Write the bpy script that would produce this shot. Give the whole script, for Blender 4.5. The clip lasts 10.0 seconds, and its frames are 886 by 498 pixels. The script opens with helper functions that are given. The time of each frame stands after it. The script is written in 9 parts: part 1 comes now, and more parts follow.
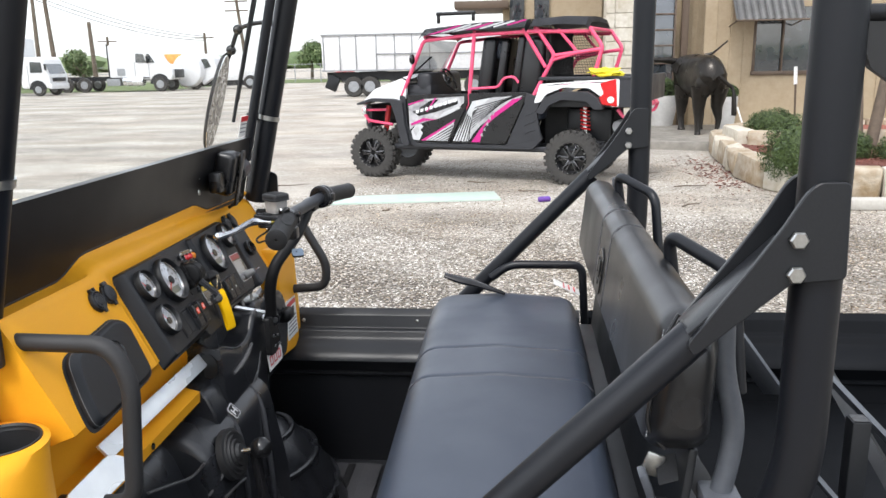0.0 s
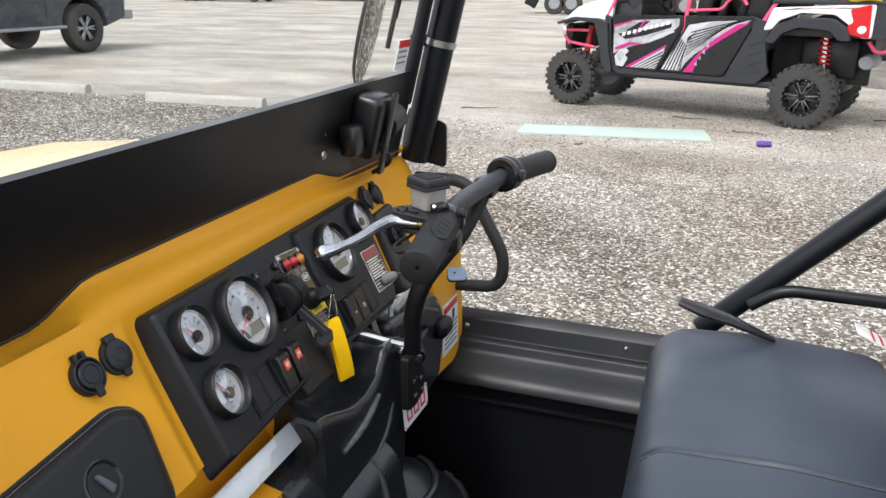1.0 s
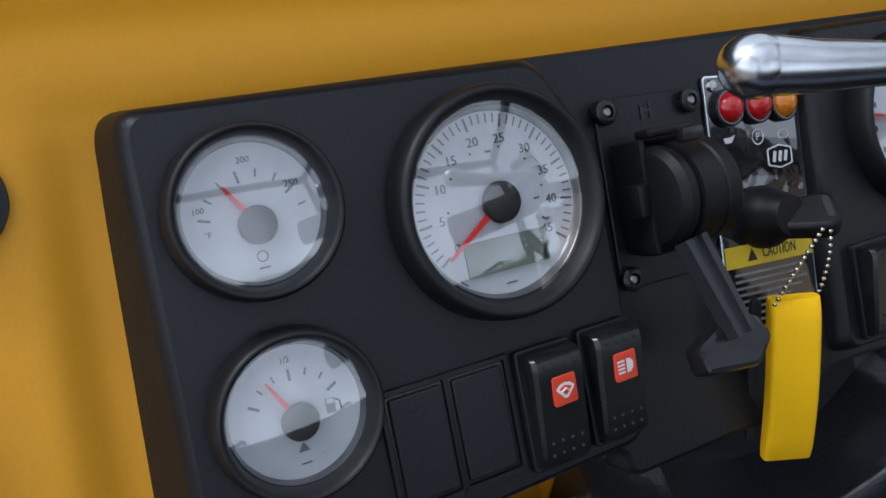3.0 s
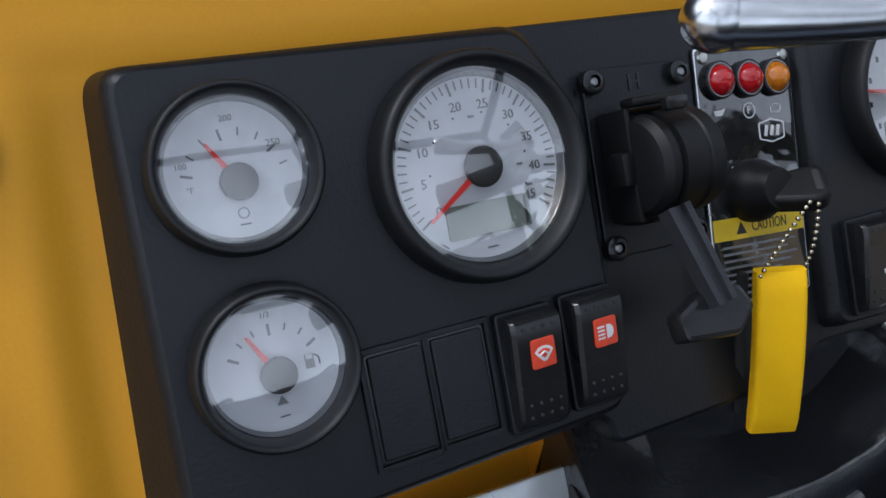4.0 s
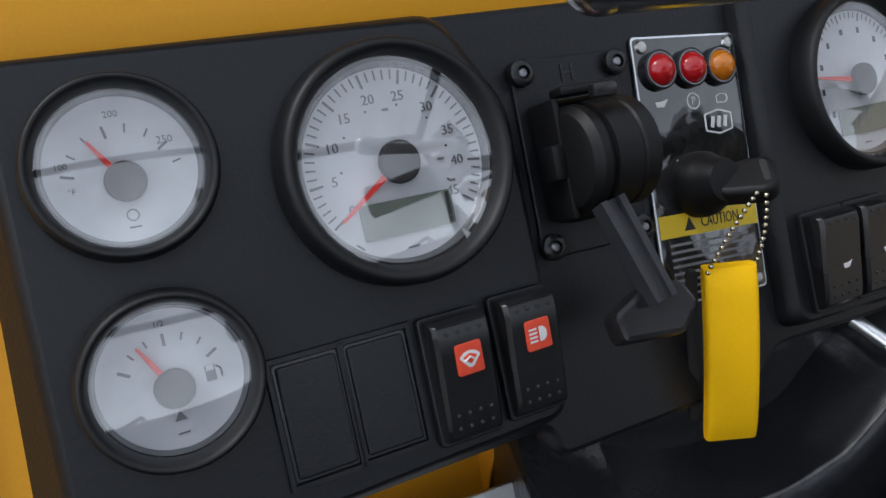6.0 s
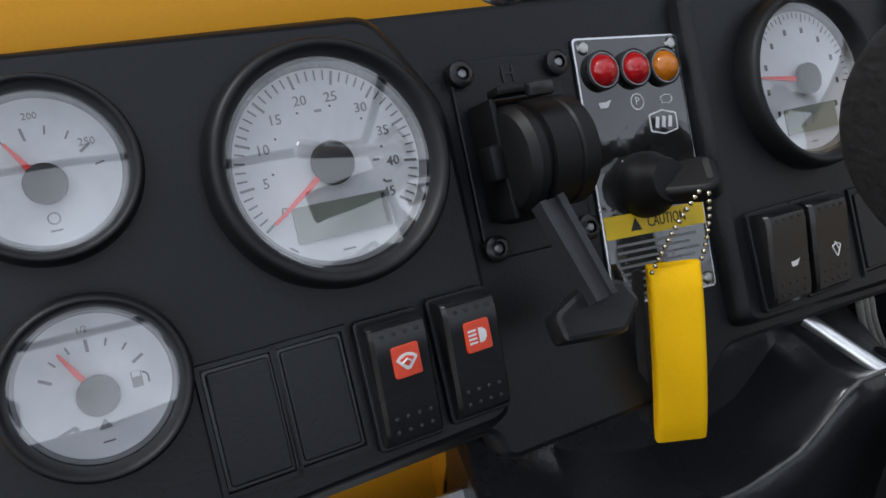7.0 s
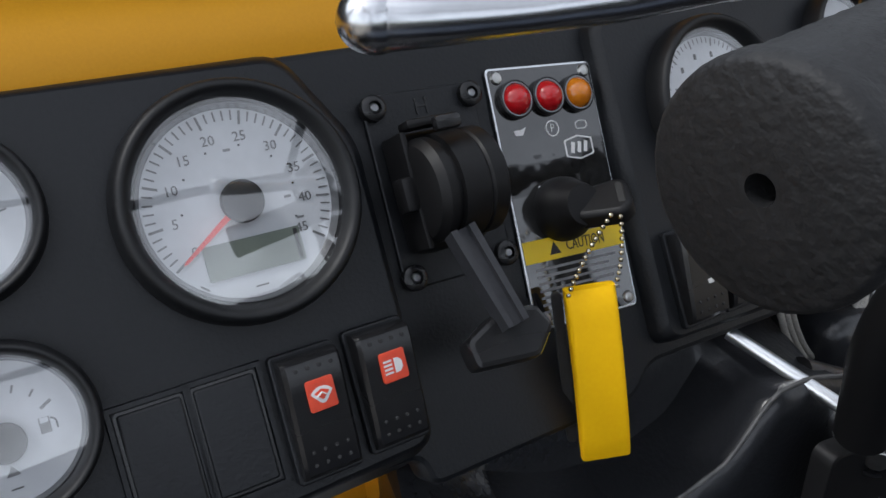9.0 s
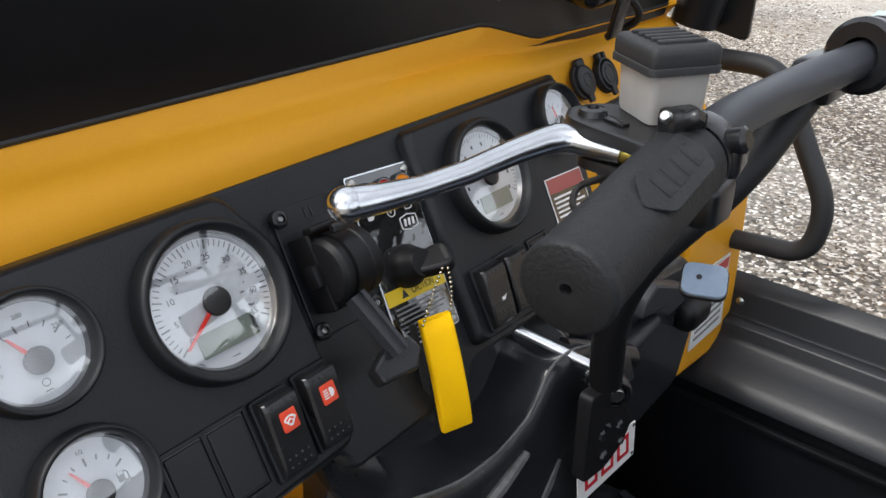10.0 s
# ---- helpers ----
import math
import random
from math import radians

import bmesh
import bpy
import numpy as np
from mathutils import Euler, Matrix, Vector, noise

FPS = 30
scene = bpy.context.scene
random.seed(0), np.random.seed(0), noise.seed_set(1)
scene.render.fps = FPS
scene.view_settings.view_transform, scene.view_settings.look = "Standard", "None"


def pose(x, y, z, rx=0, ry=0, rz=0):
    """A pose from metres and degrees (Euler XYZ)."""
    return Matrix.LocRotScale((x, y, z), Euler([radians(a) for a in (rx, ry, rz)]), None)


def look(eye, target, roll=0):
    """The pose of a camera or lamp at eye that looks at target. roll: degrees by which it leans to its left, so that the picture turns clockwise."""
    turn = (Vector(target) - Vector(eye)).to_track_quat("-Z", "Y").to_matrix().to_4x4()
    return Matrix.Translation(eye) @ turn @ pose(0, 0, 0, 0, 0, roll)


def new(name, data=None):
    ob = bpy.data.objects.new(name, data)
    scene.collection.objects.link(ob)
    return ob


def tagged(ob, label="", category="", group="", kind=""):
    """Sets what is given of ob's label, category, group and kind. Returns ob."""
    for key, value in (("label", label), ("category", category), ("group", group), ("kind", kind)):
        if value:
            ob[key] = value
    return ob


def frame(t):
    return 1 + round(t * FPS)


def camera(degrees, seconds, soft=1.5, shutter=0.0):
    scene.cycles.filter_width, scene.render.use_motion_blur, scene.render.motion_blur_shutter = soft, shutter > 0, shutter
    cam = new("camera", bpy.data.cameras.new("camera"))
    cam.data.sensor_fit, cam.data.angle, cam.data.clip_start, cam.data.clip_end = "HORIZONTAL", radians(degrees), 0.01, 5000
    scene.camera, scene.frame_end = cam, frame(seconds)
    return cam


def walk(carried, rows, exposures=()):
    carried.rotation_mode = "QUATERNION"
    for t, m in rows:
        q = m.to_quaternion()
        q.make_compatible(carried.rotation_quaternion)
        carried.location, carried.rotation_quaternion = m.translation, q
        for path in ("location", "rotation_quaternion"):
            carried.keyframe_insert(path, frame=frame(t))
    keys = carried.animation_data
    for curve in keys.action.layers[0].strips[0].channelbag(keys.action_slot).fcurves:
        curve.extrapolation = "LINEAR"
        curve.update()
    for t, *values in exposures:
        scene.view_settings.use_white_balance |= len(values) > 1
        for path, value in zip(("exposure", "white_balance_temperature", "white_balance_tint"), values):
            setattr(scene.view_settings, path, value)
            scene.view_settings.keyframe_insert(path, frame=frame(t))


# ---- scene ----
cam = camera(58.8, 10.0)
PATH = [
    (0, (0.316, -0.037, 1.669), (0.124, 1.9, 1.207), -1.1),
    (0.5, (0.261, 0.316, 1.681), (-0.13, 2.197, 1.126), -1.5),
    (1, (0.148, 0.638, 1.646), (-0.477, 2.424, 0.995), 0.5),
    (1.5, (0.041, 0.907, 1.569), (-1.077, 2.379, 0.804), 1.7),
    (1.6, (0.015, 0.962, 1.544), (-1.181, 2.338, 0.721), 3.5),
    (1.8, (-0.017, 1.056, 1.473), (-1.352, 2.243, 0.574), 3.6),
    (2, (-0.051, 1.125, 1.436), (-1.484, 2.158, 0.498), 1.7),
    (2.2, (-0.092, 1.168, 1.423), (-1.56, 2.1, 0.436), 1.9),
    (3.3, (-0.112, 1.232, 1.415), (-1.667, 1.948, 0.382), 0.5),
    (3.5, (-0.105, 1.236, 1.417), (-1.66, 1.938, 0.373), 0.6),
    (4, (-0.096, 1.236, 1.408), (-1.652, 1.928, 0.36), 0.8),
    (4.5, (-0.094, 1.245, 1.405), (-1.647, 1.933, 0.35), 0.4),
    (5, (-0.089, 1.251, 1.408), (-1.654, 1.938, 0.37), -0.6),
    (5.5, (-0.095, 1.26, 1.396), (-1.672, 1.946, 0.375), -0.7),
    (6.8, (-0.088, 1.284, 1.387), (-1.683, 2.012, 0.426), -1.4),
    (7, (-0.086, 1.287, 1.384), (-1.673, 2.03, 0.42), -1.2),
    (7.5, (-0.077, 1.299, 1.377), (-1.652, 2.089, 0.43), -1.4),
    (8, (-0.079, 1.302, 1.372), (-1.654, 2.088, 0.423), -1.8),
    (8.5, (-0.075, 1.308, 1.38), (-1.647, 2.11, 0.438), -1.7),
    (9, (-0.074, 1.306, 1.392), (-1.641, 2.128, 0.459), -1.9),
    (9.5, (-0.049, 1.27, 1.441), (-1.504, 2.262, 0.493), -1.4),
    (9.6, (-0.037, 1.251, 1.453), (-1.452, 2.311, 0.518), -1.5),
    (10, (-0.009, 1.171, 1.499), (-1.186, 2.495, 0.571), -0.1),
]
walk(cam, [(t, look(eye, target, roll)) for t, eye, target, roll in PATH], ((0, 0.86, 6450, 10), (1, 0.74, 6450, 10), (1.5, 0.67, 6400, 10), (2, 0.42, 5850, 10), (3.5, 0.28, 5900, 10), (4.5, 0.28, 5900, 10), (5.5, 0.31, 6100, 10), (6.8, 0.34, 6300, 10), (9, 0.38, 6300, 10), (10, 0.75, 6500, 10)))

# ---- light: an overcast day ----
world = bpy.data.worlds.new("overcast_sky")
scene.world = world
world.use_nodes = True
wn, wl = world.node_tree.nodes, world.node_tree.links
SUN_EL, SUN_ROT = radians(58), radians(200)
sky = wn.new("ShaderNodeTexSky")
sky.sky_type = "NISHITA"
sky.sun_disc = False
sky.sun_elevation, sky.sun_rotation = SUN_EL, SUN_ROT
sky.air_density, sky.dust_density = 1.0, 2.0
grey = wn.new("ShaderNodeHueSaturation")
grey.inputs["Saturation"].default_value = 0.4
wl.new(sky.outputs[0], grey.inputs["Color"])
cloud = wn.new("ShaderNodeTexNoise")
cloud.inputs["Scale"].default_value, cloud.inputs["Detail"].default_value = 2.4, 4.0
cover = wn.new("ShaderNodeMapRange")
cover.inputs[1].default_value, cover.inputs[2].default_value = 0.36, 0.66
cover.inputs[3].default_value, cover.inputs[4].default_value = 1.2, 2.3
wl.new(cloud.outputs["Fac"], cover.inputs[0])
clouds = wn.new("ShaderNodeVectorMath")
clouds.operation = "SCALE"
veil = wn.new("ShaderNodeMix")
veil.data_type = "RGBA"
veil.inputs[0].default_value = 0.5
veil.inputs[7].default_value = (3.1, 3.18, 3.3, 1)
wl.new(grey.outputs[0], veil.inputs[6])
wl.new(veil.outputs[2], clouds.inputs[0])
wl.new(cover.outputs[0], clouds.inputs["Scale"])
wl.new(clouds.outputs[0], wn["Background"].inputs["Color"])
wn["Background"].inputs["Strength"].default_value = 0.15

sun_data = bpy.data.lights.new("sun", "SUN")
sun_data.energy, sun_data.angle, sun_data.color = 1.2, radians(14), (1.0, 0.98, 0.95)
sun = new("sun", sun_data)
sun.matrix_world = look((0, 0, 0), (-math.sin(SUN_ROT) * math.cos(SUN_EL), -math.cos(SUN_ROT) * math.cos(SUN_EL), -math.sin(SUN_EL)))

# ---- materials ----
def mat(name, a, b=None, rough=0.5, metal=0.0, scale=30.0, bump=0.0, bump_scale=None, rough_var=0.1, coarse=4.0, coat=0.0, detail=4.0, cells=False, spec=0.5):
    """A surface of two colours mixed by grain at two scales, with relief and uneven gloss."""
    m = bpy.data.materials.new(name)
    m.use_nodes = True
    n, l = m.node_tree.nodes, m.node_tree.links
    p = n["Principled BSDF"]
    b = b or tuple(c * 0.82 for c in a)
    tc = n.new("ShaderNodeTexCoord")
    fine = n.new("ShaderNodeTexVoronoi" if cells else "ShaderNodeTexNoise")
    fine.inputs["Scale"].default_value = scale
    if not cells:
        fine.inputs["Detail"].default_value = detail
    wide = n.new("ShaderNodeTexNoise")
    wide.inputs["Scale"].default_value, wide.inputs["Detail"].default_value = coarse, 3.0
    l.new(tc.outputs["Object"], fine.inputs["Vector"])
    l.new(tc.outputs["Object"], wide.inputs["Vector"])
    add = n.new("ShaderNodeMath")
    add.operation = "ADD"
    l.new(fine.outputs["Color" if cells else "Fac"], add.inputs[0])
    l.new(wide.outputs["Fac"], add.inputs[1])
    rng = n.new("ShaderNodeMapRange")
    rng.inputs[1].default_value, rng.inputs[2].default_value = (0.35, 1.5) if cells else (0.7, 1.3)
    l.new(add.outputs[0], rng.inputs[0])
    mix = n.new("ShaderNodeMix")
    mix.data_type = "RGBA"
    mix.inputs[6].default_value, mix.inputs[7].default_value = (*a, 1), (*b, 1)
    l.new(rng.outputs[0], mix.inputs[0])
    l.new(mix.outputs[2], p.inputs["Base Color"])
    rr = n.new("ShaderNodeMapRange")
    rr.inputs[1].default_value, rr.inputs[2].default_value = 0.3, 0.7
    rr.inputs[3].default_value, rr.inputs[4].default_value = max(0.02, rough - rough_var), min(1, rough + rough_var)
    l.new(wide.outputs["Fac"], rr.inputs[0])
    l.new(rr.outputs[0], p.inputs["Roughness"])
    p.inputs["Metallic"].default_value = metal
    p.inputs["Coat Weight"].default_value = coat
    p.inputs["Specular IOR Level"].default_value = spec
    if bump:
        bt = n.new("ShaderNodeTexVoronoi" if cells else "ShaderNodeTexNoise")
        bt.inputs["Scale"].default_value = bump_scale or scale
        l.new(tc.outputs["Object"], bt.inputs["Vector"])
        bn = n.new("ShaderNodeBump")
        bn.inputs["Strength"].default_value = bump
        bn.inputs["Distance"].default_value = 0.3 / (bump_scale or scale)
        l.new(bt.outputs["Distance" if cells else "Fac"], bn.inputs["Height"])
        l.new(bn.outputs["Normal"], p.inputs["Normal"])
    return m


def glass(name, tint=(1, 1, 1), rough=0.0):
    m = bpy.data.materials.new(name)
    m.use_nodes = True
    p = m.node_tree.nodes["Principled BSDF"]
    p.inputs["Base Color"].default_value = (*tint, 1)
    p.inputs["Roughness"].default_value = rough
    p.inputs["Transmission Weight"].default_value = 1.0
    p.inputs["IOR"].default_value = 1.45
    return m


def clear(name, gloss=0.12, tint=(1, 1, 1)):
    """Thin glazing that does not bend light: a clear sheet with a mirror-like sheen."""
    m = bpy.data.materials.new(name)
    m.use_nodes = True
    n, l = m.node_tree.nodes, m.node_tree.links
    n.remove(n["Principled BSDF"])
    t, g, mx = n.new("ShaderNodeBsdfTransparent"), n.new("ShaderNodeBsdfGlossy"), n.new("ShaderNodeMixShader")
    t.inputs["Color"].default_value = (*tint, 1)
    g.inputs["Roughness"].default_value = 0.03
    mx.inputs[0].default_value = gloss
    l.new(t.outputs[0], mx.inputs[1])
    l.new(g.outputs[0], mx.inputs[2])
    l.new(mx.outputs[0], n["Material Output"].inputs["Surface"])
    return m


YELLOW = mat("moulded_yellow_plastic", (0.76, 0.352, 0.019), (0.71, 0.324, 0.015), 0.45, scale=700, bump=0.1, coarse=2.5, rough_var=0.05, spec=0.22)
# the dash yellow with the sky's glancing sheen mixed into its colour
HOODY = mat("sky_paled_yellow_plastic", (0.7, 0.5, 0.25), (0.66, 0.46, 0.22), 0.3, scale=500, bump=0.03)
PANEL = mat("grained_black_panel", (0.0068, 0.008, 0.0105), (0.0048, 0.0057, 0.0076), 0.44, spec=0.42, scale=420, bump=0.38, bump_scale=560, rough_var=0.06)
BLACK = mat("black_moulded_plastic", (0.03, 0.0312, 0.036), (0.022, 0.0228, 0.0265), 0.46, scale=260, bump=0.16, bump_scale=420, rough_var=0.06, spec=0.4)
GLOSSB = mat("smooth_black_plastic", (0.012, 0.012, 0.013), (0.008, 0.008, 0.009), 0.28, scale=120)
CONS = mat("sheeny_black_console_plastic", (0.02, 0.0212, 0.0245), (0.0135, 0.0145, 0.017), 0.27, scale=260, bump=0.3, bump_scale=320, rough_var=0.06, spec=0.6)
KEYB = mat("soft_black_key_plastic", (0.007, 0.007, 0.008), (0.0045, 0.0045, 0.005), 0.5, scale=300, spec=0.3)
# paler grey for thin lines along moulded edges and ribs
EDGEP = mat("pale_plastic_edge", (0.13, 0.13, 0.13), (0.05, 0.05, 0.052), 0.5, scale=120)
TUBM = mat("satin_black_tub_plastic", (0.0105, 0.0113, 0.0137), (0.0075, 0.0082, 0.01), 0.42, scale=260, bump=0.2, bump_scale=320, rough_var=0.07, spec=0.42)
SHEET = mat("black_windscreen_panel", (0.009, 0.009, 0.01), (0.0065, 0.0065, 0.0073), 0.38, scale=90, rough_var=0.1, spec=0.36)
TUBE = mat("textured_black_powder_coat", (0.0078, 0.009, 0.0122), (0.0055, 0.0064, 0.0088), 0.38, spec=0.34, scale=900, bump=0.3, bump_scale=900)
STEEL = mat("black_painted_steel", (0.012, 0.013, 0.0155), (0.008, 0.009, 0.0105), 0.4, spec=0.4, scale=300, bump=0.12)
RUBBER = mat("black_rubber", (0.02, 0.02, 0.021), (0.013, 0.013, 0.014), 0.62, scale=500, bump=0.25)
GRIPM = mat("ribbed_grip_rubber", (0.013, 0.0132, 0.0145), (0.007, 0.0072, 0.008), 0.62, scale=240, bump=0.8, bump_scale=430, spec=0.4)
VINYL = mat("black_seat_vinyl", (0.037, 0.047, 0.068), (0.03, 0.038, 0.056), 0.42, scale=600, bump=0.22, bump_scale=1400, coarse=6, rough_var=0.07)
SEAMT = mat("dark_seam_thread", (0.1, 0.1, 0.11), (0.06, 0.06, 0.065), 0.7, scale=600)
STITCH = mat("grey_stitching_thread", (0.25, 0.25, 0.26), (0.16, 0.16, 0.17), 0.8, scale=600)
ZINC = mat("zinc_plated_steel", (0.86, 0.88, 0.9), (0.78, 0.8, 0.83), 0.26, metal=1.0, scale=60, rough_var=0.1)
# black bed plastic, darkened and dulled to hold the shade inside the bed
BEDM = mat("shade_darkened_bed_plastic", (0.006, 0.0068, 0.0085), (0.004, 0.0046, 0.0058), 0.6, scale=200, bump=0.15, spec=0.1)
BARM = mat("galvanised_steel_bar", (0.87, 0.91, 0.92), (0.8, 0.84, 0.86), 0.26, metal=0.35, scale=60, rough_var=0.06)
BOLT = mat("bright_zinc_bolt", (0.62, 0.62, 0.6), (0.42, 0.42, 0.4), 0.32, metal=1.0, scale=200)
CHROME = mat("polished_cast_aluminium", (0.68, 0.69, 0.71), (0.56, 0.57, 0.59), 0.2, metal=1.0, scale=45, rough_var=0.07, bump=0.05)
DIAL = mat("silver_dial_card", (0.64, 0.66, 0.69), (0.58, 0.6, 0.63), 0.45, scale=300)
INK = mat("dark_printing_ink", (0.02, 0.02, 0.02), rough=0.6)
WHITEINK = mat("white_printing_ink", (0.75, 0.75, 0.75), rough=0.5)
REDN = mat("red_needle_plastic", (0.75, 0.03, 0.02), (0.65, 0.02, 0.015), 0.4)
LCD = mat("grey_green_lcd", (0.17, 0.20, 0.165), (0.15, 0.175, 0.145), 0.3, scale=80)
LENS = clear("gauge_glass", 0.2)
SCREEN = clear("windscreen_acrylic", 0.05, (0.93, 0.95, 0.95))
REDLENS = mat("red_lamp_lens", (0.62, 0.012, 0.016), (0.45, 0.006, 0.01), 0.15, coat=0.6, scale=300)
AMBER = mat("amber_lamp_lens", (0.75, 0.24, 0.01), (0.6, 0.16, 0.006), 0.15, coat=0.6, scale=300)
ORANGE = mat("orange_switch_lens", (0.75, 0.075, 0.03), (0.6, 0.05, 0.02), 0.3, scale=300)
TAGY = mat("yellow_foam_strap", (0.96, 0.55, 0.0), (0.93, 0.51, 0.0), 0.65, scale=500, bump=0.2, spec=0.2)
CAUTY = mat("yellow_caution_print", (0.8, 0.56, 0.01), rough=0.35)
DECAL = mat("glossy_black_decal", (0.012, 0.012, 0.012), rough=0.05, scale=50, rough_var=0.02, spec=1.0, coat=1.0, bump=0.1, bump_scale=45)
DECAL.node_tree.nodes["Principled BSDF"].inputs["Coat IOR"].default_value = 1.6
BRASSB = mat("dull_brass", (0.62, 0.5, 0.12), (0.48, 0.38, 0.08), 0.3, metal=0.9, scale=200)
BRASS = mat("nickel_ball_chain", (0.66, 0.6, 0.45), (0.5, 0.45, 0.34), 0.25, metal=1.0)
MILKY = mat("milky_fluid_tank", (0.55, 0.53, 0.5), (0.42, 0.4, 0.38), 0.35, scale=40)
MILKY.node_tree.nodes["Principled BSDF"].inputs["Transmission Weight"].default_value = 0.35
REDP = mat("red_print", (0.6, 0.02, 0.03), rough=0.4)
WHITEP = mat("white_plastic_label", (0.75, 0.75, 0.73), (0.68, 0.68, 0.66), 0.45)
MAT_F = mat("grey_floor_mat", (0.07, 0.07, 0.075), (0.045, 0.045, 0.05), 0.8, scale=220, bump=0.4)
PINK = mat("pink_powder_coat", (0.82, 0.1, 0.2), (0.74, 0.075, 0.17), 0.35, scale=200)
WHITEB = mat("white_body_plastic", (0.78, 0.78, 0.78), (0.72, 0.72, 0.72), 0.3, scale=60)
GREYG = mat("silver_grey_graphic", (0.56, 0.57, 0.58), (0.44, 0.45, 0.46), 0.4, scale=40)
PRINTG = mat("mottled_grey_print", (0.5, 0.5, 0.51), (0.2, 0.2, 0.21), 0.4, scale=22)
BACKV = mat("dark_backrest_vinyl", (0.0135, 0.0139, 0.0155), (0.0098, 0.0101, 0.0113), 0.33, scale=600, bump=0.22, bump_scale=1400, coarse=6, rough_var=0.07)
GREYST = mat("grey_painted_steel", (0.1, 0.109, 0.125), (0.078, 0.085, 0.099), 0.4, scale=80, bump=0.1)
MAGENTA = mat("magenta_graphic", (0.5, 0.012, 0.2), (0.44, 0.01, 0.17), 0.4, scale=40)
REDS = mat("red_spring_paint", (0.6, 0.015, 0.02), rough=0.35)
TYRE = mat("dusty_tyre_rubber", (0.026, 0.025, 0.024), (0.055, 0.052, 0.048), 0.85, scale=40, bump=0.3)
TRUCKW = mat("white_truck_paint", (0.7, 0.7, 0.71), (0.6, 0.6, 0.6), 0.35, scale=8)
TRUCKG = mat("grey_truck_metal", (0.3, 0.31, 0.32), (0.22, 0.23, 0.24), 0.5, scale=15)
DARKG = mat("dark_window_glass", (0.05, 0.058, 0.066), (0.02, 0.024, 0.028), 0.06, scale=1.2, spec=1.0, coat=1.0)
ORGP = mat("orange_sign_paint", (0.75, 0.22, 0.04), (0.8, 0.45, 0.12), 0.6, scale=1.6)
POLEW = mat("weathered_pole_wood", (0.16, 0.12, 0.09), (0.1, 0.08, 0.06), 0.9, scale=12, bump=0.4)
STUCCO = mat("tan_board_cladding", (0.36, 0.285, 0.19), (0.31, 0.24, 0.155), 0.75, scale=14, bump=0.1)
BROWN = mat("brown_painted_trim", (0.11, 0.075, 0.05), (0.085, 0.058, 0.04), 0.55, scale=30)
LIME = mat("cut_limestone", (0.58, 0.55, 0.48), (0.4, 0.35, 0.27), 0.85, scale=9, bump=0.6, bump_scale=24, coarse=1.6)
LIMEST = mat("rust_stained_limestone", (0.47, 0.42, 0.34), (0.24, 0.165, 0.085), 0.9, scale=7, bump=1.0, bump_scale=14, coarse=1.2)
MULCH = mat("red_bark_mulch", (0.16, 0.045, 0.03), (0.09, 0.03, 0.022), 0.95, scale=60, bump=1.0)
CONC = mat("worn_concrete", (0.46, 0.44, 0.4), (0.36, 0.34, 0.3), 0.85, scale=24, bump=0.25, coarse=1.1)
POTM = mat("pale_concrete_planter", (0.5, 0.49, 0.47), (0.42, 0.41, 0.39), 0.8, scale=20, bump=0.2)
BRONZE = mat("dark_patinated_bronze", (0.028, 0.024, 0.02), (0.016, 0.014, 0.012), 0.35, metal=0.6, scale=14, bump=0.15)
AWN = mat("grey_corrugated_steel", (0.26, 0.26, 0.26), (0.2, 0.2, 0.2), 0.45, metal=0.7, scale=20)
LEAF = mat("box_shrub_leaves", (0.045, 0.08, 0.02), (0.02, 0.042, 0.01), 0.6, scale=60)
LEAF2 = mat("tree_leaves", (0.07, 0.12, 0.035), (0.035, 0.07, 0.02), 0.65, scale=2)
GRASS = mat("mown_grass", (0.12, 0.16, 0.05), (0.09, 0.12, 0.04), 0.9, scale=3, bump=0.4)
BOARD = mat("pale_green_board", (0.36, 0.47, 0.41), (0.44, 0.5, 0.45), 0.7, scale=8, coarse=1.5)
PURPLE = mat("purple_can_paint", (0.13, 0.05, 0.3), (0.1, 0.035, 0.25), 0.4)
YCLOTH = mat("yellow_strap_cloth", (0.75, 0.65, 0.03), (0.65, 0.52, 0.02), 0.7, scale=30)
BLUEP = mat("dark_blue_grey_paint", (0.035, 0.042, 0.055), (0.03, 0.035, 0.045), 0.25, scale=20)


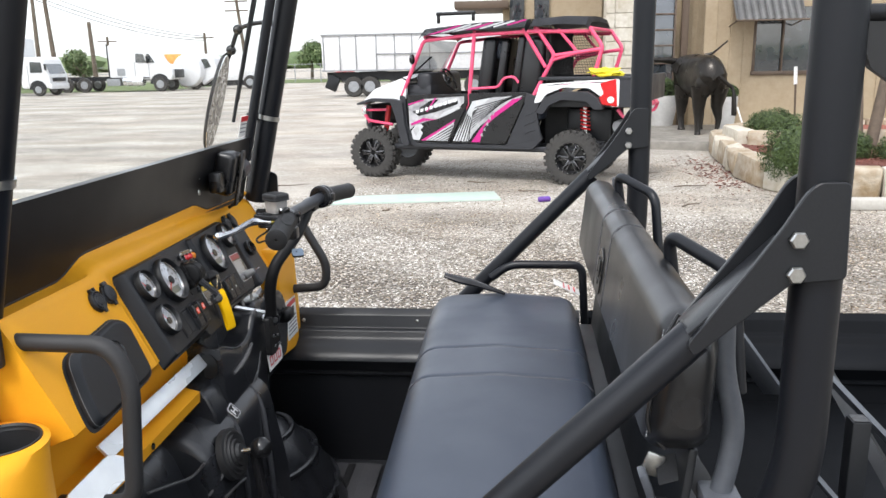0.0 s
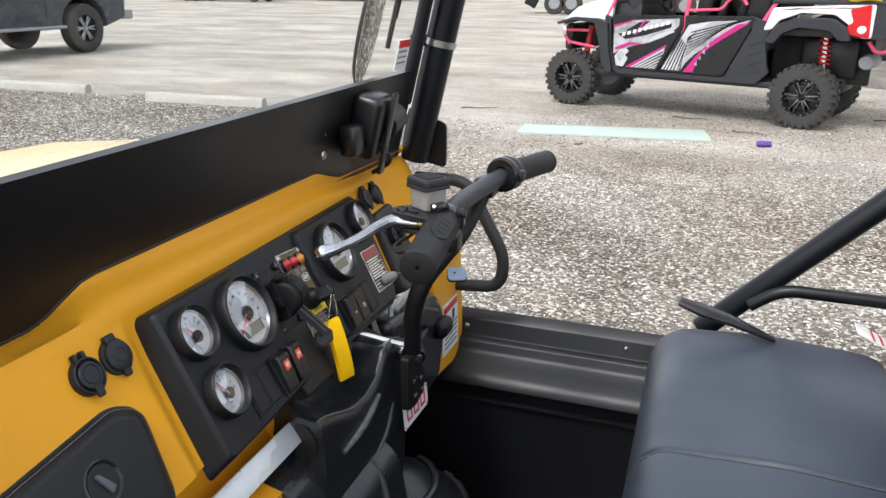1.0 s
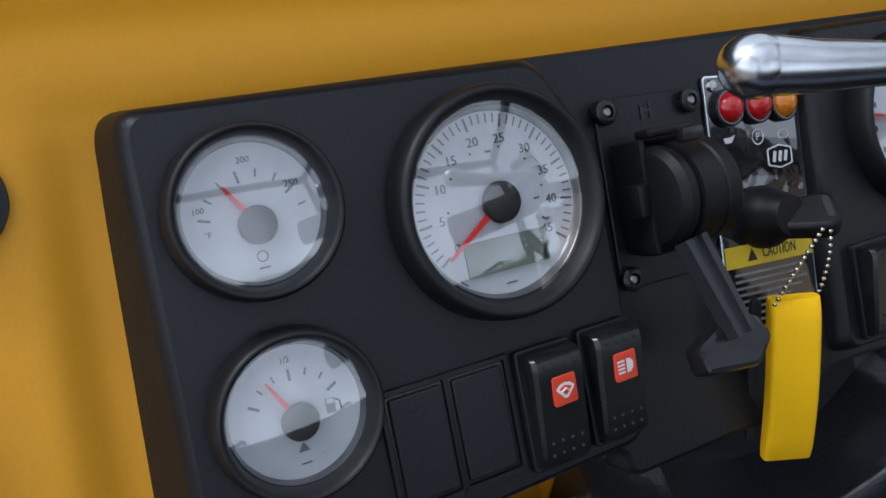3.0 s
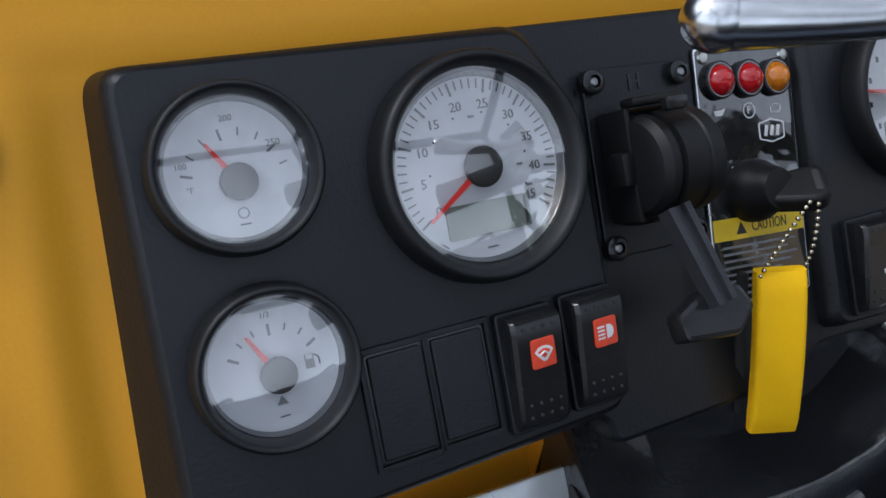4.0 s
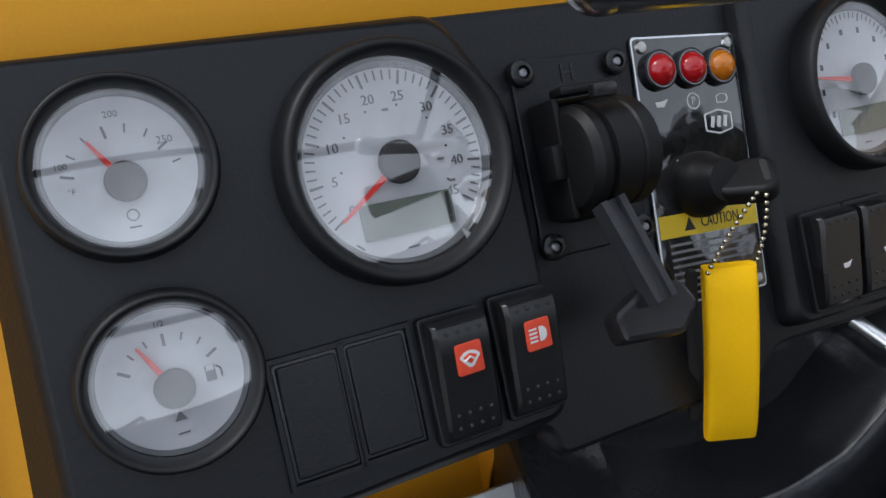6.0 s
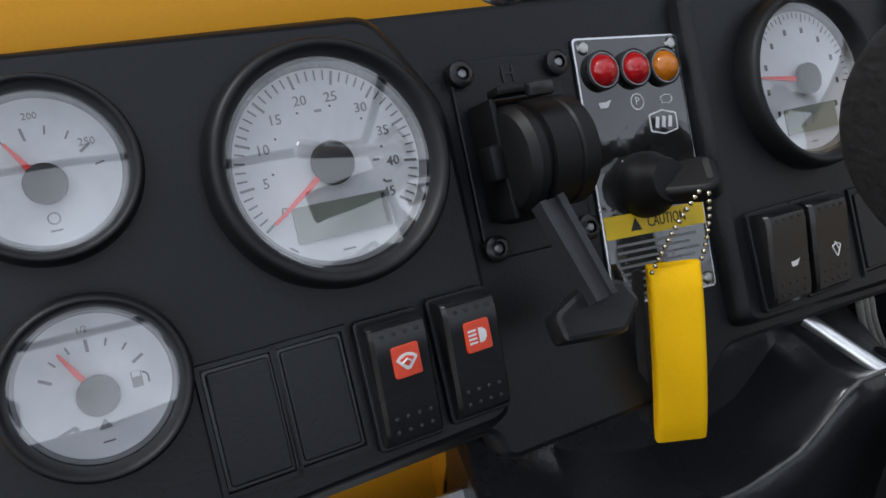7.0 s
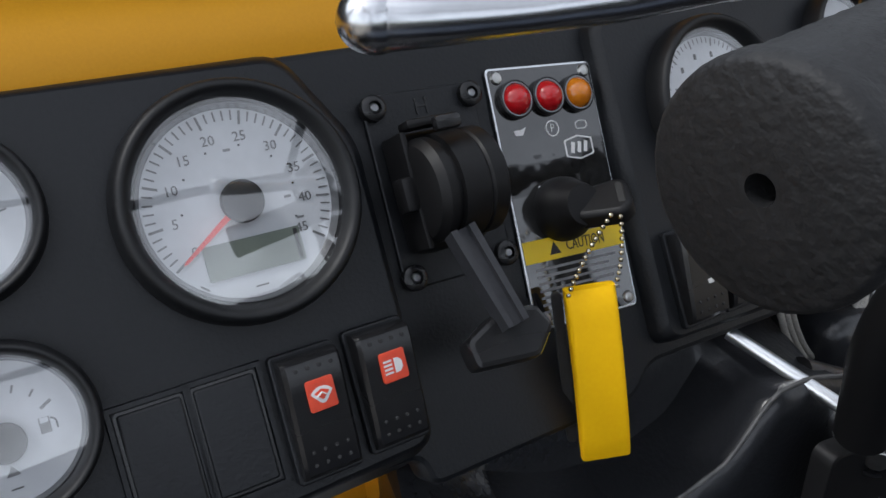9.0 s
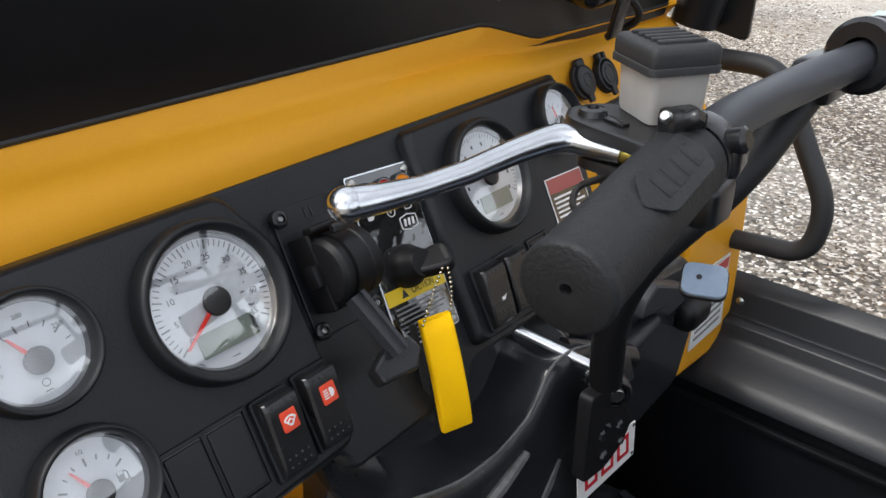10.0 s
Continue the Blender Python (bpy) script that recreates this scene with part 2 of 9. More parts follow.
def gravel_material(name, stones, dust, size, wet=0.0):
    """Loose stones in dust: cells of several tints over a dusty bed, patchy at metre scale."""
    m = bpy.data.materials.new(name)
    m.use_nodes = True
    n, l = m.node_tree.nodes, m.node_tree.links
    p = n["Principled BSDF"]
    tc = n.new("ShaderNodeTexCoord")
    v = n.new("ShaderNodeTexVoronoi")
    v.inputs["Scale"].default_value = size
    l.new(tc.outputs["Object"], v.inputs["Vector"])
    sep = n.new("ShaderNodeSeparateColor")
    l.new(v.outputs["Color"], sep.inputs[0])
    ramp = n.new("ShaderNodeValToRGB")
    el = ramp.color_ramp.elements
    el[0].position, el[0].color = 0.0, (*stones[0], 1)
    el[1].position, el[1].color = 1.0, (*stones[-1], 1)
    for i, c in enumerate(stones[1:-1]):
        e = el.new((i + 1) / (len(stones) - 1))
        e.color = (*c, 1)
    l.new(sep.outputs[0], ramp.inputs[0])
    wide = n.new("ShaderNodeTexNoise")
    wide.inputs["Scale"].default_value, wide.inputs["Detail"].default_value = 0.55, 8.0
    wide.inputs["Roughness"].default_value = 0.65
    l.new(tc.outputs["Object"], wide.inputs["Vector"])
    # pale compacted dust takes over where the lot is driven on, far from the parked vehicle
    xyz = n.new("ShaderNodeSeparateXYZ")
    l.new(tc.outputs["Object"], xyz.inputs[0])
    far = n.new("ShaderNodeMapRange")
    far.inputs[1].default_value, far.inputs[2].default_value = 4.6, 7.0
    side = n.new("ShaderNodeMapRange")
    side.inputs[1].default_value, side.inputs[2].default_value = -4.5, -1.0
    side.inputs[3].default_value, side.inputs[4].default_value = 0.6, 0.0
    l.new(xyz.outputs["X"], side.inputs[0])
    wob = n.new("ShaderNodeMath")
    wob.operation = "MULTIPLY_ADD"
    wob.inputs[1].default_value = -4.0
    l.new(wide.outputs["Fac"], wob.inputs[0])
    l.new(xyz.outputs["Y"], wob.inputs[2])
    edge = n.new("ShaderNodeMath")
    edge.operation = "SUBTRACT"
    l.new(wob.outputs[0], edge.inputs[0])
    l.new(side.outputs[0], edge.inputs[1])
    l.new(edge.outputs[0], far.inputs[0])
    k = n.new("ShaderNodeMapRange")
    k.inputs[1].default_value, k.inputs[2].default_value = 0.40, 0.62
    k.inputs[3].default_value, k.inputs[4].default_value = 0.0, 0.4
    l.new(wide.outputs["Fac"], k.inputs[0])
    tot = n.new("ShaderNodeMath")
    tot.operation, tot.use_clamp = "MAXIMUM", True
    fk = n.new("ShaderNodeMath")
    fk.operation = "MULTIPLY"
    fk.inputs[1].default_value = 0.66
    l.new(far.outputs[0], fk.inputs[0])
    l.new(k.outputs[0], tot.inputs[0])
    l.new(fk.outputs[0], tot.inputs[1])
    mix = n.new("ShaderNodeMix")
    mix.data_type = "RGBA"
    mix.inputs[7].default_value = (*dust, 1)
    # ahead of the vehicle the dark stone ends sharply at the row of wheel stops
    row = n.new("ShaderNodeMath")
    row.operation = "MULTIPLY_ADD"
    row.inputs[1].default_value = 1.6
    l.new(wide.outputs["Fac"], row.inputs[0])
    l.new(xyz.outputs["Y"], row.inputs[2])
    lot = n.new("ShaderNodeMapRange")
    lot.inputs[1].default_value, lot.inputs[2].default_value = 10.5, 11.0
    lot.inputs[4].default_value = 0.72
    l.new(row.outputs[0], lot.inputs[0])
    ahead = n.new("ShaderNodeMapRange")
    ahead.inputs[1].default_value, ahead.inputs[2].default_value = -4.6, -2.4
    l.new(xyz.outputs["X"], ahead.inputs[0])
    both = n.new("ShaderNodeMix")
    l.new(ahead.outputs[0], both.inputs[0])
    l.new(lot.outputs[0], both.inputs[2])
    l.new(tot.outputs[0], both.inputs[3])
    l.new(both.outputs[0], mix.inputs[0])
    l.new(ramp.outputs[0], mix.inputs[6])
    streak = n.new("ShaderNodeTexNoise")
    streak.inputs["Scale"].default_value, streak.inputs["Detail"].default_value = 0.3, 12.0
    streak.inputs["Roughness"].default_value = 0.72
    mp = n.new("ShaderNodeMapping")
    mp.inputs["Scale"].default_value = (0.9, 1.7, 1.0)
    l.new(tc.outputs["Object"], mp.inputs[0])
    l.new(mp.outputs[0], streak.inputs["Vector"])
    sr = n.new("ShaderNodeMapRange")
    sr.inputs[1].default_value, sr.inputs[2].default_value = 0.35, 0.65
    sr.inputs[3].default_value, sr.inputs[4].default_value = 0.54, 1.16
    l.new(streak.outputs["Fac"], sr.inputs[0])
    sc = n.new("ShaderNodeVectorMath")
    sc.operation = "SCALE"
    l.new(mix.outputs[2], sc.inputs[0])
    l.new(sr.outputs[0], sc.inputs["Scale"])
    # damp brown patches, where the loose stones lie darker too
    wet = n.new("ShaderNodeTexNoise")
    wet.inputs["Scale"].default_value, wet.inputs["Detail"].default_value = 0.45, 7.0
    l.new(tc.outputs["Object"], wet.inputs["Vector"])
    damp = n.new("ShaderNodeMapRange")
    damp.inputs[1].default_value, damp.inputs[2].default_value = 0.43, 0.58
    damp.inputs[4].default_value = 0.3
    l.new(wet.outputs["Fac"], damp.inputs[0])
    soak = n.new("ShaderNodeMix")
    soak.data_type, soak.blend_type = "RGBA", "MULTIPLY"
    soak.inputs[7].default_value = (0.62, 0.52, 0.4, 1)
    l.new(damp.outputs[0], soak.inputs[0])
    l.new(sc.outputs[0], soak.inputs[6])
    l.new(soak.outputs[2], p.inputs["Base Color"])
    p.inputs["Roughness"].default_value = 0.9
    b = n.new("ShaderNodeBump")
    b.inputs["Strength"].default_value, b.inputs["Distance"].default_value = 0.8, 0.012
    b.invert = True
    l.new(v.outputs["Distance"], b.inputs["Height"])
    l.new(b.outputs["Normal"], p.inputs["Normal"])
    return m


GRAVEL = gravel_material("loose_limestone_gravel", [(0.022, 0.019, 0.016), (0.066, 0.054, 0.042), (0.15, 0.125, 0.096), (0.33, 0.295, 0.245), (0.78, 0.75, 0.7)], (0.52, 0.48, 0.42), 55)


def pebble_material():
    m = mat("mixed_pebbles", (0.3, 0.27, 0.23), rough=0.9)
    n, l = m.node_tree.nodes, m.node_tree.links
    g = n.new("ShaderNodeNewGeometry")
    r = n.new("ShaderNodeValToRGB")
    el = r.color_ramp.elements
    el[0].color, el[1].color = (0.03, 0.027, 0.024, 1), (0.9, 0.88, 0.84, 1)
    for pos, c in ((0.3, (0.08, 0.062, 0.042, 1)), (0.55, (0.155, 0.12, 0.082, 1)), (0.74, (0.36, 0.31, 0.25, 1)), (0.88, (0.78, 0.75, 0.7, 1))):
        e = el.new(pos)
        e.color = c
    l.new(g.outputs["Random Per Island"], r.inputs[0])
    # damp brown patches across the lot
    tc, wet = n.new("ShaderNodeTexCoord"), n.new("ShaderNodeTexNoise")
    wet.inputs["Scale"].default_value, wet.inputs["Detail"].default_value = 0.45, 7.0
    l.new(tc.outputs["Object"], wet.inputs["Vector"])
    k = n.new("ShaderNodeMapRange")
    k.inputs[1].default_value, k.inputs[2].default_value = 0.43, 0.58
    k.inputs[4].default_value = 0.9
    l.new(wet.outputs["Fac"], k.inputs[0])
    mx = n.new("ShaderNodeMix")
    mx.data_type, mx.blend_type = "RGBA", "MULTIPLY"
    mx.inputs[7].default_value = (0.62, 0.5, 0.36, 1)
    l.new(k.outputs[0], mx.inputs[0])
    l.new(r.outputs[0], mx.inputs[6])
    l.new(mx.outputs[2], n["Principled BSDF"].inputs["Base Color"])
    return m


PEBBLE = pebble_material()


def leaf_variation(m, dark, light):
    n, l = m.node_tree.nodes, m.node_tree.links
    g = n.new("ShaderNodeNewGeometry")
    r = n.new("ShaderNodeValToRGB")
    r.color_ramp.elements[0].color, r.color_ramp.elements[1].color = (*dark, 1), (*light, 1)
    l.new(g.outputs["Random Per Island"], r.inputs[0])
    l.new(r.outputs[0], n["Principled BSDF"].inputs["Base Color"])


leaf_variation(LEAF, (0.014, 0.03, 0.008), (0.08, 0.12, 0.03))
leaf_variation(LEAF2, (0.05, 0.09, 0.03), (0.17, 0.22, 0.09))
leaf_variation(MULCH, (0.06, 0.02, 0.014), (0.24, 0.075, 0.05))


# ---- shaping helpers ----
def thing(name, at, label, category, group="", kind=""):
    ob = new(name)
    ob.matrix_basis = Matrix.Translation(at)
    ob.empty_display_size = 0.05
    return tagged(ob, label, category, group, kind)


WORLD = {}


def finish(bm, smooth):
    bmesh.ops.recalc_face_normals(bm, faces=bm.faces)
    me = bpy.data.meshes.new("mesh")
    bm.to_mesh(me)
    bm.free()
    if smooth:
        for f in me.polygons:
            f.use_smooth = True
        me.set_sharp_from_angle(angle=radians(smooth))
        # keep large flat caps flat beside their rounded edges
        caps = {k for f in me.polygons if len(f.vertices) > 8 for k in f.edge_keys}
        if caps:
            for e in me.edges:
                if e.key in caps:
                    e.use_edge_sharp = True
    return me


def part(name, bm, material, parent=None, label="", m=None, smooth=40):
    """Links a bmesh as one mesh object under a thing or part, standing at the world pose m."""
    me = finish(bm, smooth) if isinstance(bm, bmesh.types.BMesh) else bm
    me.name = name
    if material and not me.materials:
        me.materials.append(material)
    ob = new(name, me)
    m = m or Matrix()
    if parent:
        pw = WORLD.get(parent, parent.matrix_basis)
        ob.parent = parent
        ob.matrix_parent_inverse = pw.inverted()
    ob.matrix_basis = m
    WORLD[ob] = m.copy()
    if label:
        ob["label"] = label
    return ob


def box(w, d, h, at=(0, 0, 0), bevel=0.0, seg=2, bm=None, rot=None):
    """A box of that size about the point at, with rounded edges."""
    bm = bm or bmesh.new()
    r = bmesh.ops.create_cube(bm, size=1.0, matrix=Matrix.Translation(at) @ (rot or Matrix()) @ Matrix.Diagonal((w, d, h, 1)))
    if bevel:
        edges = list({e for v in r["verts"] for e in v.link_edges})
        bmesh.ops.bevel(bm, geom=edges, offset=bevel, segments=seg, affect="EDGES", profile=0.5)
    return bm


def prism(points, h, at=0.0, bevel=0.0, seg=2, bm=None, m=None, edges="all"):
    """A plate: the outline in local x, y from z = at to at + h, with rounded upper edges."""
    bm = bm or bmesh.new()
    m = m or Matrix()
    lo = [bm.verts.new(m @ Vector((x, y, at))) for x, y in points]
    hi = [bm.verts.new(m @ Vector((x, y, at + h))) for x, y in points]
    n = len(points)
    bm.faces.new(lo[::-1])
    top = bm.faces.new(hi)
    sides = [bm.faces.new((lo[i], lo[(i + 1) % n], hi[(i + 1) % n], hi[i])) for i in range(n)]
    bmesh.ops.recalc_face_normals(bm, faces=[top, *sides])
    if bevel:
        bmesh.ops.bevel(bm, geom=list(top.edges), offset=bevel, segments=seg, affect="EDGES", profile=0.5)
    return bm


def rounded(w, h, r, n=4, cx=0.0, cy=0.0):
    pts = []
    for k, (sx, sy) in enumerate(((1, 1), (-1, 1), (-1, -1), (1, -1))):
        for i in range(n + 1):
            a = math.pi / 2 * (k + i / n)
            pts.append((cx + sx * (w / 2 - r) + r * math.cos(a), cy + sy * (h / 2 - r) + r * math.sin(a)))
    return pts


def soften(points, r, n=4):
    """An outline with its corners rounded to about r."""
    out, c = [], len(points)
    for i in range(c):
        a, b, d = (Vector(points[(i + k) % c]) for k in (-1, 0, 1))
        u, v = a - b, d - b
        q = min(r, u.length * 0.45, v.length * 0.45)
        p0, p2 = b + u.normalized() * q, b + v.normalized() * q
        for j in range(n + 1):
            s = j / n
            out.append(tuple(p0 * (1 - s) ** 2 + b * 2 * s * (1 - s) + p2 * s * s))
    return out


def lathe(profile, n=32, bm=None, m=None):
    """Turns a profile of (radius, z) about local z."""
    bm = bm or bmesh.new()
    m = m or Matrix()
    rings = []
    for r, z in profile:
        if r < 1e-6:
            rings.append([bm.verts.new(m @ Vector((0, 0, z)))])
        else:
            rings.append([bm.verts.new(m @ Vector((r * math.cos(2 * math.pi * i / n), r * math.sin(2 * math.pi * i / n), z))) for i in range(n)])
    for a, b in zip(rings, rings[1:]):
        for i in range(n):
            j = (i + 1) % n
            q = [a[i % len(a)], a[j % len(a)], b[j % len(b)], b[i % len(b)]]
            q = list(dict.fromkeys(q))
            if len(q) > 2:
                bm.faces.new(q)
    return bm


def bent(points, r=0.03, n=6):
    """A path with its corners rounded."""
    pts = [Vector(p) for p in points]
    out = [pts[0]]
    for a, b, c in zip(pts, pts[1:], pts[2:]):
        u, v = a - b, c - b
        q = min(r, u.length * 0.48, v.length * 0.48)
        p0, p2 = b + u.normalized() * q, b + v.normalized() * q
        for j in range(n + 1):
            s = j / n
            out.append(p0 * (1 - s) ** 2 + b * 2 * s * (1 - s) + p2 * s * s)
    return out + [pts[-1]]


def tube(points, radius, n=14, bm=None, caps=True, flat=1.0, up=(0, 0, 1)):
    """A round bar along a path; radius may be one number or one a point; flat squeezes it along up."""
    bm = bm or bmesh.new()
    pts = [Vector(p) for p in points]
    rad = radius if isinstance(radius, (list, tuple)) else [radius] * len(pts)
    t0 = (pts[1] - pts[0]).normalized()
    ref = Vector(up)
    if abs(ref.dot(t0)) > 0.95:
        ref = Vector((1, 0, 0))
    side = t0.cross(ref).normalized()
    rings = []
    for i, p in enumerate(pts):
        t = (pts[min(i + 1, len(pts) - 1)] - pts[max(i - 1, 0)]).normalized()
        side = (side - t * side.dot(t)).normalized()
        top = side.cross(t)
        rings.append([bm.verts.new(p + (side * math.cos(2 * math.pi * k / n) + top * math.sin(2 * math.pi * k / n) * flat) * rad[i]) for k in range(n)])
    for a, b in zip(rings, rings[1:]):
        for k in range(n):
            bm.faces.new((a[k], a[(k + 1) % n], b[(k + 1) % n], b[k]))
    if caps:
        bm.faces.new(rings[0][::-1])
        bm.faces.new(rings[-1])
    return bm


def sweep(sections, bm=None, close=False):
    """Skins a row of outlines, each with the same number of points."""
    bm = bm or bmesh.new()
    rows = [[bm.verts.new(p) for p in s] for s in sections]
    for a, b in zip(rows, rows[1:]):
        for k in range(len(a) - (0 if close else 1)):
            j = (k + 1) % len(a)
            bm.faces.new((a[k], a[j], b[j], b[k]))
    return bm


def blob(r, at, squash=(1, 1, 1), rough=0.0, sub=2, seed=0.0, bm=None):
    bm = bm or bmesh.new()
    q = bmesh.ops.create_icosphere(bm, subdivisions=sub, radius=1.0)
    for v in q["verts"]:
        k = 1 + rough * noise.noise(v.co * 2.3 + Vector((seed, seed * 1.7, 0)))
        v.co = Vector((v.co.x * squash[0], v.co.y * squash[1], v.co.z * squash[2])) * r * k + Vector(at)
    return bm


def words(text, size, m, material, parent, name="lettering", thick=0.0002, align="CENTER", label=""):
    """Raised lettering in the built-in font, lying in the local x, y plane of m."""
    cu = bpy.data.curves.new(name, "FONT")
    cu.body, cu.size, cu.extrude, cu.align_x, cu.align_y, cu.resolution_u = text, size, thick, align, "CENTER", 2
    tmp = bpy.data.objects.new("tmp_text", cu)
    me = bpy.data.meshes.new_from_object(tmp)
    bpy.data.objects.remove(tmp)
    return part(name, me, material, parent, label, m, smooth=0)


def T(x, y, z=0.0):
    return Matrix.Translation((x, y, z))


def RX(a):
    return Matrix.Rotation(radians(a), 4, "X")


def RY(a):
    return Matrix.Rotation(radians(a), 4, "Y")


def RZ(a):
    return Matrix.Rotation(radians(a), 4, "Z")


def frame_of(o, x, z):
    """A pose at o with its x axis along x and its z axis near z."""
    x = Vector(x).normalized()
    y = Vector(z).cross(x).normalized()
    w = x.cross(y)
    return Matrix.Translation(o) @ Matrix((x, y, w)).transposed().to_4x4()

# ---- ground ----
bm = bmesh.new()
bmesh.ops.create_grid(bm, x_segments=2, y_segments=2, size=900)
ground = tagged(part("ground", bm, GRAVEL), "pale loose gravel lot, darker and stonier beside the vehicle", "ground", kind="structure")

rng = random.Random(4)


def pebble_field(count, x0, x1, y0, y1, lo, hi):
    """Low stones strewn over a stretch of ground, each an eight-sided chip."""
    verts, faces = [], []
    for _ in range(count):
        x, y = rng.uniform(x0, x1), rng.uniform(y0, y1)
        r, a = rng.uniform(lo, hi) * rng.uniform(0.6, 1.0), rng.uniform(0, 3.14)
        e, f = rng.uniform(0.6, 1.0), rng.uniform(0.35, 0.7)
        ca, sa, b = math.cos(a), math.sin(a), len(verts)
        for u, v in ((1, 0), (0, e), (-1, 0.2), (0.1, -e)):
            verts.append((x + r * (u * ca - v * sa), y + r * (u * sa + v * ca), r * 0.08))
        verts.append((x + r * 0.2 * ca, y + r * 0.2 * sa, r * f))
        faces += [(b, b + 1, b + 4), (b + 1, b + 2, b + 4), (b + 2, b + 3, b + 4), (b + 3, b, b + 4)]
    me = bpy.data.meshes.new("pebbles")
    me.from_pydata(verts, [], faces)
    return me


stones = part("loose_stones", pebble_field(42000, -3.2, 4.2, 2.3, 8.2, 0.006, 0.014), PEBBLE, smooth=0)
tagged(stones, "loose mixed gravel stones lying on the lot", "gravel", kind="stuff")
stones_c = part("loose_stones", pebble_field(15000, -2.0, 4.6, 8.0, 13.6, 0.006, 0.017), PEBBLE, smooth=0)
tagged(stones_c, "scattered gravel stones on the packed lot", "gravel", kind="stuff")
stones_b = part("loose_stones", pebble_field(26000, -11.0, -2.2, 3.5, 9.9, 0.008, 0.019), PEBBLE, smooth=0)
tagged(stones_b, "loose grey gravel stones in front of the vehicle", "gravel", kind="stuff")

# concrete wheel stops along the lot
def wheel_stop(at, ang):
    prof = [(-0.075, 0), (-0.06, 0.09), (-0.035, 0.12), (0.035, 0.12), (0.06, 0.09), (0.075, 0)]
    b = sweep([[Vector((x, y + 0.012 * noise.noise(Vector((x * 5, y * 20, at[0]))), z + 0.01 * noise.noise(Vector((x * 6, z * 20, at[0] + 5))))) for y, z in prof] for x in [-0.9 + k * 0.15 for k in range(13)]])
    for x in (-0.9, 0.9):
        b.faces.new([b.verts.new((x, y, z)) for y, z in prof])
    bmesh.ops.remove_doubles(b, verts=b.verts, dist=0.001)
    return tagged(part("wheel_stop", b, CONC, None, "", T(*at) @ RZ(ang), smooth=30), "worn pale concrete wheel stop lying on the gravel", "wheel stop", "wheel stops")


wheel_stop((-6.5, 9.75, 0), 3)
wheel_stop((-9.6, 9.95, 0), 2)
wheel_stop((-12.6, 10.1, 0), 2)

# flat pale board and a can on the gravel
b = prism([(-1.06, -0.26), (1.04, -0.3), (1.04, 0.28), (-1.02, 0.24)], 0.024, bevel=0.004)
tagged(part("flat_board", b, BOARD, None, "", T(-0.98, 9.66, 0.002) @ RZ(10)), "pale green weathered sheet board lying flat on gravel", "board")
can = thing("drink_can", (0.62, 9.45, 0.0), "purple drink can lying on the gravel", "can")
part("can_body", lathe([(0, -0.075), (0.026, -0.074), (0.033, -0.062), (0.033, 0.062), (0.026, 0.074), (0, 0.075)], 20), PURPLE, can, "", T(0.62, 9.45, 0.034) @ RZ(15) @ RY(90))
part("can_end", lathe([(0, 0.0), (0.025, 0.0), (0.025, 0.004), (0, 0.004)], 20), ZINC, can, "silver can end", T(0.62, 9.45, 0.034) @ RZ(15) @ RY(90) @ T(0, 0, 0.0745))
for i, (x, y, a, n) in enumerate(((-2.9, 10.8, 20, 0.5), (-0.2, 11.0, -8, 0.45), (-1.2, 8.9, 70, 0.2), (0.5, 10.2, -12, 0.4), (2.3, 9.2, 40, 0.35), (2.6, 10.6, 12, 0.5), (3.0, 8.0, -20, 0.4), (2.2, 11.8, 30, 0.5))):
    p = [Vector((k * n / 5 - n / 2, 0.03 * math.sin(k * 1.7 + i), 0.012)) for k in range(6)]
    twig = part("twig", tube(p, [0.009, 0.008, 0.008, 0.006, 0.005, 0.003], 6), POLEW, None, "", T(x, y, 0) @ RZ(a))
    tagged(twig, "thin dry brown twig lying on the gravel", "twig", "twigs")

# ---- building with stone pier, boarded wall, window and awning ----
BY = 19.2
bld = thing("building", (6, BY + 2, 0), "tan boarded roadside building with limestone pier and brown trim", "building")
x0, x1 = 4.55, 16.0
# boarded wall with a real window opening
WX0, WX1, WZ0, WZ1 = 5.68, 7.0, 1.32, 2.75
for nm, (a, c, z0, z1) in {"wall": (x0, WX0, 0, 6), "wall_under_window": (WX0, WX1, 0, WZ0), "wall_over_window": (WX0, WX1, WZ1, 6), "wall_end": (WX1, x1, 0, 6)}.items():
    part("wall", box(c - a, 0.2, z1 - z0, ((a + c) / 2, BY + 0.1, (z0 + z1) / 2)), STUCCO, bld)
k = x0 + 0.3
while k < x1:
    if not (WX0 - 0.08 < k < WX1 + 0.08):
        part("batten", box(0.05, 0.03, 5.9, (k, BY - 0.012, 2.95), 0.004, 1), STUCCO, bld)
    k += 0.3
part("recess_wall", box(1.6, 0.2, 6, (3.95, BY + 0.65, 3)), STUCCO, bld)
for k in range(5):
    part("batten", box(0.05, 0.03, 5.9, (4.0 + k * 0.13, BY + 0.535, 2.95), 0.004, 1), STUCCO, bld)
part("downpipe", box(0.16, 0.14, 6, (4.12, BY + 0.1, 3), 0.02), BROWN, bld, "brown square post")
win = part("window", box(WX1 - WX0 + 0.1, 0.06, 0.09, ((WX0 + WX1) / 2, BY - 0.02, WZ0 - 0.03), 0.008), BROWN, bld, "dark framed window with glass")
for s in ((WX0, 0.06), (WX1, 0.06), ((WX0 + WX1) / 2 - 0.03, 0.04)):
    part("window_frame", box(s[1], 0.08, WZ1 - WZ0, (s[0], BY + 0.02, (WZ0 + WZ1) / 2), 0.006), BROWN, win)
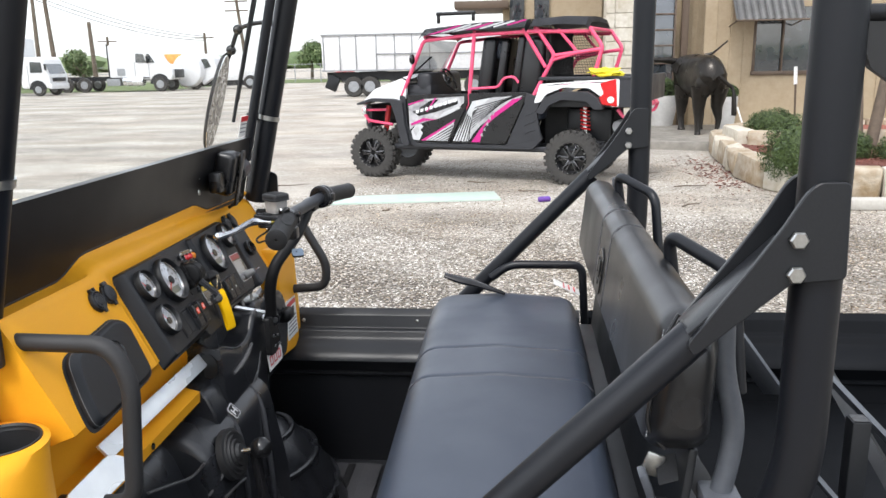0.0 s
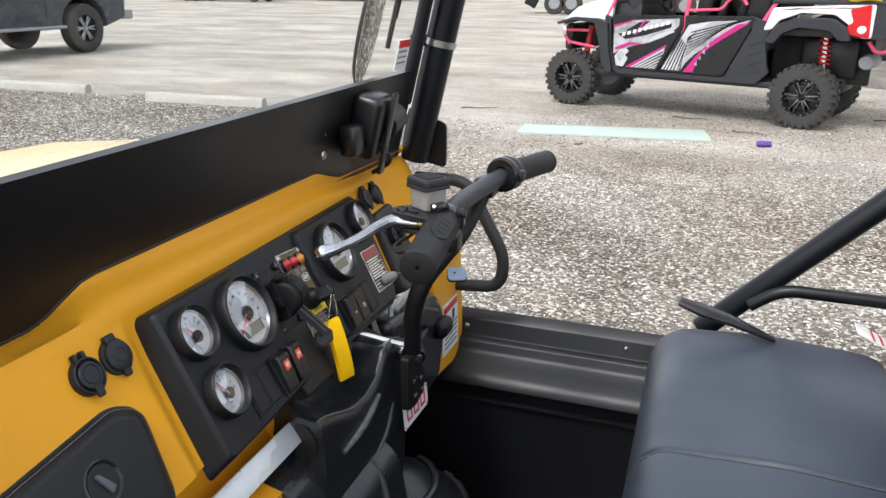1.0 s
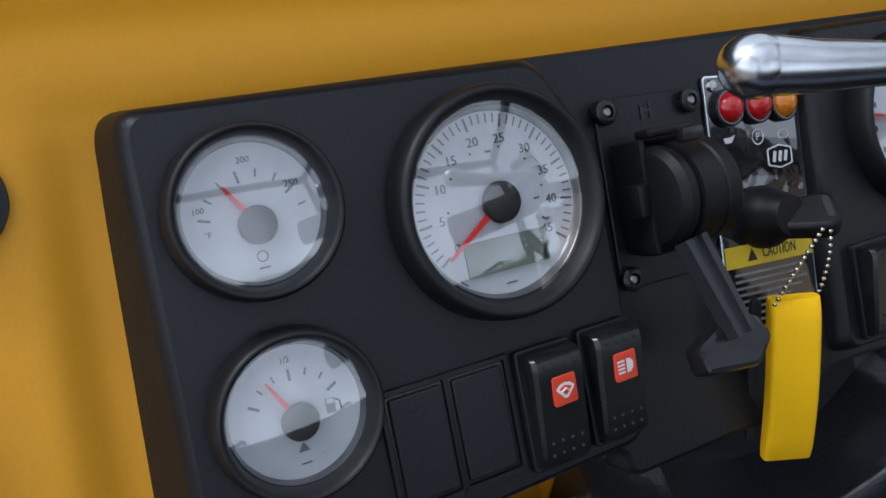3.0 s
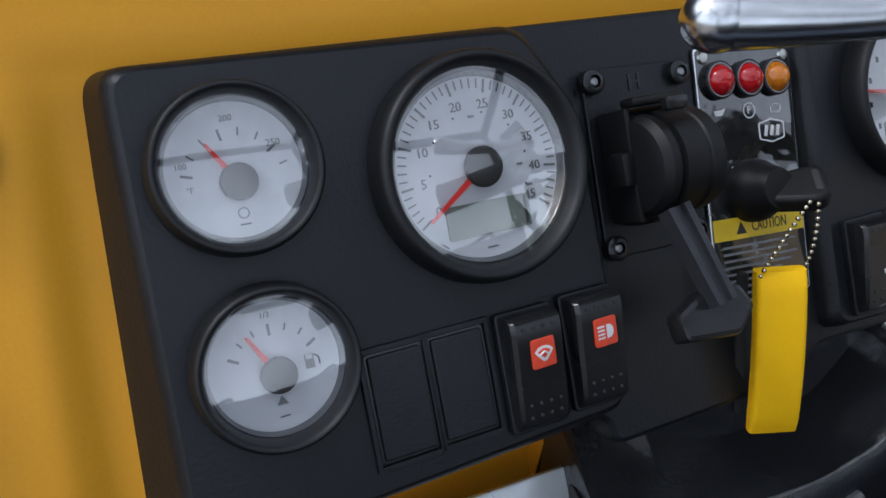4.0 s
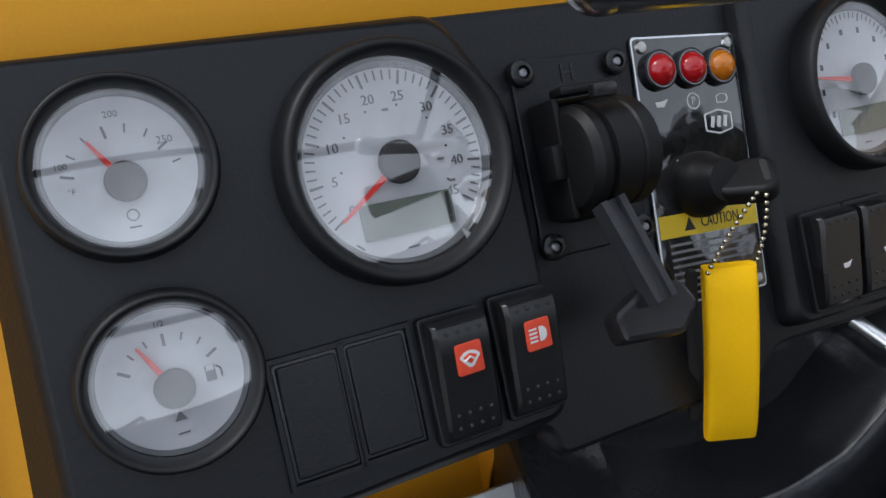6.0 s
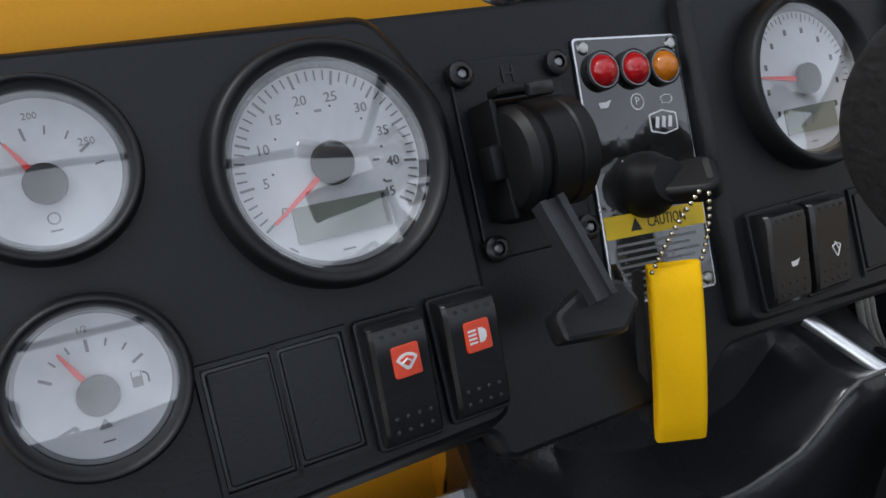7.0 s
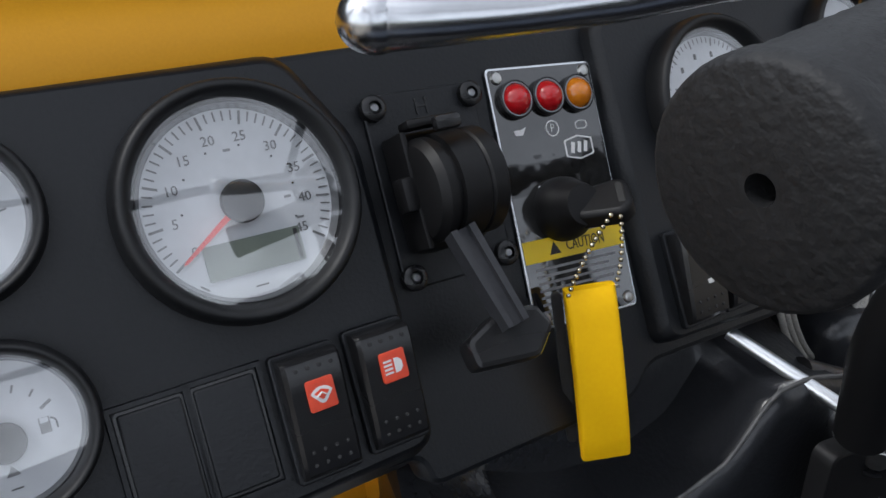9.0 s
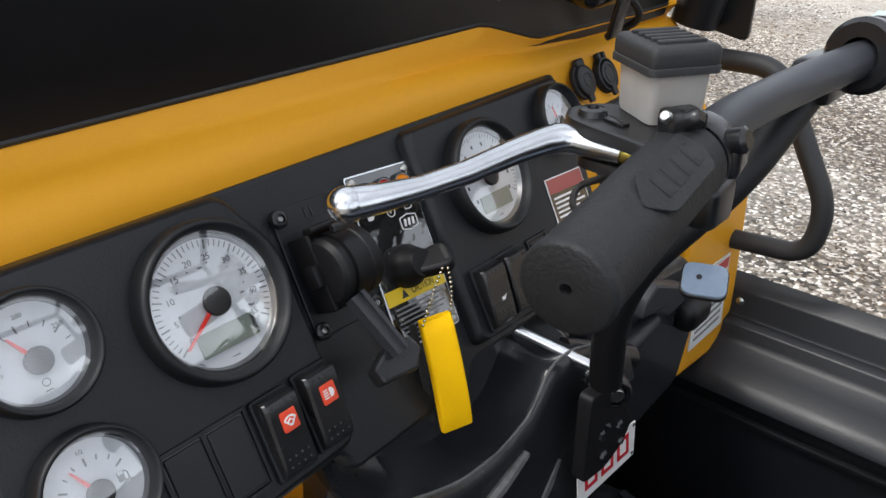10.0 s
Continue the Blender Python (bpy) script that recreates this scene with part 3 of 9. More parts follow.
part("window_pane", box(WX1 - WX0, 0.012, WZ1 - WZ0, ((WX0 + WX1) / 2, BY + 0.06, (WZ0 + WZ1) / 2)), DARKG, win)
bm = bmesh.new()
rows = []
for j in range(2):
    rows.append([bm.verts.new((5.05 + i * 0.0385 + j * 0.0, BY - 0.02 - j * 0.75, 3.3 - j * 0.85 + (0.02 if i % 4 < 2 else 0))) for i in range(40)])
for i in range(39):
    bm.faces.new((rows[0][i], rows[0][i + 1], rows[1][i + 1], rows[1][i]))
bmesh.ops.solidify(bm, geom=bm.faces, thickness=0.006)
awn = part("awning", bm, AWN, bld, "grey corrugated steel awning", smooth=0)
part("awning_bar", tube([(5.03, BY - 0.78, 2.44), (6.6, BY - 0.78, 2.44)], 0.02, 8), BROWN, awn)
for x in (5.1, 6.5):
    part("awning_strut", tube([(x, BY - 0.74, 2.45), (x, BY, 2.35)], 0.015, 8), BROWN, awn)
# limestone pier, door bay and upper windows
pier = part("pier", box(0.62, 0.5, 6.0, (2.55, BY - 0.3, 3.0), 0.02), LIME, bld, "cut limestone pier")
rs = random.Random(2)
z = 0.0
while z < 5.2:
    h = rs.uniform(0.22, 0.34)
    c = rs.choice((0.0, 0.12, -0.1))
    for a, e in ((2.24, 2.55 + c), (2.55 + c, 2.86)):
        part("stone", box(e - a - 0.015, 0.04, h - 0.015, ((a + e) / 2, BY - 0.565, z + h / 2), 0.008, 1), LIME, pier)
    z += h
part("dark_bay", box(0.9, 0.1, 3.4, (3.4, BY - 0.05, 1.7), 0.01), DARKG, bld, "dark glazed entrance bay")
for z in (1.55, 1.95, 2.3, 2.65):
    part("glazing_bar", box(0.9, 0.04, 0.035, (3.4, BY - 0.12, z), 0.004), BROWN, bld)
for x in (2.93, 3.12, 3.86):
    part("glazing_bar", box(0.04, 0.04, 3.4, (x, BY - 0.12, 1.7), 0.004), BROWN, bld)
part("lintel_wall", box(2.4, 0.3, 3.6, (1.1, BY + 1.15, 4.3)), STUCCO, bld, "tan upper wall")
part("stone_wall", box(2.4, 0.3, 2.5, (1.1, BY + 1.2, 1.25)), STUCCO, bld)
for x in (0.25, 0.85):
    part("upper_window", box(0.36, 0.08, 1.9, (x, BY + 0.94, 3.45), 0.01), DARKG, bld, "dark upper window")
part("eave", box(1.3, 2.4, 0.18, (-0.6, BY + 1.6, 3.0), 0.02), BROWN, bld, "brown roof eave")
part("roof", box(16.5, 9, 0.3, (7.9, BY + 4.2, 6.15)), BROWN, bld)
part("back_wall", box(16, 0.3, 6, (8, BY + 8, 3)), STUCCO, bld)

# concrete step before the entrance
step = prism([(2.6, 15.2), (3.8, 14.75), (4.9, 15.3), (5.2, BY - 0.3), (1.9, BY - 0.3), (2.1, 15.5)], 0.15, bevel=0.012)
tagged(part("entrance_slab", step, mat("damp_stained_concrete", (0.3, 0.28, 0.245), (0.13, 0.12, 0.105), 0.5, scale=6, bump=0.2, coarse=0.9)), "worn concrete entrance slab a step above gravel", "slab", kind="structure")

# limestone planters with mulch and clipped shrubs
def planter(points, h, label, z0=0.0):
    cx, cy = sum(p[0] for p in points) / len(points), sum(p[1] for p in points) / len(points)
    pl = thing("stone_planter", (cx, cy, 0), label, "planter", "limestone planters")
    n = len(points)
    rp = random.Random(int(cx * 10))
    for i in range(n):
        a, e = Vector(points[i]), Vector(points[(i + 1) % n])
        L = (e - a).length
        m = max(1, round(L / 0.75))
        for j in range(m):
            s, t = a.lerp(e, j / m), a.lerp(e, (j + 1) / m)
            d = (t - s)
            mid = (s + t) / 2
            b = box(d.length - 0.02, 0.28 + rp.uniform(-0.02, 0.02), h + rp.uniform(-0.03, 0.03), (0, 0, h / 2), 0.035, 2)
            for v in b.verts:
                v.co += Vector((noise.noise(v.co * 4 + Vector((i, j, cx))), noise.noise(v.co * 4 + Vector((j, cy, i))), 0.5 * noise.noise(v.co * 6 + Vector((cx, i, j))))) * 0.06
            part("stone", b, LIMEST if rp.random() < 0.7 else LIME, pl, "", T(mid.x, mid.y, z0) @ Matrix.Rotation(math.atan2(d.y, d.x), 4, "Z"))
    part("soil", prism(points, h * 0.8 + z0), MULCH, pl, "red bark mulch")
    return pl


planter([(3.95, 15.0), (3.75, 13.9), (3.6, 12.6), (3.5, 11.45), (3.56, 10.4), (3.75, 10.0), (4.1, 9.8), (4.6, 9.66), (9.5, 9.5), (9.5, 14.6), (5.2, 15.4)], 0.37, "low rust-stained limestone planter filled with red mulch")
planter([(3.98, 14.2), (3.95, 13.1), (4.5, 12.95), (5.6, 13.0), (9.6, 12.9), (10.4, 15.0), (5.1, 15.3)], 0.52, "upper limestone planter course behind the mulch bed")
kerb = box(5.5, 0.2, 0.12, (6.55, 8.95, 0.06), 0.02)
tagged(part("kerb", kerb, CONC), "pale concrete kerb edging beside the gravel", "kerb", kind="structure")

bits_v, bits_f = [], []
for k in range(1800):
    if k < 1500:
        x, y, z = rng.uniform(3.65, 6.4), rng.uniform(10.1, 14.4), 0.305
        if x < 3.95 and y < 10.4 or y > 12.7:
            continue
    else:
        x, y, z = rng.gauss(3.22, 0.2), rng.gauss(11.9, 1.0), 0.004
    a, r = rng.uniform(0, 3.14), rng.uniform(0.02, 0.055)
    c, s, q = math.cos(a) * r, math.sin(a) * r, len(bits_v)
    bits_v += [(x - c, y - s, z), (x + s * 0.3, y - c * 0.3, z + 0.012), (x + c, y + s, z + rng.uniform(0, 0.03)), (x - s * 0.3, y + c * 0.3, z + 0.015)]
    bits_f.append((q, q + 1, q + 2, q + 3))
me = bpy.data.meshes.new("chips")
me.from_pydata(bits_v, [], bits_f)
tagged(part("bark_chips", me, MULCH, smooth=0), "red bark chips spilt over planter and gravel", "mulch", kind="stuff")


def foliage(count, radius, squash, leaf, seed, bm=None, at=(0, 0, 0), hollow=0.72):
    """Many small leaves about a lumpy shell."""
    r = random.Random(seed)
    vs, fs = [], []
    for _ in range(count):
        d = Vector((r.gauss(0, 1), r.gauss(0, 1), r.gauss(0, 1))).normalized()
        k = radius * (r.uniform(hollow, 1.0)) * (1 + 0.2 * noise.noise(d * 2.6 + Vector((seed, 0, 0))))
        p = Vector((d.x * squash[0], d.y * squash[1], d.z * squash[2])) * k + Vector(at)
        n = (d + Vector((r.gauss(0, 0.5), r.gauss(0, 0.5), r.gauss(0, 0.5)))).normalized()
        u = n.orthogonal().normalized()
        u.rotate(Matrix.Rotation(r.uniform(0, 6.28), 3, n))
        w = n.cross(u)
        s, q = leaf * r.uniform(0.6, 1.2), len(vs)
        vs += [p - u * s, p + w * s * 0.45 + n * s * 0.15, p + u * s, p - w * s * 0.45 + n * s * 0.15]
        fs.append((q, q + 1, q + 2, q + 3))
    me = bpy.data.meshes.new("leaves")
    me.from_pydata([tuple(v) for v in vs], [], fs)
    return me


def shrub(at, r, squash, seed, label="clipped round dark green box shrub in planter"):
    sh = thing("shrub", at, label, "shrub", "clipped shrubs")
    c = (at[0], at[1], at[2] + r * squash[2] * 0.85)
    part("inner_growth", blob(r * 0.72, c, squash, 0.15, 2, seed), LEAF, sh, "dark inner growth")
    part("foliage", foliage(int(9000 * r / 0.5), r, squash, 0.02, seed, at=c), LEAF, sh, smooth=0)
    return sh


shrub((3.8, 10.15, 0.08), 0.46, (1.0, 0.95, 1.02), 3)
shrub((4.5, 13.55, 0.32), 0.4, (1.1, 1.0, 0.68), 5)
shrub((4.85, 11.3, 0.15), 0.3, (1.0, 1.0, 0.95), 6)
shrub((5.42, 11.1, 0.1), 0.3, (1.0, 1.0, 0.95), 8)


def pot(at, r, h, seed):
    pt = thing("concrete_pot", at, "round pale concrete pot with a green shrub", "plant pot", "entrance pots")
    part("pot_shell", lathe([(0, 0), (r * 0.72, 0), (r * 0.92, h * 0.5), (r, h * 0.95), (r * 0.97, h), (r * 0.86, h), (r * 0.8, h * 0.85), (0, h * 0.85)], 28), POTM, pt, "", T(*at))
    part("foliage", foliage(1800, r * 0.95, (1, 1, 0.75), 0.04, seed, at=(at[0], at[1], at[2] + h + r * 0.42)), LEAF, pt, "green shrub", smooth=0)


pot((3.6, 18.9, 0.13), 0.36, 0.70, 11)
pot((4.8, 17.9, 0.13), 0.25, 0.70, 12)

# bull statue, one cast piece
b = bmesh.new()
BX, BYY, BZ = 4.05, 17.0, 0.15
spine = [(0, 0.93, 1.14), (0, 0.91, 1.14), (0, 0.84, 1.15), (0, 0.72, 1.16), (0, 0.5, 1.17), (0, 0.1, 1.14), (0, -0.3, 1.13), (0, -0.65, 1.16), (0, -0.85, 1.15), (0, -0.98, 1.15)]
tube([(BX + x, BYY - y, BZ + z) for x, y, z in spine], [0.03, 0.11, 0.21, 0.27, 0.31, 0.33, 0.34, 0.34, 0.28, 0.1], 20, b, flat=1.28)
for sx in (-1, 1):
    blob(0.24, (BX + sx * 0.13, BYY - 0.62, BZ + 1.0), (0.72, 1.0, 1.25), 0.05, 2, 3, b)
    blob(0.24, (BX + sx * 0.15, BYY + 0.6, BZ + 1.0), (0.62, 0.9, 1.25), 0.05, 2, 4, b)
tube([(BX, BYY + 0.6, BZ + 1.2), (BX - 0.05, BYY + 0.95, BZ + 1.32), (BX - 0.09, BYY + 1.2, BZ + 1.32)], [0.36, 0.27, 0.2], 14, b)
for sx in (-1, 1):
    for yy, zt in ((-0.62, 0.95), (0.62, 0.95)):
        tube([(BX + sx * 0.2, BYY + yy, BZ + zt), (BX + sx * 0.18, BYY + yy + 0.05, BZ + 0.55), (BX + sx * 0.2, BYY + yy, BZ + 0.3), (BX + sx * 0.2, BYY + yy, BZ + 0.08), (BX + sx * 0.2, BYY + yy - 0.03, BZ)], [0.18, 0.12, 0.068, 0.055, 0.075], 10, b)
tube(bent([(BX - 0.1, BYY + 1.15, BZ + 1.3), (BX - 0.1, BYY + 1.3, BZ + 1.25), (BX - 0.05, BYY + 1.42, BZ + 0.9)], 0.1), [0.2] * 3 + [0.18] * 3 + [0.14] * 3, 10, b)
tube(bent([(BX - 0.08, BYY + 1.25, BZ + 1.42), (BX - 0.55, BYY + 1.25, BZ + 1.5), (BX - 1.05, BYY + 1.1, BZ + 1.48)], 0.2), [0.06, 0.058, 0.055, 0.053, 0.05, 0.046, 0.04, 0.03, 0.012], 8, b)
tube(bent([(BX + 0.05, BYY + 1.25, BZ + 1.42), (BX + 0.45, BYY + 1.25, BZ + 1.5), (BX + 0.85, BYY + 1.1, BZ + 1.85)], 0.2), [0.06, 0.058, 0.055, 0.053, 0.05, 0.046, 0.04, 0.03, 0.012], 8, b)
tube(bent([(BX + 0.08, BYY - 0.98, BZ + 1.15), (BX + 0.34, BYY - 1.05, BZ + 0.9), (BX + 0.36, BYY - 1.05, BZ + 0.4)], 0.15), [0.045, 0.035, 0.028, 0.024, 0.022, 0.022, 0.024, 0.034, 0.045], 8, b)
for v in b.verts:
    v.co += Vector((noise.noise(v.co * 3.5), noise.noise(v.co * 3.5 + Vector((7, 0, 0))), noise.noise(v.co * 3.5 + Vector((0, 9, 0))))) * 0.04 + Vector((noise.noise(v.co * 9), noise.noise(v.co * 9 + Vector((3, 0, 0))), noise.noise(v.co * 9 + Vector((0, 5, 0))))) * 0.022
bmesh.ops.rotate(b, verts=b.verts, cent=(BX, BYY, 0), matrix=Matrix.Rotation(radians(4), 3, "Z"))
tagged(part("bull_statue", b, BRONZE, smooth=60), "life-size dark bronze longhorn bull statue on a slab", "statue")

stick = part("leaning_stick", tube([(4.52, 15.05, 0.16), (4.38, 15.35, 0.75)], 0.014, 8), WHITEP)
tagged(stick, "thin white stick leaning by the planter", "stick")
stake = thing("marker_stake", (4.98, 14.0, 0.4), "thin stake with a white painted top in planter", "stake")
part("stake_post", tube([(4.99, 14.0, 0.4), (4.95, 14.0, 1.2)], 0.018, 8), BROWN, stake)
part("stake_top", tube([(4.95, 14.0, 1.2), (4.93, 14.0, 1.49)], 0.03, 8), WHITEP, stake, "white painted top")
for i, x in enumerate((5.43, 5.66)):
    ps = part("timber_post", tube([(x, 12.5 + i * 0.1, 0.25), (x - 0.2 + 0.5 * i, 12.5 + i * 0.1, 2.6)], [0.09, 0.07], 10), POLEW)
    tagged(ps, "weathered timber post standing in the planter bed", "post", "planter posts")

# ---- far yard: trucks, poles, trees ----
def wheel_far(parent, x, y, r, w=0.28):
    part("wheel", lathe([(0, -w / 2), (r * 0.5, -w / 2), (r * 0.55, -w / 2 + 0.04), (r * 0.92, -w / 2), (r, -w / 2 + 0.05), (r, w / 2 - 0.05), (r * 0.92, w / 2), (0, w / 2)], 20), TYRE, parent, "", T(x, y, r) @ RX(90))
    part("rim", lathe([(0, 0), (r * 0.5, 0), (r * 0.55, 0.03), (r * 0.55, 0.05), (0, 0.05)], 16), TRUCKG, parent, "", T(x, y - w / 2 - 0.03, r) @ RX(-90))


def box_truck(x, y):
    t = thing("box_truck", (x, y, 0), "white cab-over delivery truck with a tall box body", "truck")
    part("cargo_box", box(6.3, 2.4, 2.75, (x - 4.6, y + 1.2, 2.35), 0.05), TRUCKW, t, "white box body")
    part("chassis", box(8.4, 0.9, 0.25, (x - 4.0, y + 1.2, 0.8)), STEEL, t)
    cab = prism(soften([(0.0, 0.5), (1.95, 0.5), (2.0, 1.25), (1.62, 2.35), (1.45, 2.5), (0.0, 2.5)], 0.12), 2.1, bevel=0.08, m=T(x - 1.3, y + 2.25, 0) @ RX(90))
    c = part("cab", cab, TRUCKW, t, "white cab")
    part("side_window", prism(soften([(0.5, 1.5), (1.35, 1.5), (1.3, 2.15), (0.55, 2.2)], 0.06), 0.03, m=T(x - 1.1, y + 0.17, 0) @ RX(90)), DARKG, c)
    part("windscreen", sweep([[Vector((x + 0.66, y + 0.3, 1.42)), Vector((x + 0.66, y + 2.1, 1.42))], [Vector((x + 0.33, y + 0.3, 2.3)), Vector((x + 0.33, y + 2.1, 2.3))]]), DARKG, c)
    part("wheel_arch", prism([(0.6 * math.cos(k * math.pi / 12), 0.6 * math.sin(k * math.pi / 12)) for k in range(13)], 0.03, m=T(x - 0.15, y + 0.135, 0.42) @ RX(90)), STEEL, c, "dark wheel arch")
    part("door_line", box(0.03, 0.02, 1.3, (x - 0.75, y + 0.13, 1.35)), TRUCKG, c)
    part("side_mirror", box(0.12, 0.12, 0.4, (x + 0.55, y + 0.02, 1.85), 0.03), STEEL, c, "dark side mirror")
    part("bumper", box(0.2, 2.1, 0.35, (x + 0.68, y + 1.2, 0.62), 0.05), TRUCKW, c)
    part("grille", box(0.05, 1.5, 0.25, (x + 0.72, y + 1.2, 1.05), 0.02), STEEL, c)
    for wx in (-0.15, -5.6, -4.9):
        wheel_far(t, x + wx, y + 0.25, 0.42)
        wheel_far(t, x + wx, y + 2.1, 0.42)
    return t


box_truck(-30.8, 49.5)


def semi(x, y):
    t = thing("semi_tractor", (x, y, 0), "white long-nosed highway tractor unit with a flat frame", "truck")
    part("frame", box(9.0, 0.9, 0.3, (x - 4.5, y + 1.2, 0.95)), STEEL, t)
    cab = prism(soften([(-4.6, 0.95), (0.0, 0.8), (0.18, 1.2), (0.05, 1.62), (-1.05, 2.0), (-1.5, 2.75), (-2.0, 3.12), (-2.9, 3.3), (-4.6, 3.3)], 0.12), 2.2, bevel=0.1, m=T(x, y + 2.3, 0) @ RX(90))
    c = part("cab", cab, TRUCKW, t, "white sleeper cab")
    part("side_window", prism(soften([(-2.55, 2.05), (-1.75, 2.05), (-1.95, 2.65), (-2.5, 2.7)], 0.08), 0.03, m=T(x, y + 0.11, 0) @ RX(90)), DARKG, c)
    part("windscreen", prism(soften([(-1.62, 2.05), (-1.12, 2.03), (-1.52, 2.66), (-1.72, 2.66)], 0.05), 0.03, m=T(x, y + 0.11, 0) @ RX(90)), DARKG, c)
    part("grille", box(0.06, 1.6, 0.6, (x + 0.17, y + 1.2, 1.25), 0.03), STEEL, c, "dark grille")
    part("wheel_arch", prism([(0.72 * math.cos(k * math.pi / 12), 0.72 * math.sin(k * math.pi / 12)) for k in range(13)], 0.03, m=T(x - 0.85, y + 0.105, 0.55) @ RX(90)), STEEL, c, "dark wheel arch")
    part("skirt_line", box(3.0, 0.03, 0.07, (x - 3.1, y + 0.09, 1.0)), STEEL, c)
    part("side_mirror", box(0.16, 0.14, 0.5, (x - 1.6, y - 0.08, 2.25), 0.04), STEEL, c, "dark side mirror")
    for dx in (-2.65, -1.6):
        part("door_line", box(0.03, 0.02, 1.0, (x + dx, y + 0.09, 1.6)), TRUCKG, c)
    part("locker", box(0.6, 0.02, 0.5, (x - 3.7, y + 0.09, 1.4), 0.01), TRUCKG, c, "side locker lid")
    part("exhaust_stack", tube([(x - 4.75, y + 0.4, 0.9), (x - 4.75, y + 0.4, 3.4)], 0.07, 10), STEEL, t, "dark exhaust stack")
    part("fuel_tank", lathe([(0, -0.75), (0.3, -0.75), (0.32, -0.7), (0.32, 0.7), (0.3, 0.75), (0, 0.75)], 18), ZINC, t, "bright fuel tank", T(x - 2.8, y + 0.1, 0.75) @ RY(90))
    part("step_box", box(1.0, 0.5, 0.5, (x - 4.3, y + 0.2, 0.7), 0.04), TRUCKG, t)
    for wx in (-0.85, -6.6, -8.0):
        wheel_far(t, x + wx, y + 0.2, 0.52)
        wheel_far(t, x + wx, y + 2.1, 0.52)


semi(-24.6, 55.6)

tank = thing("tank_truck", (-19, 58, 0), "grey metal tank truck parked beyond the tractor", "truck")
part("tank", lathe([(0, -1.6), (1.1, -1.5), (1.25, -1.2), (1.25, 1.2), (1.1, 1.5), (0, 1.6)], 24), TRUCKW, tank, "", T(-24.6, 60.0, 1.4) @ RX(90))
cabt = prism(soften([(0, 0), (1.5, 0.3), (1.7, 1.5), (0.9, 2.2), (0.1, 1.6)], 0.15), 2.0, bevel=0.08, m=T(-23.6, 61.0, 0.3) @ RX(90) @ RZ(22))
cabt = part("cab", cabt, TRUCKW, tank, "white tilted cab")
part("side_window", prism(soften([(0.45, 1.1), (1.2, 1.0), (1.15, 1.65), (0.75, 1.8)], 0.06), 0.03, m=T(-23.6, 58.96, 0.3) @ RX(90) @ RZ(22)), DARKG, cabt)
part("frame", box(5.5, 1.2, 0.5, (-21.8, 60, 0.5)), STEEL, tank)
for wx in (-24.2, -19.9):
    wheel_far(tank, wx, 59.0, 0.5)
part("van_body", box(2.6, 2.2, 1.9, (-20.6, 60.3, 1.6), 0.06), TRUCKW, tank, "white box body")
sign = thing("orange_sign", (-27, 70, 0), "orange printed hoarding board behind the parked trucks", "sign")
part("board", box(2.4, 0.12, 1.7, (-30.2, 68, 1.95), 0.02), ORGP, sign)
part("sign_post", box(0.15, 0.15, 1.4, (-31.1, 68.2, 0.7)), STEEL, sign)
part("sign_post", box(0.15, 0.15, 1.4, (-29.3, 68.2, 0.7)), STEEL, sign)

# white-sided dump bed truck behind the buggy
dump = thing("stake_bed_truck", (-5, 40, 0), "white ribbed high-sided truck body on dark chassis", "truck")
bedw = part("bed_side", box(9.0, 2.4, 1.86, (-5.35, 42.2, 2.24), 0.03), TRUCKW, dump, "white ribbed bed side")
for k in range(7):
    part("rib", box(0.05, 0.06, 1.8, (-9.75 + (0, 0.85, 1.7, 2.75, 3.7, 4.6, 5.5)[k], 40.97, 2.24), 0.01), TRUCKG, bedw)
part("rail", box(6.2, 0.07, 0.06, (-3.9, 40.96, 2.15), 0.01), TRUCKG, bedw)
for z in (1.34, 3.13):
    part("rail", box(9.05, 0.08, 0.07, (-5.35, 40.96, z), 0.01), TRUCKG, bedw)
part("chassis", box(9.2, 1.6, 0.42, (-5.1, 42.2, 1.05)), STEEL, dump)
part("mudguard", box(0.6, 0.3, 0.75, (-9.4, 41.3, 0.72), 0.05, rot=RY(25)), STEEL, dump)
for wx in (-7.4, -8.25, -2.0):
    wheel_far(dump, wx, 41.2, 0.52, 0.35)


def pole(x, y, h, arms=1, lean=0.0):
    p = thing("utility_pole", (x, y, 0), "weathered wooden utility pole with crossarm", "utility pole", "utility poles")
    part("pole", tube([(x, y, 0), (x + lean, y, h)], [0.2, 0.14], 10), POLEW, p)
    for k in range(arms):
        part("crossarm", box(2.4, 0.12, 0.14, (x + lean * 0.95, y - 0.15, h - 0.6 - k * 0.9), 0.01), POLEW, p)
    return p


pole(-35.75, 60.0, 9.0, 1, -0.4)
pole(-40.9, 66.0, 10.0, 0, 0.15)
pole(-32.6, 60.0, 5.2, 0, -0.1)
pole(-49.8, 95.0, 5.5, 1)
pole(-38.7, 98.0, 5.8, 1)
pole(-27.2, 80.0, 8.6, 2, -0.8)
for i, (z0, dip) in enumerate(((8.4, 0.75), (7.9, 0.7), (7.6, 0.8))):
    a, c = Vector((-40.9, 66, z0)), Vector((-38.7, 98, 5.4 - 0.25 * i))
    pts = [a.lerp(c, k / 14) - Vector((0, 0, dip * 4 * (k / 14) * (1 - k / 14))) for k in range(15)]
    tagged(part("power_line", tube(pts, 0.04, 5), STEEL), "thin dark overhead power line sagging between poles", "cable", "power lines")


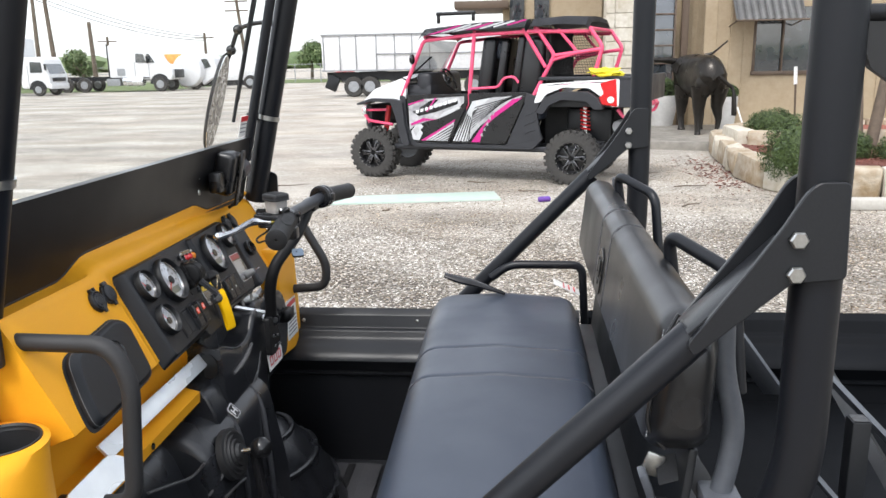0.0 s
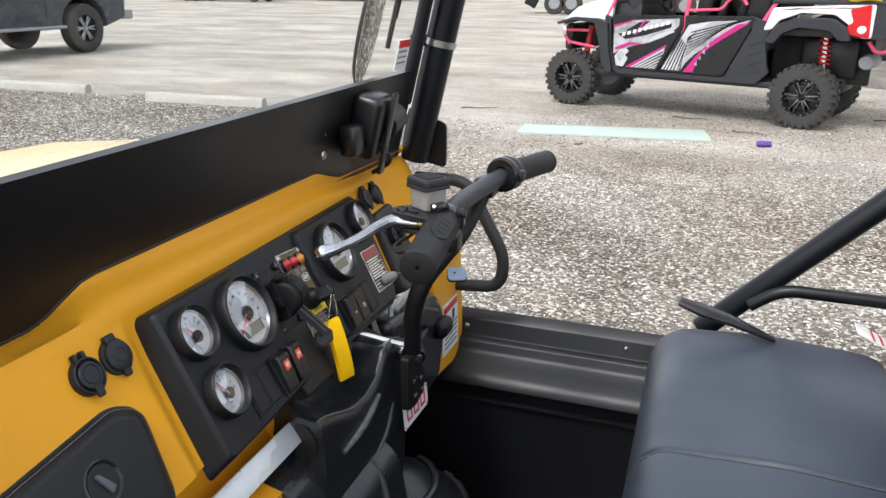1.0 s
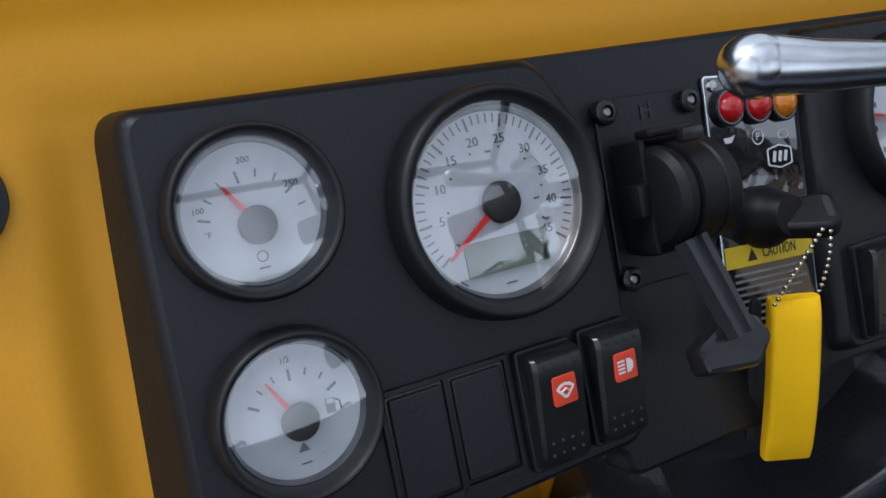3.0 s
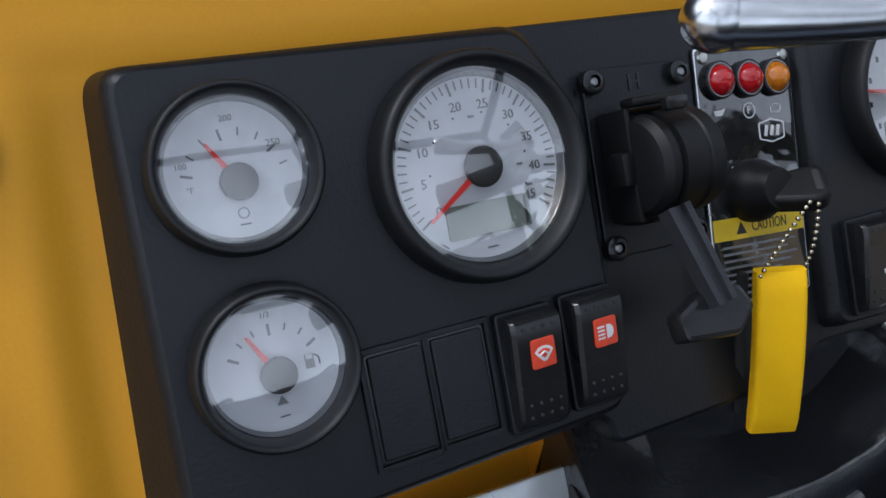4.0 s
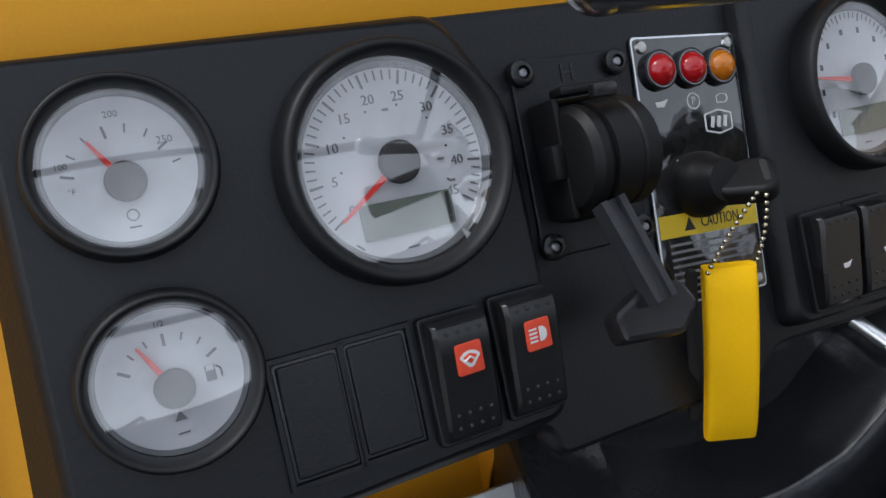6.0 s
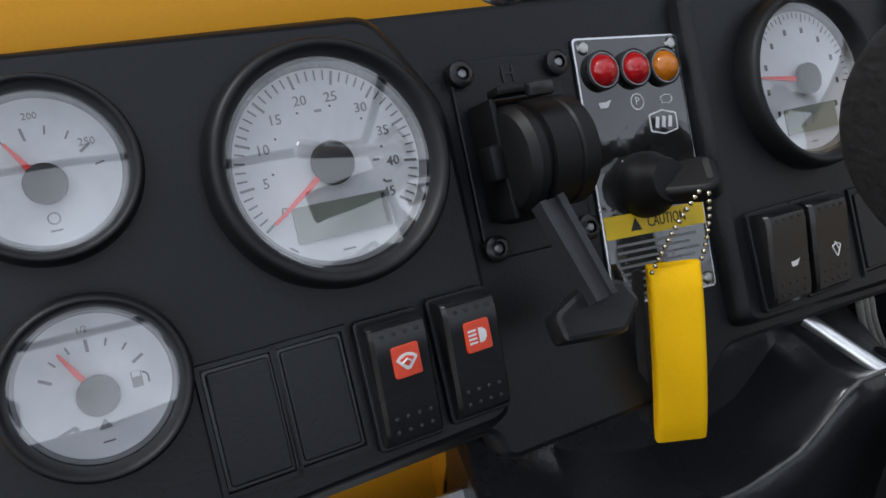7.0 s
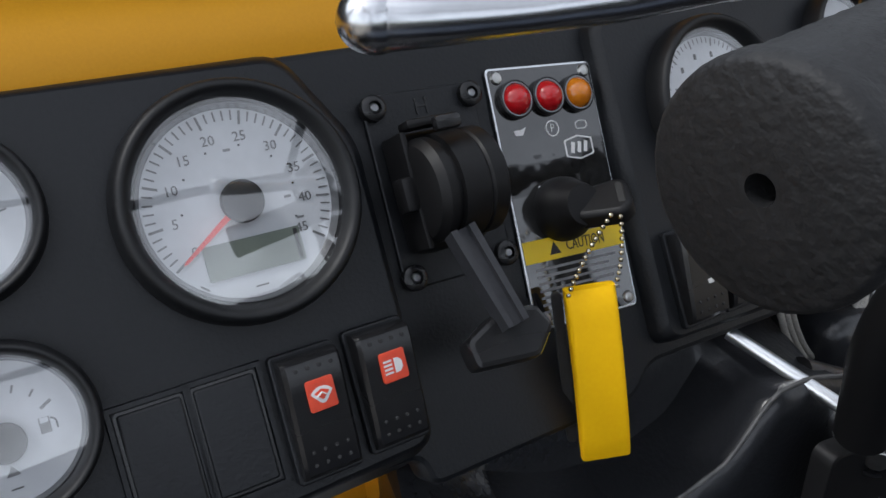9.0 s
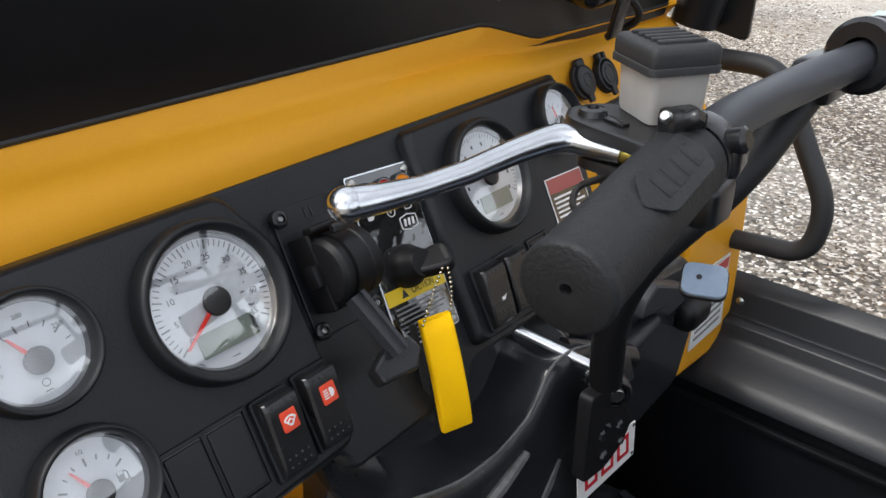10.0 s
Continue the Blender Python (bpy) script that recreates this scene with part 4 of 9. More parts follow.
def tree(x, y, h, r, seed, label="leafy green tree beyond the yard", clumps=7):
    t = thing("tree", (x, y, 0), label, "tree", "far trees")
    part("trunk", tube([(x, y, 0), (x + 0.1, y, h * 0.4), (x - 0.1, y, h * 0.75)], [r * 0.09, r * 0.06, r * 0.02], 8), POLEW, t)
    rt = random.Random(seed)
    for k in range(3):
        a = rt.uniform(0, 6.28)
        part("limb", tube([(x, y, h * 0.35), (x + math.cos(a) * r * 0.6, y + math.sin(a) * r * 0.6, h * 0.65)], [r * 0.04, r * 0.015], 6), POLEW, t)
    vs, fs = [], []
    for k in range(clumps):
        c = (x + rt.gauss(0, r * 0.45), y + rt.gauss(0, r * 0.45), h * rt.uniform(0.45 if clumps < 9 else 0.2, 0.85))
        me = foliage(420, r * rt.uniform(0.4, 0.6), (1, 1, 0.8), 0.22, seed * 10 + k, at=c, hollow=0.3)
        o = len(vs)
        vs += [tuple(v.co) for v in me.vertices]
        fs += [tuple(i + o for i in p.vertices) for p in me.polygons]
        bpy.data.meshes.remove(me)
    me = bpy.data.meshes.new("crown")
    me.from_pydata(vs, [], fs)
    part("crown", me, LEAF2, t, smooth=0)


tree(-40.5, 72, 3.6, 1.7, 21)
tree(-45.5, 66, 7.0, 3.4, 22)
for i, x in enumerate((-17.5, -20.5, -14.5, -23.5, -11.5)):
    tree(x, 88 + 3 * (i % 2), 4.0 + 0.5 * (i % 3), 2.4, 30 + i)
# out-of-view tree row, added to lay a dark band in the gauge glass
for i in range(7):
    tree(34.0 + 2 * (i % 2), -14 + 8.0 * i, 5.2 + 0.7 * (i % 3), 4.2, 51 + i, "unseen dense green tree added for the gauge reflections", 12)
b = bmesh.new()
bmesh.ops.create_grid(b, x_segments=1, y_segments=1, size=1, matrix=T(-60, 74, 0.03) @ Matrix.Diagonal((34, 18, 1, 1)))
tagged(part("grass_verge", b, GRASS), "strip of mown grass beyond the lot", "grass", kind="structure")
b = bmesh.new()
bmesh.ops.create_grid(b, x_segments=1, y_segments=1, size=1, matrix=T(-12, 84, 0.03) @ Matrix.Diagonal((14, 9, 1, 1)))
tagged(part("grass_verge", b, GRASS), "strip of mown grass beyond the lot", "grass", kind="structure")
b = bmesh.new()
for k in range(90):
    a = 2 * math.pi * k / 90
    hgt = 7 + 4 * noise.noise(Vector((k * 0.35, 2, 0)))
    blob(16, (420 * math.cos(a), 420 * math.sin(a), hgt * 0.2), (1.4, 1.4, max(0.2, hgt / 18)), 0.5, 2, k, b)
tagged(part("far_treeline", b, LEAF2), "distant line of green trees along the horizon", "trees", kind="stuff")


def parked_car(x, y, ang, paint, label, L=4.6, H=1.5):
    m = T(x, y, 0) @ RZ(ang)
    t = new("parked_car")
    t.matrix_basis = m
    tagged(t, label, "car", "parked cars")
    body = prism(soften([(-L / 2, 0.35), (L / 2, 0.35), (L / 2, 0.8), (L * 0.27, 0.98), (-L * 0.45, 1.02), (-L / 2, 0.9)], 0.12), 1.8, bevel=0.12, m=RX(90) @ T(0, 0, -0.9))
    part("body", body, paint, t, "", m)
    cab = prism(soften([(-L * 0.36, 0.95), (L * 0.2, 0.95), (L * 0.05, H), (-L * 0.27, H)], 0.1), 1.5, bevel=0.1, m=RX(90) @ T(0, 0, -0.75))
    part("cabin", cab, DARKG, t, "dark glazed cabin", m)
    part("roof_panel", box(L * 0.3, 1.4, 0.05, (-L * 0.11, 0, H + 0.01), 0.02), paint, t, "", m)
    for sx in (-1, 1):
        for sy in (-1, 1):
            part("wheel", lathe([(0, -0.1), (0.2, -0.1), (0.31, -0.1), (0.33, -0.07), (0.33, 0.07), (0.31, 0.1), (0, 0.1)], 18), TYRE, t, "", m @ T(sx * L * 0.31, sy * 0.82, 0.33) @ RX(90))


parked_car(-12.5, 72, 10, TRUCKW, "white parked car beside the far fence")
parked_car(-14.8, 75, 15, mat("red_car_paint", (0.4, 0.02, 0.02), rough=0.3), "red parked car beside the far fence")
# long fence at the yard's edge
fen = thing("yard_fence", (-20, 78, 0), "long grey mesh yard fence on steel posts", "fence")
for k in range(24):
    part("fence_post", tube([(-66 + k * 2.6, 78, 0), (-66 + k * 2.6, 78, 1.8)], 0.05, 6), TRUCKG, fen)
for z in (0.4, 1.1, 1.75):
    part("fence_rail", tube([(-66, 78, z), (-6, 78, z)], 0.03, 6), TRUCKG, fen)

# dark pickup parked ahead of the vehicle
PK = T(-14.5, 13.31, 0) @ RZ(90) @ Matrix.Scale(1.08, 4)
pick = new("pickup_truck")
pick.matrix_basis = PK
tagged(pick, "dark blue-grey pickup truck parked tail first on the lot", "pickup")
def arch(cx):
    return [(cx + 0.62 * math.cos(a), 0.5 + 0.62 * math.sin(a)) for a in [math.pi - k * math.pi / 10 for k in range(11)]]
side = [(-3.2, 0.62)] + arch(-1.95) + arch(1.75) + [(2.95, 0.66), (3.0, 1.1), (2.95, 1.5), (-3.2, 1.5)]
part("body", prism(side, 1.95, m=RX(90) @ T(0, 0, -0.975), bevel=0.05), BLUEP, pick, "", PK)
part("cabin", prism(soften([(-2.2, 1.45), (0.6, 1.45), (0.4, 2.1), (-1.5, 2.12)], 0.12), 1.7, bevel=0.08, m=RX(90) @ T(0, 0, -0.85)), DARKG, pick, "dark glazed cabin", PK)
part("running_board", box(2.5, 0.16, 0.06, (-0.1, -0.98, 0.55), 0.02), TRUCKG, pick, "grey running board", PK)
part("tail_lamp", box(0.12, 0.1, 0.4, (2.93, -0.95, 1.25), 0.03), REDLENS, pick, "red tail lamp", PK)
part("rear_bumper", box(0.3, 1.9, 0.2, (3.08, 0, 0.72), 0.04), TRUCKG, pick, "grey rear bumper", PK)
part("door_line", box(0.012, 0.01, 0.8, (0.75, -0.978, 1.05)), STEEL, pick, "", PK)
part("underbody", box(5.6, 1.5, 0.25, (-0.1, 0, 0.62), 0.05), STEEL, pick, "", PK)
for sx in (-1.95, 1.75):
    for sy in (-1, 1):
        wm = PK @ T(sx, sy * 0.86, 0.49) @ RX(90 if sy < 0 else -90)
        w = part("wheel", lathe([(0.27, -0.13), (0.42, -0.15), (0.475, -0.12), (0.49, -0.08), (0.49, 0.08), (0.475, 0.12), (0.42, 0.15), (0.27, 0.13)], 36), TYRE, pick, "", wm)
        part("rim", lathe([(0, 0.06), (0.07, 0.075), (0.1, 0.03), (0.25, 0.05), (0.28, 0.13), (0.285, -0.1)], 32), STEEL, w, "grey alloy rim", wm)
        for k in range(6):
            for d in (-7, 7):
                part("spoke", box(0.2, 0.032, 0.03, (0.165, 0, 0.085), 0.008), TRUCKG, w, "", wm @ RZ(60 * k + d))
        part("hub_cap", lathe([(0, 0.11), (0.05, 0.105), (0.06, 0.07)], 18), TRUCKG, w, "", wm)
# ---- the open utility vehicle ----
veh = thing("utility_vehicle", (0.2, 1.47, 0.0), "yellow and black open utility vehicle with handlebar and bench seat", "utility vehicle")
NEAR, FAR, MID = 0.82, 2.12, 1.47


def lean_x(z):
    """The windscreen's plane: x at a height."""
    return -0.41 - (1.487 - z) * 0.236


# roll cage
POST_X = 0.637
part("rear_post", tube(bent([(POST_X, NEAR, 2.05), (POST_X, NEAR, 1.2), (POST_X - 0.03, NEAR + 0.03, 1.08), (POST_X - 0.09, NEAR + 0.1, 0.98)], 0.08), 0.0268, 24), TUBE, veh, "black roll cage post")
part("rear_post", tube(bent([(POST_X, FAR, 2.05), (POST_X, FAR, 1.2), (POST_X - 0.03, FAR - 0.03, 1.08), (POST_X - 0.09, FAR - 0.1, 0.98)], 0.08), 0.0285, 24), TUBE, veh, "black roll cage post")
def front_x(z):
    return -0.3 - (1.838 - z) * 0.236
for y in (0.922, FAR - 0.02):
    fp = part("front_post", tube(bent([(POST_X, NEAR if y < 1 else FAR, 2.05), (front_x(2.05), y, 2.05), (front_x(1.3), y, 1.3)], 0.12, 8), 0.0285, 24), TUBE, veh, "black leaning windscreen post")
    part("foot_flange", prism(soften([(-0.05, -0.04), (0.05, -0.06), (0.05, 0.03), (-0.03, 0.06)], 0.01), 0.006, m=T(front_x(1.34), y + (0.03 if y > 1 else -0.03), 1.34) @ RX(90)), STEEL, fp)
    part("hose_clamp", lathe([(0.029, -0.006), (0.0315, -0.006), (0.0315, 0.006), (0.029, 0.006)], 24), BOLT, fp, "bright clamp band", T(front_x(1.531), y, 1.531) @ RY(13.3))
    part("clamp_block", box(0.035, 0.03, 0.022, (front_x(1.535) - 0.038, y - 0.01, 1.535), 0.005), BLACK, fp)
for x, z in ((POST_X, 2.05),):
    part("top_crossbar", tube([(x, NEAR, z), (x, FAR, z)], 0.0285, 16), TUBE, veh)


def hex_bolt(at, m, parent, r=0.0085, h=0.008, washer=False):
    bm = bmesh.new()
    if washer:
        lathe([(0, 0), (r * 1.25, 0), (r * 1.25, 0.0022), (0, 0.0022)], 24, bm)
    lathe([(r * 1.12, 0.002), (r * 1.15, h * 0.85), (r * 0.95, h + 0.001), (0, h + 0.001)], 6, bm)
    return part("bolt", bm, BOLT, parent, "bright hex bolt", T(*at) @ m, smooth=25)


def cage_bracket(y, out):
    """The gusset that bolts a diagonal brace to its post: out is -1 towards the near side."""
    pts = [(0.652, 1.543), (0.656, 1.441), (0.602, 1.436), (0.505, 1.352), (0.497, 1.366), (0.512, 1.387), (0.562, 1.457), (0.59, 1.499), (0.608, 1.531), (0.62, 1.543)]
    for k, yy in ((0, y + out * 0.030), (1, y + out * -0.036)):
        g = part("gusset", prism(soften(pts, 0.007, 3), 0.006, bevel=0.0012, seg=1, m=T(0, yy + 0.003, 0) @ RX(90)), STEEL, veh, "black steel gusset plate")
        if (k == 0) == (out < 0):
            for z in (1.484, 1.447):
                hex_bolt((0.603, yy - 0.003, z), RX(90), g)
    part("rail_web", box(0.14, 0.055, 0.005, (0.55, y, 1.425), 0.001, rot=RY(-45)), STEEL, veh)
    part("diagonal_brace", tube([(0.512, y, 1.366), (0.16, y, 1.008)], 0.0215, 20), TUBE, veh, "black diagonal brace tube")


cage_bracket(NEAR, -1)
cage_bracket(FAR, -1)
part("side_rail", tube(bent([(0.24, FAR - 0.03, 1.08), (0.29, FAR - 0.03, 1.118), (0.49, FAR - 0.03, 1.118), (0.5, FAR - 0.03, 0.95)], 0.03), 0.0115, 14), TUBE, veh, "thin black side rail")
part("side_rail", tube(bent([(0.24, NEAR + 0.03, 1.08), (0.29, NEAR + 0.03, 1.118), (0.49, NEAR + 0.03, 1.118), (0.5, NEAR + 0.03, 0.95)], 0.03), 0.014, 14), TUBE, veh, "thin black side rail")


# tub: sills, walls, floor
def sill(sign, x0, x1):
    y0 = MID
    o = (FAR - MID) + 0.012
    prof = [(o + 0.03, 0.80), (o + 0.03, 0.962), (o + 0.024, 0.966), (o + 0.002, 0.953), (o - 0.001, 0.949), (o - 0.003, 0.918), (o - 0.006, 0.914), (o - 0.020, 0.911), (o - 0.023, 0.908), (o - 0.025, 0.895), (o - 0.034, 0.886), (o - 0.055, 0.877), (o - 0.078, 0.866), (o - 0.092, 0.854), (o - 0.095, 0.844), (o - 0.088, 0.834), (o - 0.062, 0.806), (o - 0.060, 0.801), (o - 0.067, 0.797), (o - 0.067, 0.792), (o - 0.056, 0.784), (o - 0.046, 0.5)]
    return sweep([[Vector((x, y0 + sign * y, z)) for y, z in prof] for x in (x0, (x0 + x1) / 2, x1)])


for s in (1, -1):
    sl = part("side_sill", sill(s, -0.56, 0.49), TUBM, veh, "black moulded tub side", smooth=38)
    for x in (-0.317, 0.022, 0.30):
        part("rivet", lathe([(0, 0.003), (0.004, 0.0022), (0.0062, 0.0), (0.0075, -0.0005), (0, -0.0005)], 14), BOLT, sl, "bright rivet", T(x, MID + s * (FAR - MID + 0.0105), 0.934) @ RX(90 * s))
    bs = part("bed_side", sill(s, 0.5, 1.75), BEDM, veh, "black cargo bed side", smooth=50)
    for x in (0.695, 0.735, 1.1):
        part("rivet", lathe([(0, 0.003), (0.004, 0.0022), (0.0062, 0.0), (0.0075, -0.0005), (0, -0.0005)], 14), BOLT, bs, "bright rivet", T(x, MID + s * (FAR - MID + 0.0105), 0.934) @ RX(90 * s))
part("floor_pan", box(1.1, 1.24, 0.03, (0.0, MID, 0.495), 0.004), BLACK, veh, "black tub floor")
part("floor_mat", prism(soften([(-0.32, 1.72), (-0.08, 1.72), (-0.08, 2.05), (-0.32, 2.05)], 0.03), 0.008, 0.511, 0.002), MAT_F, veh, "grey ribbed floor mat")
for k in range(4):
    part("mat_strip", box(0.022, 0.3, 0.005, (-0.29 + k * 0.06, 1.885, 0.521), 0.002), RUBBER, veh)
part("mat_strip", box(0.05, 0.3, 0.006, (-0.105, 1.885, 0.522), 0.002), MAT_F, veh, "paler mat edge strip")
part("front_firewall", box(0.03, 1.24, 0.85, (-0.55, MID, 0.9), 0.005), BLACK, veh)
def hump_at(k, r):
    a = k * math.tau / 36
    return Vector((-0.35 + r * (0.22 * math.cos(a)), 1.79 + r * 0.28 * math.sin(a), 0.5 + 0.25 * (1 - r ** 2.2) + 0.03 * (1 - r)))
part("floor_hump", sweep([[hump_at(k, r) for k in range(36)] for r in (1.0, 0.93, 0.8, 0.62, 0.4, 0.2, 0.04)], close=True), CONS, veh, "black moulded floor hump", smooth=60)
for r, k0, k1 in ((0.35, -8, 9), (0.62, -7, 8), (0.85, -5, 6)):
    part("hump_rib", tube([hump_at(k, r) + Vector((0, 0, 0.002)) for k in range(k0, k1)], 0.008, 8), CONS, veh, "raised moulded rib")
# seat base and rear deck
part("seat_base", box(0.36, 1.16, 0.42, (0.31, MID, 0.72), 0.02), BLACK, veh, "black seat box")
part("seat_back_plate", box(0.012, 1.12, 0.3, (0.525, MID, 1.03), 0.003, rot=RY(6)), STEEL, veh, "flat black plate behind the seat")
part("bed_floor", box(1.15, 1.2, 0.03, (1.18, MID, 0.72), 0.004), BEDM, veh, "black cargo bed floor")
part("bed_front_panel", box(0.02, 1.2, 0.22, (0.66, MID, 0.8), 0.004), BEDM, veh)
part("bed_bar", box(0.006, 0.052, 0.185, (0.712, 1.3, 1.165), 0.001, rot=RY(-36) @ RZ(35)), GREYST, veh, "flat grey steel bar")
part("bed_bar", tube([(0.79, 1.25, 1.189), (1.02, 1.25, 0.95)], 0.013, 4, flat=0.6), GREYST, veh, "flat grey steel bar")
part("bed_bar", tube([(0.74, 1.1, 1.076), (0.85, 1.1, 0.947)], 0.012, 4, flat=0.5), GREYST, veh, "flat grey steel bar")
part("bed_bar", tube([(0.90, 1.0, 0.98), (1.02, 1.8, 0.98)], 0.016, 4), STEEL, veh, "black steel cross member")
st = part("bed_stanchion", box(0.028, 0.03, 0.37, (0.845, 1.15, 0.931), 0.002), STEEL, veh, "black square stanchion")
part("stanchion_mouth", box(0.023, 0.025, 0.002, (0.845, 1.15, 1.1165)), GLOSSB, st)
for ys in (0.92, 2.02):
    part("seat_strut", tube(bent([(0.57, ys, 1.37), (0.573, ys, 1.285), (0.592, ys, 1.215), (0.588, ys, 1.16), (0.576, ys, 1.10)], 0.04), 0.0138, 16), GREYST, veh, "bent dark grey strut tube")
    part("strut_foot", box(0.05, 0.05, 0.05, (0.578, ys, 1.095), 0.006), GREYST, veh, "grey strut foot bracket")
part("cage_gusset", prism([(0.655, 1.705), (0.83, 1.705), (0.83, 1.55), (0.675, 1.655)], 0.012, m=frame_of((0, NEAR + 0.02, 0), (1, 0, 0), (0, -1, 0))), GLOSSB, veh, "black cage gusset plate")
part("gusset_rail", tube([(0.65, NEAR + 0.01, 1.71), (0.85, NEAR + 0.01, 1.71)], 0.009, 10), TUBE, veh, "black gusset rail")

# bench seat
def cushion(y0, y1, prof, crown, seams, axis_up):
    """A padded bar along y from a section; slightly drawn in at the seams and rounded at the ends."""
    secs = []
    n = 60
    ys = sorted([y0 + (y1 - y0) * k / n for k in range(n + 1)] + [s + d for s in seams for d in (-0.012, -0.008, -0.005, -0.0025, 0.0, 0.0025, 0.005, 0.008, 0.012)])
    cx = sum(p[0] for p in prof) / len(prof)
    cz = sum(p[1] for p in prof) / len(prof)
    for y in ys:
        e = min(y - y0, y1 - y)
        k = 1 - 0.5 * max(0, 1 - e / 0.035) ** 2.2
        dip = sum(0.007 * math.exp(-((y - s) / 0.0042) ** 2) for s in seams)
        push = (0.018 + 0.017 * (y1 - y) / (y1 - y0)) if axis_up else 0.0
        out = []
        for x, z in prof:
            d = Vector((x - cx, z - cz))
            w = d.length
            d = d * (0.55 + 0.45 * k) if e < 0.035 else d
            d = d.normalized() * max(0.0, d.length - dip)
            puff = crown * (1 - ((y - (y0 + y1) / 2) / ((y1 - y0) / 2)) ** 2)
            out.append(Vector((cx + d.x + (push if d.x < -0.05 else 0.0), y, cz + d.y + (puff if d.y > 0 and axis_up else 0))))
        secs.append(out)
    def closed(sec, way):
        m = sum(sec, Vector()) / len(sec)
        return [[m + (p - m) * q + Vector((0, way * d, 0)) for p in sec] for q, d in ((0.93, 0.006), (0.8, 0.011), (0.55, 0.0155), (0.2, 0.018))]
    secs = closed(secs[0], -1)[::-1] + secs + closed(secs[-1], 1)
    bm = sweep(secs, close=True)
    bm.faces.new([bm.verts.new(p) for p in secs[0]])
    bm.faces.new([bm.verts.new(p) for p in secs[-1]])
    bmesh.ops.remove_doubles(bm, verts=bm.verts, dist=0.0004)
    return bm


S0, S1 = 0.905, 2.03
SB = 0.88   # near end of the backrest
SEAMS = (1.425, 1.585)
cprof = soften([(0.075, 0.90), (0.052, 0.985), (0.085, 1.052), (0.28, 1.062), (0.452, 1.05), (0.475, 1.0), (0.475, 0.90)], 0.035, 5)
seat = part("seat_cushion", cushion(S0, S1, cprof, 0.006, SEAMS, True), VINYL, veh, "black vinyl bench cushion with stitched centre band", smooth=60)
for s in SEAMS:
    pts = [(x + 0.027 * min(1, max(0, (0.2 - x) / 0.08)), s, z - 0.0005) for x, z in ((0.066, 1.02), (0.074, 1.037), (0.092, 1.051), (0.2, 1.0605), (0.3, 1.0635), (0.4, 1.058), (0.445, 1.051), (0.463, 1.035))]
    part("seam", tube(pts, 0.0014, 6), SEAMT, seat, "grey stitched seam")
bprof = soften([(0.4715, 1.198), (0.490, 1.352), (0.515, 1.37), (0.552, 1.362), (0.562, 1.33), (0.557, 1.198), (0.54, 1.183), (0.488, 1.183)], 0.026, 5)
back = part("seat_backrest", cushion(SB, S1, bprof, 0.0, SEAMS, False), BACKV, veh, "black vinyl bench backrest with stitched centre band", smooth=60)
for s in SEAMS:
    pts = [(x, s, z) for x, z in ((0.4755, 1.222), (0.48, 1.27), (0.4885, 1.34), (0.5, 1.361), (0.52, 1.366), (0.548, 1.36))]
    part("seam", tube(pts, 0.0014, 6), SEAMT, back, "grey stitched seam")
for k in range(26):
    f = k / 25
    z = 1.207 + 0.138 * f
    part("stitch", box(0.0016, 0.0016, 0.0045, (0.4765 + 0.015 * f, SB + 0.012, z), 0.0004, rot=RY(6)), STITCH, back)
pts = bent([(0.51, SB + 0.016, 1.366), (0.49, SB + 0.01, 1.33), (0.474, SB + 0.008, 1.222), (0.5, SB + 0.01, 1.19)], 0.02)
part("piping", tube(pts, 0.003, 8), BACKV, back)
emb = prism(soften([(-0.035, -0.045), (0.035, -0.045), (0.035, 0.03), (0.0, 0.045), (-0.035, 0.03)], 0.008), 0.002, bevel=0.001)
part("emblem", emb, GLOSSB, back, "embossed black shield emblem", frame_of((0.4775, 1.505, 1.262), (0, -1, 0), (-1, 0, 0.12)))
for dx, dz, w, h in ((-0.012, 0.008, 0.014, 0.03), (0.012, 0.004, 0.016, 0.034), (0, -0.024, 0.03, 0.008)):
    part("emblem_mark", box(w, h, 0.002, (0, 0, 0), 0.0008), BACKV, back, "", frame_of((0.475, 1.505, 1.262), (0, -1, 0), (-1, 0, 0.12)) @ T(dx, dz, 0.001))
for y in (1.8, 1.14):
    hp = bent([(0.575, y + 0.05, 1.22), (0.548, y + 0.05, 1.402), (0.618, y - 0.07, 1.372), (0.632, y - 0.09, 1.2)], 0.028, 8)
    part("grab_hoop", tube(hp, 0.0105, 16), TUBE, veh, "black tubular grab hoop")
part("lever", tube([(0.12, 1.965, 1.12), (0.16, 1.965, 1.108), (0.20, 1.968, 1.098), (0.28, 1.975, 1.068)], [0.014, 0.02, 0.018, 0.008], 12, flat=0.5), GLOSSB, veh, "black plastic lever")
tg_ = part("paper_tag", box(0.075, 0.05, 0.003, (0.445, 2.035, 1.07), 0.0008, rot=RY(24)), WHITEP, veh, "white paper tag with red print")
for k in range(3):
    part("tag_line", box(0.004, 0.044, 0.003, (0.437 + k * 0.014, 2.035, 1.0745 - k * 0.0062), rot=RY(24)), REDP, tg_)
part("belt_stalk", box(0.03, 0.022, 0.09, (0.512, 0.965, 1.03), 0.006), GLOSSB, veh, "black belt buckle")
part("buckle_face", box(0.012, 0.03, 0.05, (0.492, 0.955, 1.10), 0.003, rot=RY(-20)), GREYST, veh, "dull grey buckle plate")
part("belt_tongue", box(0.026, 0.005, 0.034, (0.5, 0.965, 1.128), 0.003, rot=RY(20)), BOLT, veh, "bright belt tongue")
